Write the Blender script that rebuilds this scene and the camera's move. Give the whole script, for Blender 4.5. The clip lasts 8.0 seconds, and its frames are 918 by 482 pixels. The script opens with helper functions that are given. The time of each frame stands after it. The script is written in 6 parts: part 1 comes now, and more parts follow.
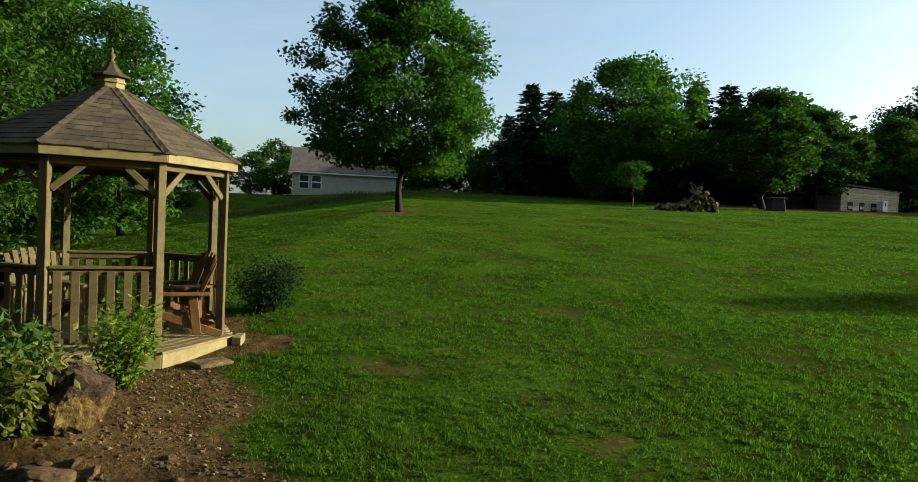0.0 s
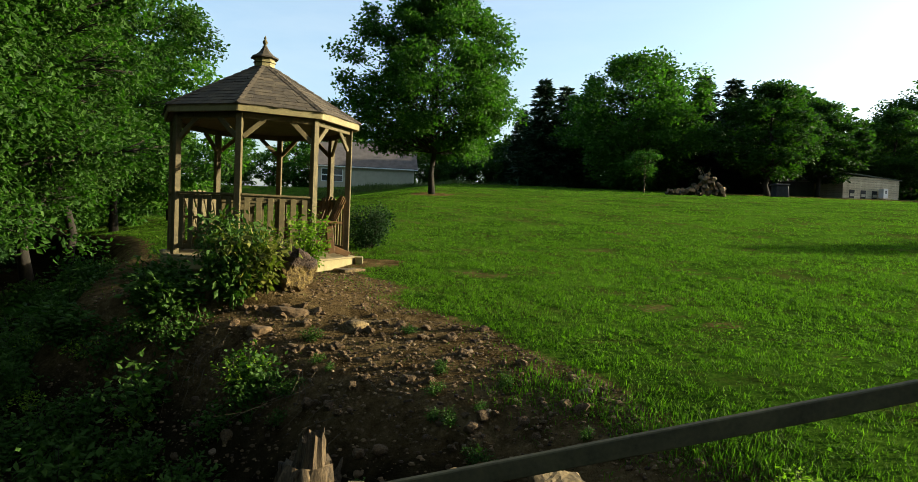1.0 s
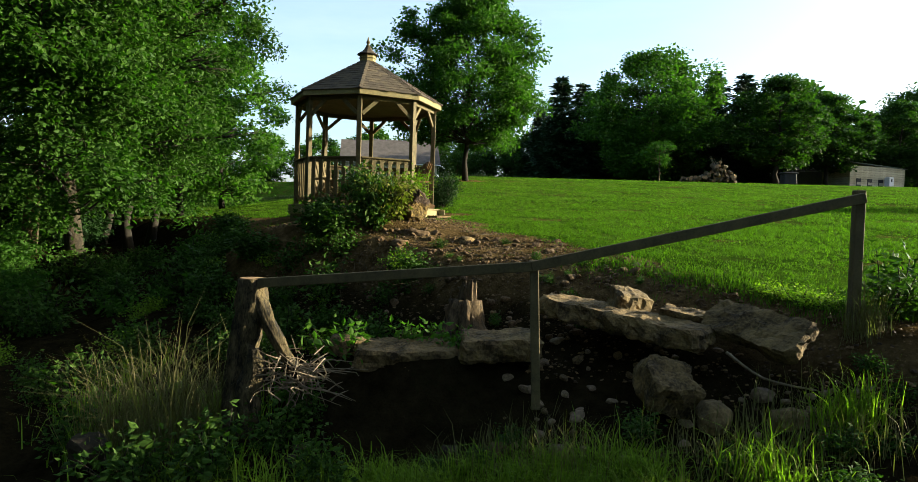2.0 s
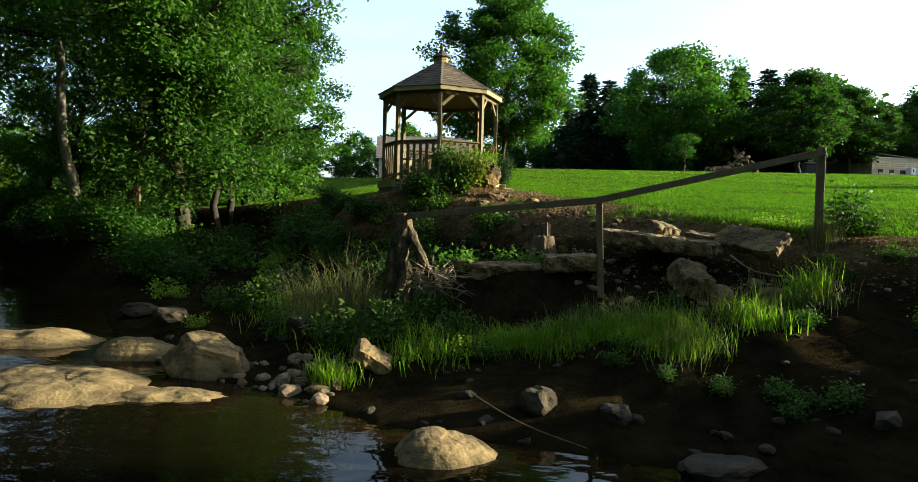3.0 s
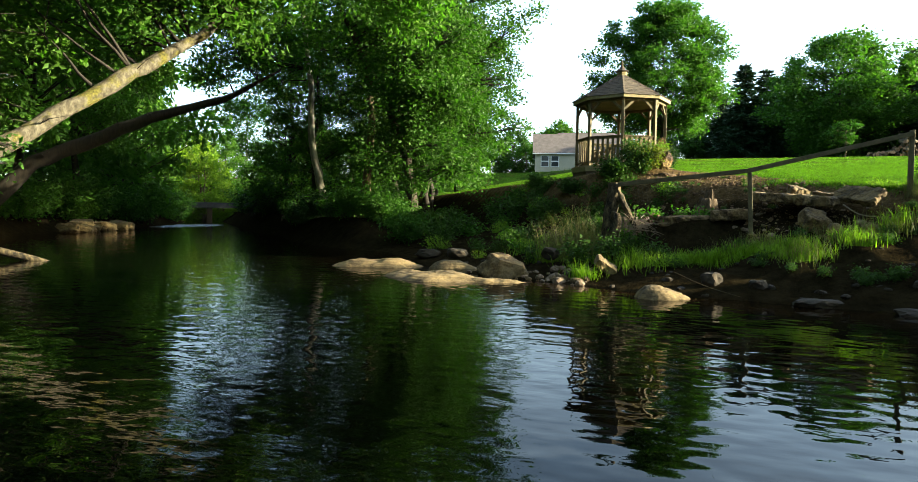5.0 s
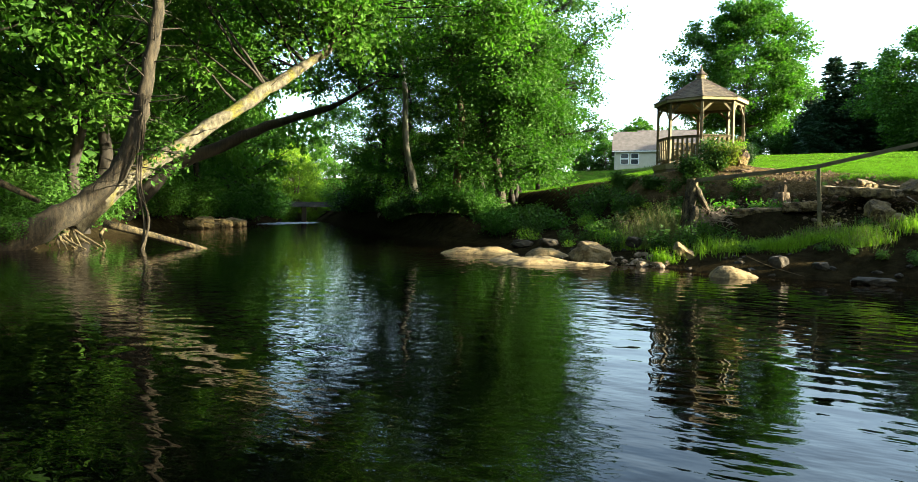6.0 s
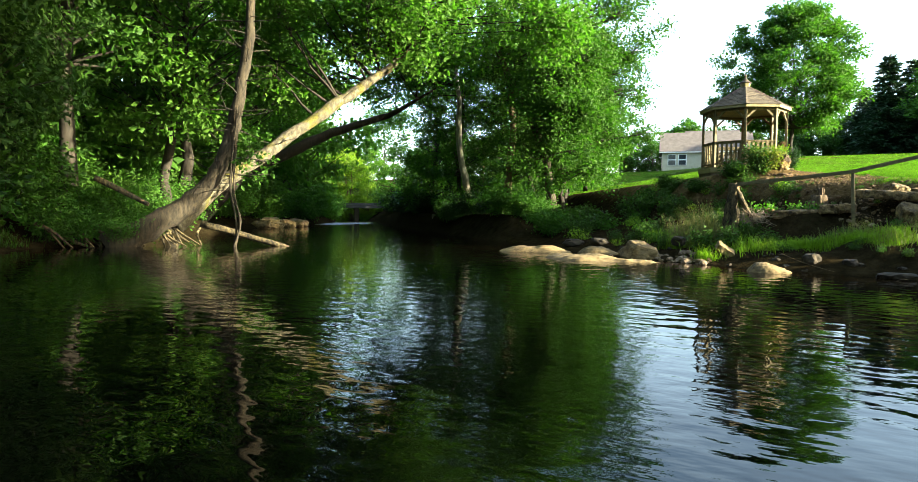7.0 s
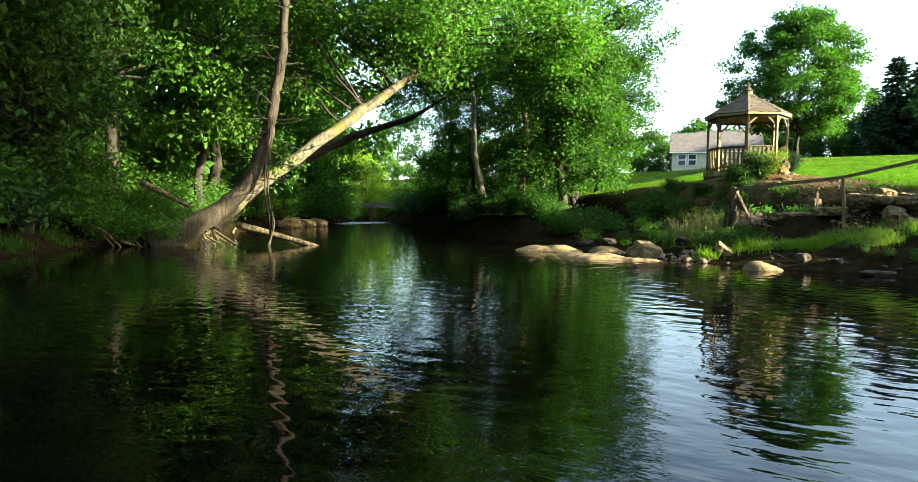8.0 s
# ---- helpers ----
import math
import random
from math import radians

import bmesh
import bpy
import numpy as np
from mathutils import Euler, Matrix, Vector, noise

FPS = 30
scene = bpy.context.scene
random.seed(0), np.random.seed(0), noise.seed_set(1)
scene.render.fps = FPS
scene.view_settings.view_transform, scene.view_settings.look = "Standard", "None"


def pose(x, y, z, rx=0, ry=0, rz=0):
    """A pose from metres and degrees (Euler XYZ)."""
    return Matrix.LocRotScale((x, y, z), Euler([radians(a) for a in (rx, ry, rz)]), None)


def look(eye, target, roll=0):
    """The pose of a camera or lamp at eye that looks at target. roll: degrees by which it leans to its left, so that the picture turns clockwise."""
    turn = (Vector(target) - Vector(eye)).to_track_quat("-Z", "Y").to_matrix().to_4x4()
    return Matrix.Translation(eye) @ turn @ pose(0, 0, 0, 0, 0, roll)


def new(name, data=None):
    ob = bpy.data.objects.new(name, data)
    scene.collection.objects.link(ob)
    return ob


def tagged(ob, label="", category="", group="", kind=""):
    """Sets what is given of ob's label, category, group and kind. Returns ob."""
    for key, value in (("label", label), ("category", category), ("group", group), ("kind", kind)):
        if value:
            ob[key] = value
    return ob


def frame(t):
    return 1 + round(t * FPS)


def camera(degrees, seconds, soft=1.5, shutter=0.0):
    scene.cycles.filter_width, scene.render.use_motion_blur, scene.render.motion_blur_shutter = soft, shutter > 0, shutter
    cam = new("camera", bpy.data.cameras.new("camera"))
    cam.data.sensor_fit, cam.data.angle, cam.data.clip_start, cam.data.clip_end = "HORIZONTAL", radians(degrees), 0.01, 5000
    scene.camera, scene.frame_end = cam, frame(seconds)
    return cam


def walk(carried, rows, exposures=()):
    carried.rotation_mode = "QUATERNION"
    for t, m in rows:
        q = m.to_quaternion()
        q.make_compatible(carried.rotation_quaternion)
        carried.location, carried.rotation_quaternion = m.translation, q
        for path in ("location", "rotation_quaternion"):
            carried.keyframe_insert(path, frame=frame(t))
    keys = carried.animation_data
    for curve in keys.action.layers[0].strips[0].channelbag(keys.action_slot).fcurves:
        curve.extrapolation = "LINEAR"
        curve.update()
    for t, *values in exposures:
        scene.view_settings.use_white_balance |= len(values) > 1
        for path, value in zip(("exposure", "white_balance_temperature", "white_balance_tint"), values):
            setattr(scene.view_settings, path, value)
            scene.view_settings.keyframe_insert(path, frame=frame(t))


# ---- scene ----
cam = camera(70.8, 8.0, soft=0.7)
PATH = [
    (0, (-0.388, -1.917, 4.707), (-0.506, 0.079, 4.643), 2.6),
    (0.5, (-0.822, -3.317, 4.219), (-0.949, -1.322, 4.157), 2.3),
    (1, (-1.307, -4.603, 3.753), (-1.441, -2.609, 3.687), 2.3),
    (1.5, (-1.754, -6.048, 3.254), (-1.904, -4.054, 3.192), 2.0),
    (1.7, (-1.922, -6.736, 3.079), (-2.079, -4.744, 3.016), 1.9),
    (3, (-2.813, -10.862, 2.106), (-3.053, -8.877, 2.036), 1.5),
    (3.5, (-3.037, -12.447, 1.86), (-3.344, -10.472, 1.788), 1.3),
    (4, (-3.212, -13.998, 1.663), (-3.624, -12.042, 1.589), 1.2),
    (4.5, (-3.278, -15.436, 1.525), (-3.823, -13.514, 1.445), 1.1),
    (5, (-3.209, -16.818, 1.408), (-3.872, -14.934, 1.321), 0.9),
    (6.5, (-2.614, -20.271, 1.246), (-3.567, -18.515, 1.153), 0.6),
    (7, (-2.384, -21.172, 1.296), (-3.382, -19.442, 1.203), 0.6),
    (7.5, (-2.115, -21.978, 1.375), (-3.146, -20.266, 1.278), 0.6),
    (8, (-1.844, -22.65, 1.412), (-2.87, -20.937, 1.314), 0.6),
]
EXPOSURES = [(0, 1.22, 6500, 4), (1, 1.6, 6500, 4), (1.5, 1.75, 6500, 4), (3, 2.18, 6500, 4), (4.5, 2.6, 6500, 4), (5, 2.8, 6500, 4), (6.5, 3.4, 6500, 3), (8, 3.45, 6500, 3)]
walk(cam, [(t, look(eye, target, roll)) for t, eye, target, roll in PATH], EXPOSURES)

# ---- sky and sun: low evening sun from the east side of the lawn ----
SUN_AZ, SUN_EL = radians(12), radians(14.5)
world = bpy.data.worlds.new("sky")
scene.world = world
world.use_nodes = True
wn = world.node_tree.nodes
sky = wn.new("ShaderNodeTexSky")
sky.sky_type = "NISHITA"
sky.sun_disc = False
sky.sun_elevation = SUN_EL
sky.sun_rotation = math.pi / 2 - SUN_AZ
sky.air_density, sky.dust_density, sky.ozone_density = 1.0, 3.0, 2.0
wn["Background"].inputs["Strength"].default_value = 0.12
# thin high cloud over the whole sky
wl = world.node_tree.links
sky_tc, sky_map, sky_noise = wn.new("ShaderNodeTexCoord"), wn.new("ShaderNodeMapping"), wn.new("ShaderNodeTexNoise")
sky_map.inputs["Scale"].default_value = (1.2, 2.2, 6.0)
sky_noise.inputs["Scale"].default_value, sky_noise.inputs["Detail"].default_value, sky_noise.inputs["Roughness"].default_value = 1.6, 6, 0.62
wl.new(sky_tc.outputs["Generated"], sky_map.inputs[0])
wl.new(sky_map.outputs[0], sky_noise.inputs["Vector"])
sky_fac, sky_mix = wn.new("ShaderNodeMapRange"), wn.new("ShaderNodeMix")
sky_fac.inputs["From Min"].default_value, sky_fac.inputs["From Max"].default_value = 0.38, 0.75
sky_fac.inputs["To Min"].default_value, sky_fac.inputs["To Max"].default_value = 0.04, 0.42
wl.new(sky_noise.outputs["Fac"], sky_fac.inputs["Value"])
sky_mix.data_type = "RGBA"
sky_mix.inputs[7].default_value = (2.3, 2.65, 3.0, 1)
wl.new(sky_fac.outputs[0], sky_mix.inputs[0])
wl.new(sky.outputs[0], sky_mix.inputs[6])
wl.new(sky_mix.outputs[2], wn["Background"].inputs["Color"])
sun_data = bpy.data.lights.new("sun", "SUN")
sun_data.energy, sun_data.angle, sun_data.color = 5.0, radians(0.6), (1.0, 0.90, 0.70)
sun_lamp = new("sun", sun_data)
SUN_DIR = Vector((math.cos(SUN_EL) * math.cos(SUN_AZ), math.cos(SUN_EL) * math.sin(SUN_AZ), math.sin(SUN_EL)))
sun_lamp.matrix_world = look(SUN_DIR * 200, (0, 0, 0))

# ---- materials ----
def material(name, roughness=0.8):
    m = bpy.data.materials.new(name)
    m.use_nodes = True
    b = m.node_tree.nodes["Principled BSDF"]
    b.inputs["Roughness"].default_value = roughness
    b.inputs["Specular IOR Level"].default_value = 0.3
    return m, m.node_tree.nodes, m.node_tree.links, b


def ramp(nodes, links, source, stops):
    r = nodes.new("ShaderNodeValToRGB")
    e = r.color_ramp.elements
    while len(e) < len(stops):
        e.new(0.5)
    for el, (p, c) in zip(e, stops):
        el.position, el.color = p, (*c, 1)
    links.new(source, r.inputs[0])
    return r.outputs[0]


def noise_tex(nodes, links, scale, detail=6, rough=0.6, stretch=None, coords="Object"):
    tc = nodes.new("ShaderNodeTexCoord")
    n = nodes.new("ShaderNodeTexNoise")
    n.inputs["Scale"].default_value, n.inputs["Detail"].default_value, n.inputs["Roughness"].default_value = scale, detail, rough
    src = tc.outputs[coords]
    if stretch:
        mp = nodes.new("ShaderNodeMapping")
        mp.inputs["Scale"].default_value = stretch
        links.new(src, mp.inputs[0])
        src = mp.outputs[0]
    links.new(src, n.inputs["Vector"])
    return n.outputs["Fac"]


def mix(nodes, links, fac, a, b, blend="MIX"):
    m = nodes.new("ShaderNodeMix")
    m.data_type, m.blend_type = "RGBA", blend
    for sock, v in ((m.inputs[0], fac), (m.inputs[6], a), (m.inputs[7], b)):
        if isinstance(v, (int, float)):
            sock.default_value = v
        elif isinstance(v, tuple):
            sock.default_value = (*v, 1)
        else:
            links.new(v, sock)
    return m.outputs[2]


def bump(nodes, links, bsdf, height, strength=0.4, distance=0.01):
    b = nodes.new("ShaderNodeBump")
    b.inputs["Strength"].default_value, b.inputs["Distance"].default_value = strength, distance
    links.new(height, b.inputs["Height"])
    links.new(b.outputs[0], bsdf.inputs["Normal"])


def maths(nodes, links, op, a, b=0.0):
    m = nodes.new("ShaderNodeMath")
    m.operation = op
    for sock, v in ((m.inputs[0], a), (m.inputs[1], b)):
        if isinstance(v, (int, float)):
            sock.default_value = v
        else:
            links.new(v, sock)
    return m.outputs[0]


def mottled(name, dark, light, scale=3.0, fine=40.0, rough=0.85, bumpy=0.4, depth=0.01, stretch=None, vary=0.0, detail=6, band=(0.34, 0.64)):
    """A surface with blotches at a large and a fine scale; vary: brightness from piece to piece."""
    m, n, l, b = material(name, rough)
    big = noise_tex(n, l, scale, detail, 0.6, stretch)
    small = noise_tex(n, l, fine, 4, 0.6, stretch)
    mixed = maths(n, l, "ADD", maths(n, l, "MULTIPLY", big, 0.65), maths(n, l, "MULTIPLY", small, 0.35))
    col = ramp(n, l, mixed, [(band[0], dark), (band[1], light)])
    if vary:
        oi = n.new("ShaderNodeObjectInfo")
        mr = n.new("ShaderNodeMapRange")
        mr.inputs["To Min"].default_value, mr.inputs["To Max"].default_value = 1 - vary, 1 + vary
        l.new(oi.outputs["Random"], mr.inputs["Value"])
        hs = n.new("ShaderNodeHueSaturation")
        l.new(mr.outputs[0], hs.inputs["Value"])
        l.new(col, hs.inputs["Color"])
        col = hs.outputs[0]
    l.new(col, b.inputs["Base Color"])
    bump(n, l, b, mixed, bumpy, depth)
    return m


def leafy(name, dark, light, trans=0.46, rough=0.55, gloss=0.09, drift_scale=0.45):
    """Leaves: colour from leaf to leaf and in drifts through the crown; light comes through them."""
    m, n, l, b = material(name, rough)
    geo = n.new("ShaderNodeNewGeometry")
    drift = noise_tex(n, l, drift_scale, 4, 0.6)
    f = maths(n, l, "ADD", maths(n, l, "MULTIPLY", geo.outputs["Random Per Island"], 0.55), maths(n, l, "MULTIPLY", drift, 0.45))
    col = ramp(n, l, f, [(0.08, dark), (0.8, light)])
    l.new(col, b.inputs["Base Color"])
    b.inputs["Specular IOR Level"].default_value = gloss
    tr = n.new("ShaderNodeBsdfTranslucent")
    tint = mix(n, l, 1.0, col, (0.9, 1.35, 0.45), "MULTIPLY")
    l.new(tint, tr.inputs["Color"])
    ms = n.new("ShaderNodeMixShader")
    ms.inputs[0].default_value = trans
    l.new(b.outputs[0], ms.inputs[1])
    l.new(tr.outputs[0], ms.inputs[2])
    l.new(ms.outputs[0], n["Material Output"].inputs["Surface"])
    return m


M_LUMBER = mottled("weathered_lumber", (0.04725, 0.0345, 0.0108), (0.1141, 0.08625, 0.0297), 3, 30, 0.75, 0.3, 0.003, (1, 1, 1), 0.12)
M_DECK = mottled("deck_boards", (0.09373, 0.07, 0.02887), (0.1875, 0.1435, 0.063), 4, 40, 0.75, 0.3, 0.003, None, 0.15)
M_TEAK = mottled("stained_chair_wood", (0.05525, 0.02465, 0.00595), (0.1445, 0.07055, 0.0187), 5, 50, 0.6, 0.3, 0.003, None, 0.12)
M_FENCE = mottled("grey_green_fence_wood", (0.042, 0.0344, 0.0144), (0.1092, 0.0864, 0.0372), 4, 40, 0.85, 0.5, 0.004, None, 0.1)
M_SHINGLE = mottled("asphalt_shingle", (0.02966, 0.0216, 0.01224), (0.07416, 0.056, 0.03264), 6, 90, 0.95, 0.6, 0.004, None, 0.28)
M_TRIM = mottled("aged_trim", (0.1313, 0.105, 0.0378), (0.224, 0.1837, 0.0756), 4, 40, 0.7, 0.2, 0.002, None, 0.05)
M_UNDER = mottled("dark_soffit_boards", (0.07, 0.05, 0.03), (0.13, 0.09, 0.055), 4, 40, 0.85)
M_ROCK = mottled("creek_stone", (0.028, 0.018, 0.007), (0.19, 0.128, 0.052), 5, 38, 0.95, 1.0, 0.035, None, 0.12, 9, (0.40, 0.62))
M_ROCK_WARM = mottled("tan_bedrock", (0.038, 0.025, 0.009), (0.185, 0.128, 0.052), 2.2, 26, 0.92, 1.0, 0.03, None, 0.1, 9, (0.38, 0.62))
M_PEBBLE = mottled("river_pebble", (0.05, 0.032, 0.018), (0.20, 0.14, 0.08), 3, 25, 0.8, 0.4, 0.005)
M_BARK = mottled("brown_bark", (0.0176, 0.0136, 0.0066), (0.088, 0.064, 0.03), 3, 18, 0.95, 1.0, 0.03, (3, 3, 0.5))
M_SNAG = mottled("weathered_snag_wood", (0.008, 0.006, 0.0027), (0.098, 0.073, 0.032), 7, 35, 0.95, 1.0, 0.04, (1.6, 1.6, 0.6), 0, 9, (0.42, 0.60))
M_ROOT = mottled("fibrous_tan_root_wood", (0.012, 0.008, 0.0035), (0.108, 0.071, 0.033), 8, 45, 0.95, 1.0, 0.03, (2.2, 2.2, 0.4), 0, 9, (0.38, 0.62))
M_CLOD = mottled("dry_earth", (0.03, 0.017, 0.007), (0.13, 0.08, 0.035), 6, 40, 1.0, 1.0, 0.02, None, 0.2)
M_SIDING = mottled("white_siding", (0.2861, 0.2677, 0.1896), (0.3641, 0.3379, 0.2439), 2, 20, 0.6, 0.1)
M_SHED = mottled("pale_plank_siding", (0.306, 0.2635, 0.17), (0.51, 0.4505, 0.323), 2, 25, 0.8, 0.3, 0.01, None, 0.12)
M_HOUSE_ROOF = mottled("brown_grey_roofing", (0.06, 0.048, 0.04), (0.12, 0.10, 0.085), 1.5, 25, 0.95, 0.3)
M_WHITE = mottled("white_paint", (0.527, 0.527, 0.51), (0.663, 0.663, 0.646), 2, 20, 0.6, 0.1)
M_ROOF_GREEN = mottled("grey_green_roofing", (0.05, 0.065, 0.05), (0.12, 0.14, 0.11), 2, 20, 0.8)
M_OUTBUILDING = mottled("grey_blue_siding", (0.16, 0.17, 0.18), (0.26, 0.27, 0.28), 2, 20, 0.7)
M_DARK = mottled("dark_opening", (0.012, 0.012, 0.012), (0.03, 0.03, 0.03), 3, 20, 0.7)
M_LOG_END = mottled("cut_log_end", (0.112, 0.06, 0.024), (0.288, 0.176, 0.088), 6, 60, 0.85, 0.3, 0.003, None, 0.25)
M_BIN = mottled("black_plastic", (0.008, 0.008, 0.009), (0.022, 0.022, 0.024), 4, 30, 0.85, 0.1)
M_TWIG = mottled("dry_twigs", (0.084, 0.06, 0.036), (0.216, 0.168, 0.108), 5, 40, 0.9)
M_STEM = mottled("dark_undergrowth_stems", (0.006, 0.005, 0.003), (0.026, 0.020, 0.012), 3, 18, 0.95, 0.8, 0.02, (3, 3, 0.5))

m, n, l, b = material("mossy_grey_bark", 0.95)
plates = noise_tex(n, l, 5.0, 8, 0.7, (1.6, 1.6, 0.8))
bark_col = ramp(n, l, plates, [(0.36, (0.022, 0.018, 0.010)), (0.5, (0.058, 0.049, 0.029)), (0.66, (0.115, 0.100, 0.066))])
moss_fac = ramp(n, l, noise_tex(n, l, 1.5, 6, 0.7), [(0.50, (0, 0, 0)), (0.60, (1, 1, 1))])
moss_col = ramp(n, l, noise_tex(n, l, 18.0, 4, 0.6), [(0.35, (0.028, 0.026, 0.004)), (0.65, (0.11, 0.095, 0.014))])
l.new(mix(n, l, moss_fac, bark_col, moss_col), b.inputs["Base Color"])
bump(n, l, b, plates, 1.0, 0.05)
M_BARK_MOSSY = m
# darker than brown_bark: shade at the trunk's foot is in the colour
M_VINE_BARK = mottled("shaggy_brown_bark", (0.007, 0.0055, 0.0028), (0.046, 0.035, 0.019), 4, 22, 0.95, 1.0, 0.05, (3, 3, 0.35), 0, 9, (0.38, 0.62))
M_BIRCH = mottled("pale_smooth_bark", (0.07, 0.062, 0.04), (0.25, 0.23, 0.17), 2.5, 12, 0.9, 0.8, 0.03, (1.5, 1.5, 0.5), 0, 8)

L_MAPLE = leafy("maple_leaves", (0.0171, 0.04788, 0.00684), (0.05928, 0.1254, 0.0171))
L_WOOD = leafy("woodland_leaves", (0.022, 0.060, 0.010), (0.054, 0.120, 0.0155))
L_LIGHT = leafy("bright_leaves", (0.033, 0.080, 0.011), (0.075, 0.150, 0.019), 0.5)
# deeper than the other leaves: shade of the undergrowth is in this colour
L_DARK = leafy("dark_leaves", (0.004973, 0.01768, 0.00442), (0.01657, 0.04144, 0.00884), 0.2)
L_FIR = leafy("fir_needles", (0.006, 0.019, 0.008), (0.018, 0.042, 0.015), 0.1)
L_WEED = leafy("tall_grass_blades", (0.040, 0.085, 0.007), (0.25, 0.35, 0.028), 0.45, 0.55, 0.1, 2.5)
L_DRYGRASS = leafy("seeding_grass_stems", (0.08, 0.075, 0.025), (0.17, 0.15, 0.065), 0.3)
L_LAWN = leafy("lawn_blades", (0.011, 0.025, 0.0035), (0.106, 0.186, 0.016), 0.5, 0.7, 0.05, 2.2)
L_ROUGH = leafy("unmown_grass", (0.03, 0.05, 0.012), (0.11, 0.13, 0.04), 0.3, 0.7)
# copy of creek_stone with the bank's shade and wetness in its colour
M_ROCK_DARK = mottled("shaded_wet_bank_stone", (0.009, 0.0065, 0.003), (0.036, 0.026, 0.013), 3, 25, 0.95, 0.9, 0.02, None, 0.2)
# darker take on woodland_leaves, with the far bank's shade in the colour
L_FARSIDE = leafy("dense_shaded_leaves", (0.011, 0.032, 0.006), (0.038, 0.080, 0.011), 0.4)
# sunlight on the far trees is put into this bright leaf colour
L_SUNNY = leafy("yellow_green_leaves", (0.05, 0.10, 0.006), (0.15, 0.23, 0.016), 0.45)
L_SHRUB = leafy("glossy_shrub_leaves", (0.014, 0.036, 0.006), (0.055, 0.105, 0.015), 0.3, 0.6)
L_SHRUB_Y = leafy("yellowing_shrub_leaves", (0.026, 0.040, 0.008), (0.15, 0.15, 0.026), 0.35, 0.5)
# toned down for the shade low in the creekside crown
L_FORK = leafy("creekside_leaves", (0.013, 0.040, 0.0065), (0.047, 0.102, 0.013))

m, n, l, b = material("window_glass", 0.05)
b.inputs["Base Color"].default_value = (0.02, 0.025, 0.03, 1)
b.inputs["Specular IOR Level"].default_value = 0.6
M_GLASS = m

# ground: grass, bare dirt, and wet muddy soil with painted bank shade, by the masks of the sheet
m, n, l, b = material("ground", 1.0)
b.inputs["Specular IOR Level"].default_value = 0.0
at_lawn, at_wood = n.new("ShaderNodeAttribute"), n.new("ShaderNodeAttribute")
at_lawn.attribute_name, at_wood.attribute_name = "lawn", "mud_shade"
g_big = noise_tex(n, l, 0.55, 5, 0.65)
g_fine = noise_tex(n, l, 11.0, 6, 0.75)
gmix = maths(n, l, "ADD", maths(n, l, "MULTIPLY", g_big, 0.5), maths(n, l, "MULTIPLY", g_fine, 0.5))
grass_col = ramp(n, l, gmix, [(0.34, (0.010, 0.020, 0.003)), (0.48, (0.032, 0.068, 0.007)), (0.66, (0.070, 0.128, 0.013))])
bare = ramp(n, l, noise_tex(n, l, 0.9, 6, 0.7), [(0.50, (0, 0, 0)), (0.62, (1, 1, 1))])
d_mix = noise_tex(n, l, 3.0, 8, 0.75)
dirt_col = ramp(n, l, d_mix, [(0.3, (0.018, 0.011, 0.0045)), (0.5, (0.082, 0.054, 0.022)), (0.72, (0.17, 0.115, 0.05))])
vor = n.new("ShaderNodeTexVoronoi")
vor.inputs["Scale"].default_value = 16
tcg = n.new("ShaderNodeTexCoord")
l.new(tcg.outputs["Object"], vor.inputs["Vector"])
pebbles = ramp(n, l, vor.outputs["Distance"], [(0.12, (1, 1, 1)), (0.3, (0, 0, 0))])
dirt_col = mix(n, l, maths(n, l, "MULTIPLY", pebbles, 0.35), dirt_col, (0.22, 0.15, 0.085))
lawn_fac = maths(n, l, "ADD", at_lawn.outputs["Fac"], maths(n, l, "MULTIPLY", maths(n, l, "SUBTRACT", g_fine, 0.5), 0.9))
lawn_fac = ramp(n, l, lawn_fac, [(0.4, (0, 0, 0)), (0.6, (1, 1, 1))])
patchy = mix(n, l, maths(n, l, "MULTIPLY", bare, 0.5), grass_col, (0.062, 0.045, 0.017))
# one near-black colour for wet soil and for the bank's painted shade
mud_shade_col = ramp(n, l, d_mix, [(0.35, (0.0055, 0.0044, 0.0022)), (0.7, (0.021, 0.0165, 0.008))])
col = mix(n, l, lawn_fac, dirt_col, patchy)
col = mix(n, l, at_wood.outputs["Fac"], col, mud_shade_col)
l.new(col, b.inputs["Base Color"])
bump(n, l, b, maths(n, l, "ADD", g_fine, d_mix), 1.0, 0.08)
M_GROUND = m

# water: dark brown-green, rippled in drifting bands
m, n, l, b = material("creek_water", 0.008)
at_sh = n.new("ShaderNodeAttribute")
at_sh.attribute_name = "shallow"
wcol = mix(n, l, at_sh.outputs["Fac"], (0.0014, 0.0015, 0.0008), (0.011, 0.0062, 0.0022))
l.new(wcol, b.inputs["Base Color"])
b.inputs["IOR"].default_value = 1.2
b.inputs["Specular IOR Level"].default_value = 0.5
w1 = noise_tex(n, l, 2.3, 1.0, 0.5, (1.0, 1.5, 1.0))
w2 = noise_tex(n, l, 9.0, 1.2, 0.5, (0.8, 1.6, 1.0))
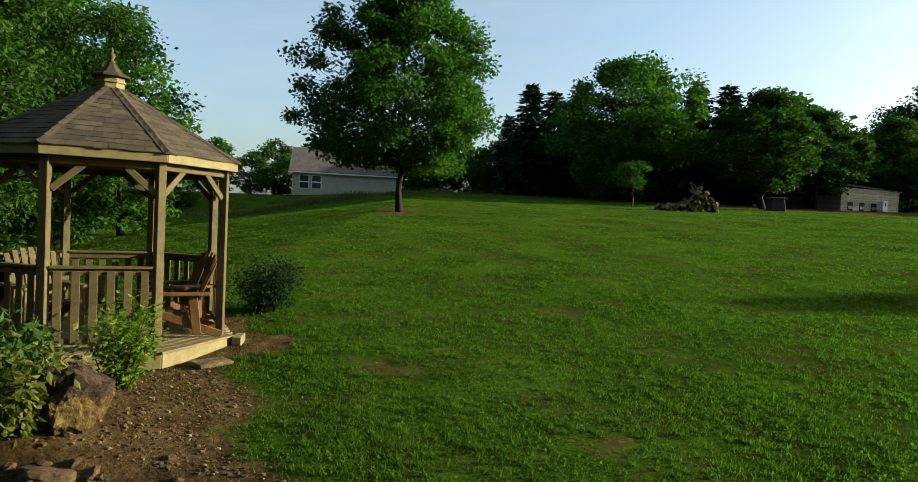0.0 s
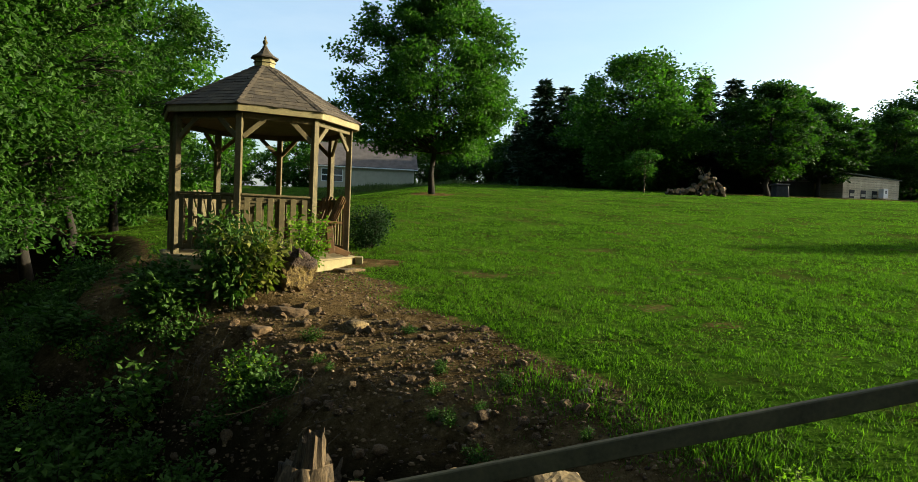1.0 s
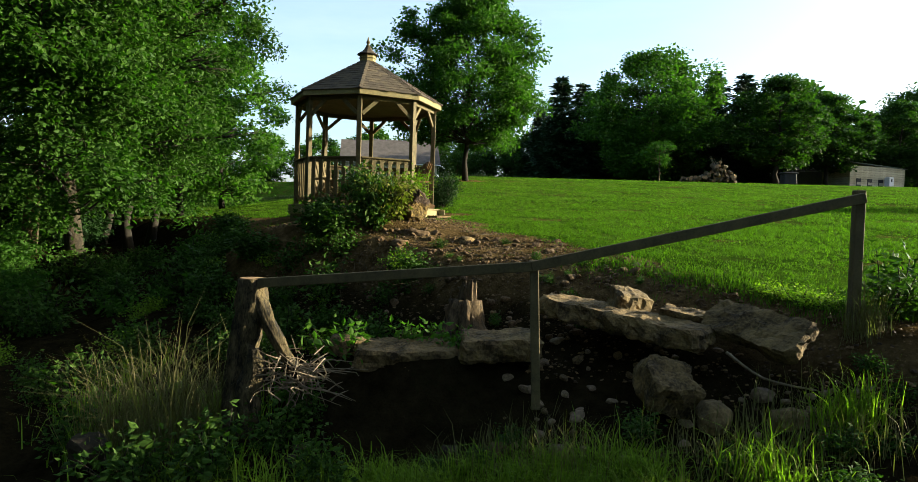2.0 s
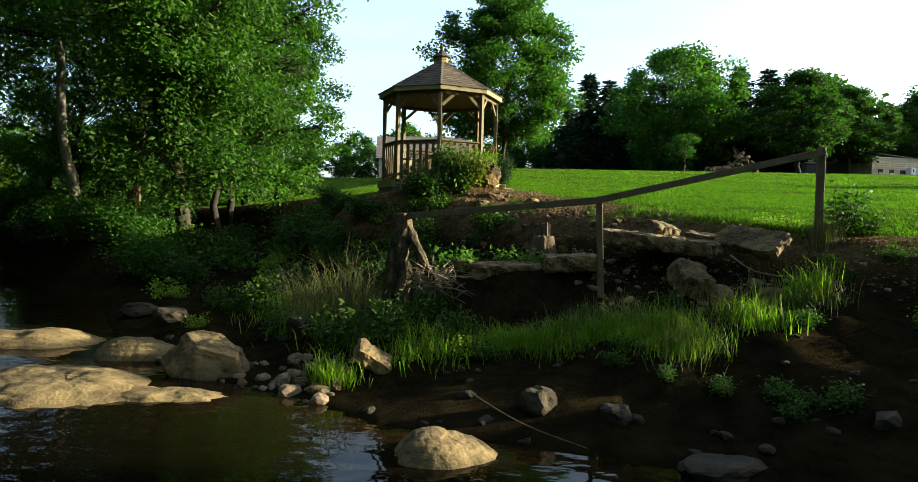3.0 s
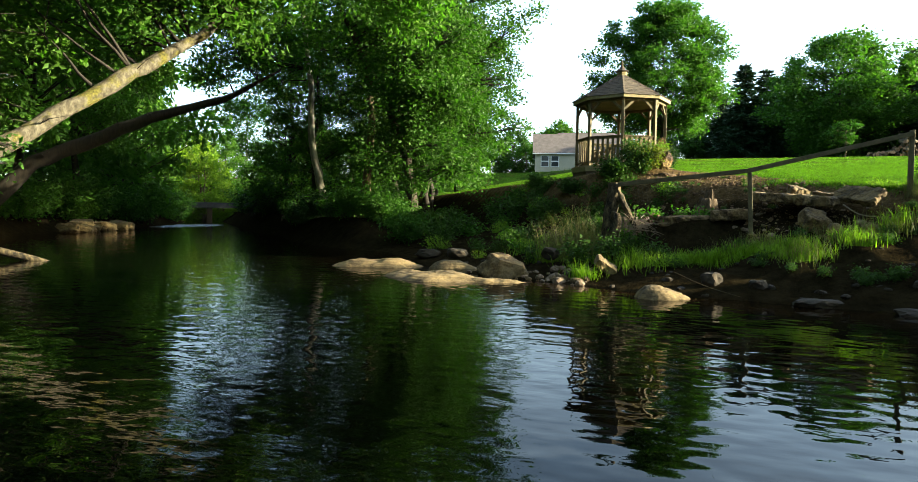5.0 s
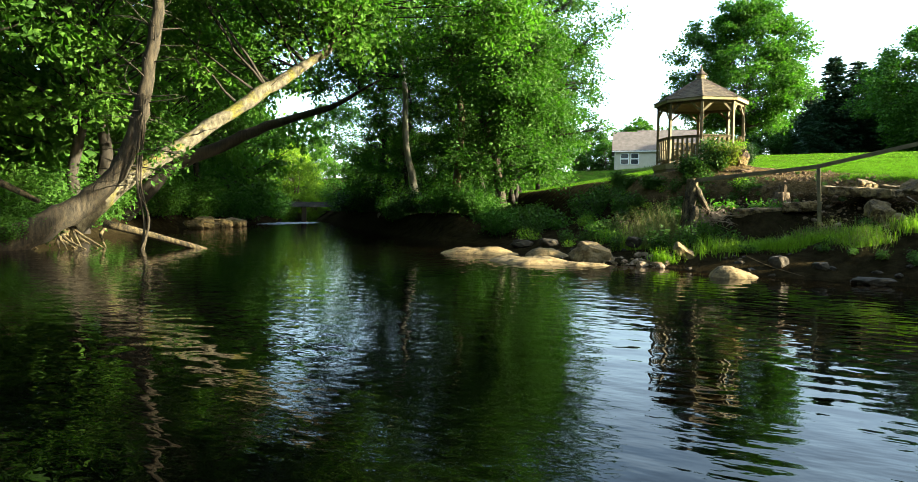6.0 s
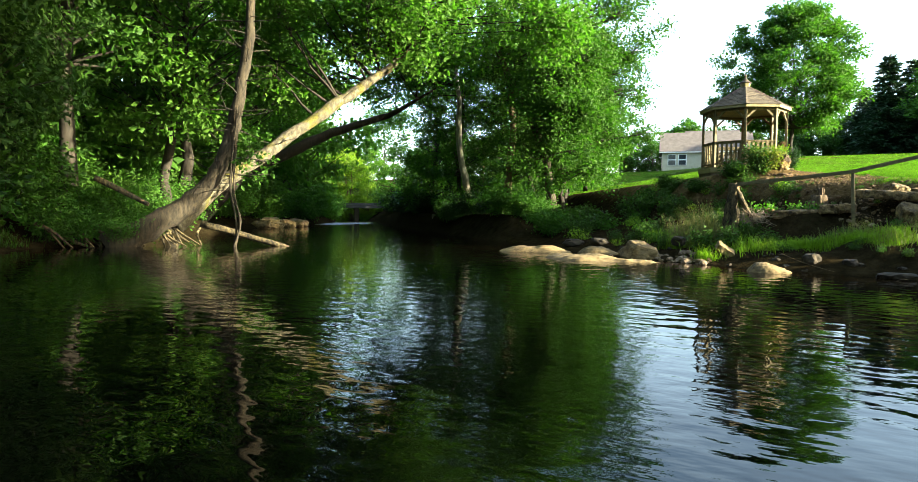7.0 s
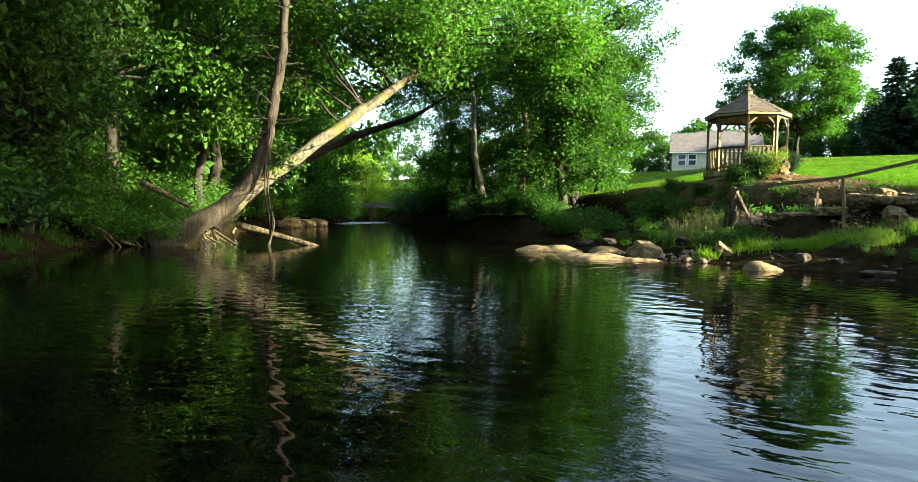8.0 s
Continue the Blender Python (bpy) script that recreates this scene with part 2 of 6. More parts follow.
gust = ramp(n, l, noise_tex(n, l, 0.22, 3, 0.5), [(0.40, (0.12, 0.12, 0.12)), (0.62, (1, 1, 1))])
wh = maths(n, l, "ADD", w1, maths(n, l, "MULTIPLY", maths(n, l, "MULTIPLY", w2, 0.30), gust))
bump(n, l, b, wh, 0.17, 0.06)
M_WATER = m

# gravel: colour from stone to stone
m, n, l, b = material("mixed_gravel", 0.9)
geo = n.new("ShaderNodeNewGeometry")
l.new(ramp(n, l, geo.outputs["Random Per Island"], [(0.0, (0.022, 0.012, 0.005)), (0.6, (0.092, 0.056, 0.023)), (0.94, (0.16, 0.10, 0.044)), (1.0, (0.24, 0.165, 0.085))]), b.inputs["Base Color"])
M_GRAVEL = m


# boulder: ochre core below a dark weathered crust
m, n, l, b = material("ochre_boulder_stone", 0.95)
crust = noise_tex(n, l, 5.0, 7, 0.7)
fine_n = noise_tex(n, l, 22.0, 5, 0.7)
ochre = ramp(n, l, fine_n, [(0.35, (0.030, 0.017, 0.004)), (0.65, (0.135, 0.090, 0.020))])
brown = ramp(n, l, fine_n, [(0.35, (0.016, 0.01, 0.006)), (0.7, (0.07, 0.042, 0.024))])
tcb = n.new("ShaderNodeTexCoord")
sep = n.new("ShaderNodeSeparateXYZ")
l.new(tcb.outputs["Object"], sep.inputs[0])
level = maths(n, l, "ADD", maths(n, l, "MULTIPLY", sep.outputs["Z"], 2.2), maths(n, l, "SUBTRACT", crust, 0.5))
l.new(mix(n, l, ramp(n, l, level, [(0.12, (0, 0, 0)), (0.22, (1, 1, 1))]), ochre, brown), b.inputs["Base Color"])
bump(n, l, b, maths(n, l, "ADD", crust, fine_n), 1.0, 0.04)
M_ROCK_OCHRE = m
# ---- building helpers ----
def mesh_of(name, verts, faces, mat, smooth=False):
    me = bpy.data.meshes.new(name)
    me.from_pydata([tuple(v) for v in verts], [], [tuple(f) for f in faces])
    me.materials.append(mat)
    if smooth:
        me.polygons.foreach_set("use_smooth", [True] * len(me.polygons))
    me.update()
    return me


def mesh_np(name, verts, faces, mat, smooth=False):
    """A large mesh from arrays; faces: rows of three or four indices."""
    verts, faces = np.asarray(verts, np.float32), np.asarray(faces, np.int32)
    k = faces.shape[1]
    me = bpy.data.meshes.new(name)
    me.vertices.add(len(verts))
    me.vertices.foreach_set("co", verts.ravel())
    me.loops.add(faces.size)
    me.loops.foreach_set("vertex_index", faces.ravel())
    me.polygons.add(len(faces))
    me.polygons.foreach_set("loop_start", np.arange(0, faces.size, k, dtype=np.int32))
    me.polygons.foreach_set("use_smooth", np.full(len(faces), smooth))
    me.materials.append(mat)
    me.update(calc_edges=True)
    return me


def mesh_bm(name, bm, mat, smooth=False):
    me = bpy.data.meshes.new(name)
    for f in bm.faces:
        f.smooth = smooth
    bm.to_mesh(me)
    bm.free()
    me.materials.append(mat)
    return me


def part(name, mesh, parent, label="", m=None):
    ob = new(name, mesh)
    ob.parent = parent
    if m is not None:
        ob.matrix_basis = m
    if label:
        ob["label"] = label
    return ob


def thing(name, label, category, group="", kind="", at=(0, 0, 0), turn=0.0, mesh=None):
    ob = new(name, mesh)
    if mesh is None:
        ob.empty_display_size = 0.2
    ob.matrix_basis = Matrix.LocRotScale(at, Euler((0, 0, turn)), None)
    return tagged(ob, label, category, group, kind)


def box_bm(sx, sy, sz, bevel=0.006, taper=0.0):
    """A bevelled box centred on the origin."""
    bm = bmesh.new()
    bmesh.ops.create_cube(bm, size=1.0)
    for v in bm.verts:
        k = 1 - taper if v.co.z > 0 else 1
        v.co = Vector((v.co.x * sx * k, v.co.y * sy * k, v.co.z * sz))
    if bevel:
        bmesh.ops.bevel(bm, geom=bm.edges[:], offset=min(bevel, 0.3 * min(sx, sy, sz)), segments=1, affect="EDGES")
    return bm


def along(p0, p1, up=(0, 0, 1)):
    """The pose whose x axis runs from p0 to p1, at their middle, with z towards up; and the length."""
    p0, p1 = Vector(p0), Vector(p1)
    x = (p1 - p0).normalized()
    y = Vector(up).cross(x)
    y = y.normalized() if y.length > 1e-4 else Vector((0, 1, 0))
    z = x.cross(y)
    r = Matrix((x, y, z)).transposed().to_4x4()
    return Matrix.Translation((p0 + p1) / 2) @ r, (p1 - p0).length


def board(name, p0, p1, wide, thick, mat, parent, up=(0, 0, 1), label="", bevel=0.006):
    """A board from p0 to p1; wide: across up, thick: along up."""
    m, length = along(p0, p1, up)
    return part(name, mesh_bm(name, box_bm(length, wide, thick, bevel), mat), parent, label, m)


def tube(points, radii, sides=7):
    """Vertices and faces of a tapered tube along points."""
    pts = [Vector(p) for p in points]
    vs, fs = [], []
    ref = Vector((0.31, 0.95, 0.12))
    for i, p in enumerate(pts):
        d = (pts[min(i + 1, len(pts) - 1)] - pts[max(i - 1, 0)]).normalized()
        u = d.cross(ref)
        u = u.normalized() if u.length > 1e-3 else Vector((1, 0, 0))
        w = d.cross(u)
        for k in range(sides):
            a = 2 * math.pi * k / sides
            vs.append(p + (u * math.cos(a) + w * math.sin(a)) * radii[i])
        if i:
            o = (i - 1) * sides
            for k in range(sides):
                fs.append((o + k, o + (k + 1) % sides, o + sides + (k + 1) % sides, o + sides + k))
    fs.append(tuple(range(sides))[::-1])
    fs.append(tuple(range(len(vs) - sides, len(vs))))
    return vs, fs


def join_vf(parts):
    vs, fs = [], []
    for v, f in parts:
        o = len(vs)
        vs += v
        fs += [tuple(i + o for i in q) for q in f]
    return vs, fs


def smooth_path(pts, radii, steps=4):
    out, rad = [], []
    p = [Vector(q) for q in pts]
    for i in range(len(p) - 1):
        p0, p1, p2, p3 = p[max(i - 1, 0)], p[i], p[i + 1], p[min(i + 2, len(p) - 1)]
        for k in range(steps):
            t = k / steps
            out.append(0.5 * ((2 * p1) + (p2 - p0) * t + (2 * p0 - 5 * p1 + 4 * p2 - p3) * t * t + (3 * p1 - p0 - 3 * p2 + p3) * t ** 3))
            rad.append(radii[i] + (radii[i + 1] - radii[i]) * t)
    return out + [p[-1]], rad + [radii[-1]]


def smoothstep(a, b, x):
    t = np.clip((x - a) / (b - a), 0, 1)
    return t * t * (3 - 2 * t)


# ---- the lie of the land ----
RIGHT_EDGE = [(400, -90), (60, -26), (20, -14), (14, -11.5), (8, -7.8), (3, -6.2), (0.2, -5.7), (-1.6, -5.2), (-2.8, -5.0), (-4.4, -4.6), (-5.6, -3.8),
              (-7, -3.2), (-9, -2), (-11, 0.5), (-13, 3.4), (-15.5, 4.5), (-20, 8), (-24, 12.8), (-29, 16.8), (-38, 27), (-48, 38), (-60, 52), (-90, 62), (-400, 80)]
LEFT_EDGE = [(400, -130), (60, -55), (20, -40), (0, -35), (-13, -27), (-18.8, -19), (-20.9, -14.2), (-23.6, -10.5), (-23.4, -8.2), (-25, -5.4), (-30.8, 1.6),
             (-37, 12), (-41, 21), (-45, 28), (-56, 41), (-66, 46), (-90, 50), (-400, 60)]
BANK_TOP = [(400, -60), (60, -14), (20, -8), (5, -2.4), (1.3, -1.65), (0.25, -0.5), (-1.0, 0.75), (-2.6, 1.3), (-4.3, 2.3), (-6.6, 3.2), (-8, 5.5), (-9.5, 9),
            (-12.5, 14), (-17, 20), (-24, 27), (-38, 40), (-55, 62), (-90, 75), (-400, 95)]
WATER_POLY = RIGHT_EDGE + LEFT_EDGE[::-1]
RIGHT_POLY = RIGHT_EDGE + [(-400, 900), (900, 900), (900, -40)]
LAWN_POLY = BANK_TOP + [(-400, 900), (900, 900), (900, -30)]


def inside(poly, x, y):
    hit = np.zeros(np.shape(x), bool)
    for (ax, ay), (bx, by) in zip(poly, poly[1:] + poly[:1]):
        if ay != by:
            cross = (ay > y) != (by > y)
            hit ^= cross & (x < (bx - ax) * (y - ay) / (by - ay) + ax)
    return hit


def line_gap(line, x, y):
    best = np.full(np.shape(x), 1e9)
    for (ax, ay), (bx, by) in zip(line, line[1:]):
        dx, dy = bx - ax, by - ay
        t = np.clip(((x - ax) * dx + (y - ay) * dy) / (dx * dx + dy * dy), 0, 1)
        best = np.minimum(best, np.hypot(x - ax - t * dx, y - ay - t * dy))
    return best


def wobble(x, y, s=1.0):
    """Smooth unevenness between about -1 and 1."""
    x, y = x * s, y * s
    return (np.sin(1.1 * x + 0.7 * y) + np.sin(0.6 * x - 1.3 * y + 1.7) + np.sin(2.3 * x + 1.9 * y + 0.4) * 0.5 + np.sin(-3.1 * x + 2.2 * y + 2.2) * 0.35) / 2.6


def lawn_height(x, y):
    z = 2.30 + 0.098 * np.minimum(y, 34) + 0.068 * np.clip(y - 34, 0, 22) + 0.01 * np.maximum(y - 56, 0)
    z = np.where(y < -1.5, 2.15 + 0.02 * (y + 1.5), z)
    fall = np.minimum(0.16 * np.maximum(-6 - x, 0), 2.6) * (1 - 0.7 * smoothstep(53, 60, y))
    mound = 0.24 * np.exp(-((x + 4.4) ** 2 + (y - 3.5) ** 2) / 1.3)
    return z - fall + mound + 0.03 * wobble(x, y, 0.8)


def height(x, y):
    x, y = np.asarray(x, float), np.asarray(y, float)
    lawn, right, wet = inside(LAWN_POLY, x, y), inside(RIGHT_POLY, x, y), inside(WATER_POLY, x, y)
    dr, dl, dt = line_gap(RIGHT_EDGE, x, y), line_gap(LEFT_EDGE, x, y), line_gap(BANK_TOP, x, y)
    top = lawn_height(x, y)
    top = top - 0.20 * np.exp(-dt / 0.9) * (x < 6) * (y < 3)
    u = dr / (dr + dt + 1e-6)
    prof = np.where(u < 0.75, u * 0.56 / 0.75, 0.56 + (u - 0.75) * 0.44 / 0.25)
    cliff = np.where(u < 0.8, u * 0.42 / 0.8, 0.42 + (u - 0.8) * 0.58 / 0.2)
    prof = prof + (cliff - prof) * smoothstep(-1.8, -3.2, x)
    rough = 0.10 * wobble(x, y, 1.7) + 0.06 * wobble(x, y, 4.3) + 0.035 * wobble(x + 3, y, 9.7)
    bank = top * prof + rough * np.minimum(1, dr) * np.minimum(1, dt / 0.6)
    ledge = 1.36 - 0.9 * np.maximum(np.hypot((x + 2.95) / 1.35, (y + 0.35) / 0.75) - 0.75, 0)
    bank = np.maximum(bank, np.minimum(ledge, top))
    shelf = 1.15 * smoothstep(0, 1.6, dr) * smoothstep(-12, -16, x)
    bank = np.maximum(bank, np.minimum(shelf, top))
    left = 0.75 * smoothstep(0, 1.5, dl) + 0.22 * np.maximum(dl - 1.2, 0) + 0.15 * wobble(x, y, 0.9) * np.minimum(1, dl)
    left = np.where(left > 9, 9 + (left - 9) * 0.15, left)
    left = np.where(left > 20, 20, left)
    deep = -0.12 - 0.35 * np.minimum(np.minimum(dr, dl), 3.5)
    z = np.where(wet, deep, np.where(lawn, top, np.where(right, bank, left)))
    return z


def ground_z(x, y):
    return float(height(np.array([x]), np.array([y]))[0])


def build_ground():
    n, k = 370, math.asinh(100.0)
    u = np.linspace(-1, 1, n)
    xs, ys = -3.5 + 4.5 * np.sinh(k * u), 0.5 + 4.5 * np.sinh(k * u)
    gx, gy = np.meshgrid(xs, ys, indexing="ij")
    x, y = gx.ravel(), gy.ravel()
    z = height(x, y)
    idx = np.arange(n * n).reshape(n, n)
    faces = np.stack([idx[:-1, :-1], idx[1:, :-1], idx[1:, 1:], idx[:-1, 1:]], -1).reshape(-1, 4)
    me = mesh_np("ground", np.stack([x, y, z], -1), faces, M_GROUND, True)
    for name, values in (("lawn", lawn_mask(x, y)), ("mud_shade", mud_shade_mask(x, y))):
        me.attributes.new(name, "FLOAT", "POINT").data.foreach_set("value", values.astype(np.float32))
    tagged(new("ground", me), "mown green lawn with bare dirt patches falling to a muddy creek bank", "ground", "", "structure")


GAZEBO = (-5.46, 6.2)


def worn(x, y):
    """Where the turf is worn through: 1 in the middle of a bare patch."""
    w = wobble(x + 2.0, 1.5 * y, 1.15) + 0.55 * wobble(x, y, 3.7) + 0.3 * wobble(x + 1, y, 9.0)
    return smoothstep(0.3, 1.0, w)


def lawn_mask(x, y):
    """1: grass, 0: bare earth."""
    dt, lawn = line_gap(BANK_TOP, x, y), inside(LAWN_POLY, x, y)
    edge = np.where(lawn, dt, -dt) + 0.25 * wobble(x, y, 2.1)
    wide = 0.5 + 1.3 * smoothstep(0.5, -2, x) * smoothstep(9, 6, y)
    m = smoothstep(wide - 0.5, wide + 0.5, edge)
    near = np.hypot(x - GAZEBO[0], y - GAZEBO[1])
    m *= smoothstep(1.7, 2.25, near + 0.2 * wobble(x, y, 2.7))
    m *= 1 - smoothstep(0.62, 0.2, np.hypot(x + 3.45, (y - 6.5) * 0.8) + 0.15 * wobble(x, y, 5.0))
    m *= 1 - 0.75 * smoothstep(1.9, 0.5, np.hypot(x + 3.7, (y - 4.2) * 0.9) + 0.5 * wobble(x, y, 2.9))
    m *= 1 - 0.8 * smoothstep(-1.5, 0.5, y - 47.5 + 0.25 * (x - 14) + wobble(x, y, 0.5)) * smoothstep(10, 14, x)
    m = np.where(np.hypot(x + 4.9, y - 27.2) < 1.1, 0.1, m)
    m = m * (1 - 0.5 * worn(x, y))
    right_bank = (~lawn) & inside(RIGHT_POLY, x, y)
    m = np.where(right_bank & (x > -3.2) & (dt > 0.9), 0.42 * smoothstep(0, 0.6, wobble(x, y, 1.3)), m)
    left = ~inside(RIGHT_POLY, x, y) & (line_gap(LEFT_EDGE, x, y) > 1)
    return np.where(left, 0.25, m)


def mud_shade_mask(x, y):
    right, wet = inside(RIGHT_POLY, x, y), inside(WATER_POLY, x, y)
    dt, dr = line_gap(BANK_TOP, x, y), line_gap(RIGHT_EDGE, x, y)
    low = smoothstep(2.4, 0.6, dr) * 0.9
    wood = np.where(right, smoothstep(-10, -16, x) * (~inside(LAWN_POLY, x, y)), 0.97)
    # shade of the bank below the lawn edge, put into the ground colour
    bank_shade = 0.95 * smoothstep(0.25, 0.7, dt) * right * ~inside(LAWN_POLY, x, y) * (x > -16)
    return np.where(wet, 1.0, np.clip(np.maximum(np.maximum(low, wood), bank_shade), 0, 1))


build_ground()


def build_water():
    n, k = 160, math.asinh(60.0)
    u = np.linspace(-1, 1, n)
    gx, gy = np.meshgrid(-6 + 6 * np.sinh(k * u), -3 + 6 * np.sinh(k * u), indexing="ij")
    x, y = gx.ravel(), gy.ravel()
    idx = np.arange(n * n).reshape(n, n)
    faces = np.stack([idx[:-1, :-1], idx[1:, :-1], idx[1:, 1:], idx[:-1, 1:]], -1).reshape(-1, 4)
    cx, cy = x[faces].mean(1), y[faces].mean(1)
    wet = inside(WATER_POLY, cx, cy) | (np.minimum(line_gap(RIGHT_EDGE, cx, cy), line_gap(LEFT_EDGE, cx, cy)) < 6 + 0.06 * np.hypot(cx, cy))
    low = height(cx, cy) < 6
    faces = faces[wet & low]
    me = mesh_np("water", np.stack([x, y, np.zeros_like(x)], -1), faces, M_WATER, True)
    d = np.minimum(line_gap(RIGHT_EDGE, x, y), line_gap(LEFT_EDGE, x, y) * 1.5)
    me.attributes.new("shallow", "FLOAT", "POINT").data.foreach_set("value", np.exp(-d / 1.1).astype(np.float32))
    tagged(new("water", me), "dark slow creek with rippled reflections of sky and trees", "water", "", "structure")


build_water()
# ---- trees and other plants ----
def leaf_mesh(rng, centres, size, wide=0.62, droop=0.35, spread=None, up=0.5):
    """Folded kite-shaped leaves, one at each centre: vertices and faces."""
    n = len(centres)
    d = rng.normal(size=(n, 3))
    d[:, 2] = d[:, 2] * 0.6 - droop
    if spread is not None:
        d += spread
    d /= np.linalg.norm(d, axis=1)[:, None] + 1e-9
    nrm = rng.normal(size=(n, 3))
    nrm[:, 2] = np.abs(nrm[:, 2]) + up
    side = np.cross(d, nrm)
    side /= np.linalg.norm(side, axis=1)[:, None] + 1e-9
    nrm = np.cross(side, d)
    s = size * rng.uniform(0.6, 1.35, (n, 1))
    w = s * wide * 0.5
    base, tip = centres, centres + d * s
    mid = centres + d * s * 0.45
    a, b = mid + side * w - nrm * w * 0.35, mid - side * w - nrm * w * 0.35
    v = np.stack([base, a, tip, b], 1).reshape(-1, 3)
    o = np.arange(n)[:, None] * 4
    f = np.concatenate([o + [0, 1, 2], o + [0, 2, 3]], 1).reshape(-1, 3)
    return v, f


def limb(rng, p0, p1, r0, r1, bend=0.12, steps=5, sides=6):
    p0, p1 = np.array(p0, float), np.array(p1, float)
    length = np.linalg.norm(p1 - p0)
    off = rng.normal(size=3) * bend * length
    off[2] = abs(off[2]) * 0.6
    pts, rad = [], []
    for i in range(steps + 1):
        t = i / steps
        p = p0 + (p1 - p0) * t + off * math.sin(math.pi * t) * 0.6 + rng.normal(size=3) * 0.012 * length * (0 < i < steps)
        pts.append(p)
        rad.append(r0 + (r1 - r0) * t ** 0.8)
    return tube(pts, rad, sides), pts


def broadleaf(seed, tall, spread, bole, trunk_r, leaves, size, mat, bark, shape="oval", clumps=70, clump_r=0.16, lean=(0, 0), low=0.0, droop=0.35):
    """Trunk mesh and crown mesh of a broad-leaved tree that stands at the origin. bole: height of the first limbs."""
    rng = np.random.default_rng(seed)
    top = np.array([lean[0], lean[1], tall * 0.88])
    path = []
    for i in range(9):
        t = i / 8
        path.append(np.array([lean[0] * t ** 1.3, lean[1] * t ** 1.3, tall * 0.88 * t]) + rng.normal(size=3) * np.array([1, 1, 0]) * 0.012 * tall * (0.1 < t))
    rad = [trunk_r * (1.35 if i == 0 else 1.0) * (1 - 0.88 * (i / 8)) + 0.01 for i in range(9)]
    wood = [tube(path, rad, 9)]
    centres = []
    tries = 0
    while len(centres) < clumps and tries < clumps * 30:
        tries += 1
        t = rng.uniform(0, 1)
        if shape == "oval":
            r = math.sin(math.pi * min(1, 0.12 + 0.86 * t)) ** 0.7
        elif shape == "maple":
            r = 0.62 + 1.27 * t if t < 0.3 else (1 - ((t - 0.3) / 0.8) ** 2) ** 0.8
        elif shape == "pear":
            r = (1 - t) ** 0.62 * min(1, 0.55 + 2.4 * t)
        elif shape == "round":
            r = math.sqrt(max(0, 1 - (2 * t - 1) ** 2))
        else:
            r = 0.55 + 0.45 * math.sin(math.pi * t)
        a = rng.uniform(0, 2 * math.pi)
        rr = spread * r * math.sqrt(rng.uniform(0.12, 1.0)) * (1 + 0.16 * math.sin(3 * a + seed) + 0.10 * math.sin(5 * a + 2 * seed))
        z = bole + low + (tall - bole - low) * t
        axis = np.array([lean[0], lean[1]]) * (z / tall) ** 1.3
        c = np.array([axis[0] + rr * math.cos(a), axis[1] + rr * math.sin(a), z])
        if all(np.linalg.norm(c - q) > clump_r * spread * 0.85 for q in centres):
            centres.append(c)
    centres = np.array(centres)
    for c in centres:
        t = np.clip((c[2] - 0.25 * tall * rng.uniform(0.3, 0.9)) / (tall * 0.88), 0.24 if bole > 1 else 0.12, 0.97)
        k = t * 8
        i = min(int(k), 7)
        start = path[i] + (path[i + 1] - path[i]) * (k - i)
        wood.append(limb(rng, start, c, max(0.010, trunk_r * (1 - t) * 0.30), 0.006, 0.10, 3, 4)[0])
    per = max(1, leaves // len(centres))
    pts, outs = [], []
    for c in centres:
        r = clump_r * spread * rng.uniform(0.75, 1.45)
        g = rng.normal(size=(int(per * rng.uniform(0.6, 1.4)), 3))
        g /= np.linalg.norm(g, axis=1)[:, None]
        g *= (rng.uniform(0.05, 1, (len(g), 1)) ** 0.5) * r * np.array([1.1, 1.1, 0.72]) * rng.uniform(0.7, 1.2, (len(g), 1))
        pts.append(c + g)
        outs.append(g / r * 0.7)
    pts, outs = np.concatenate(pts), np.concatenate(outs)
    v, f = leaf_mesh(rng, pts, size, 0.62, droop, outs)
    tv, tf = join_vf(wood)
    return mesh_of("trunk", tv, tf, bark, True), mesh_np("crown", v, f, mat)


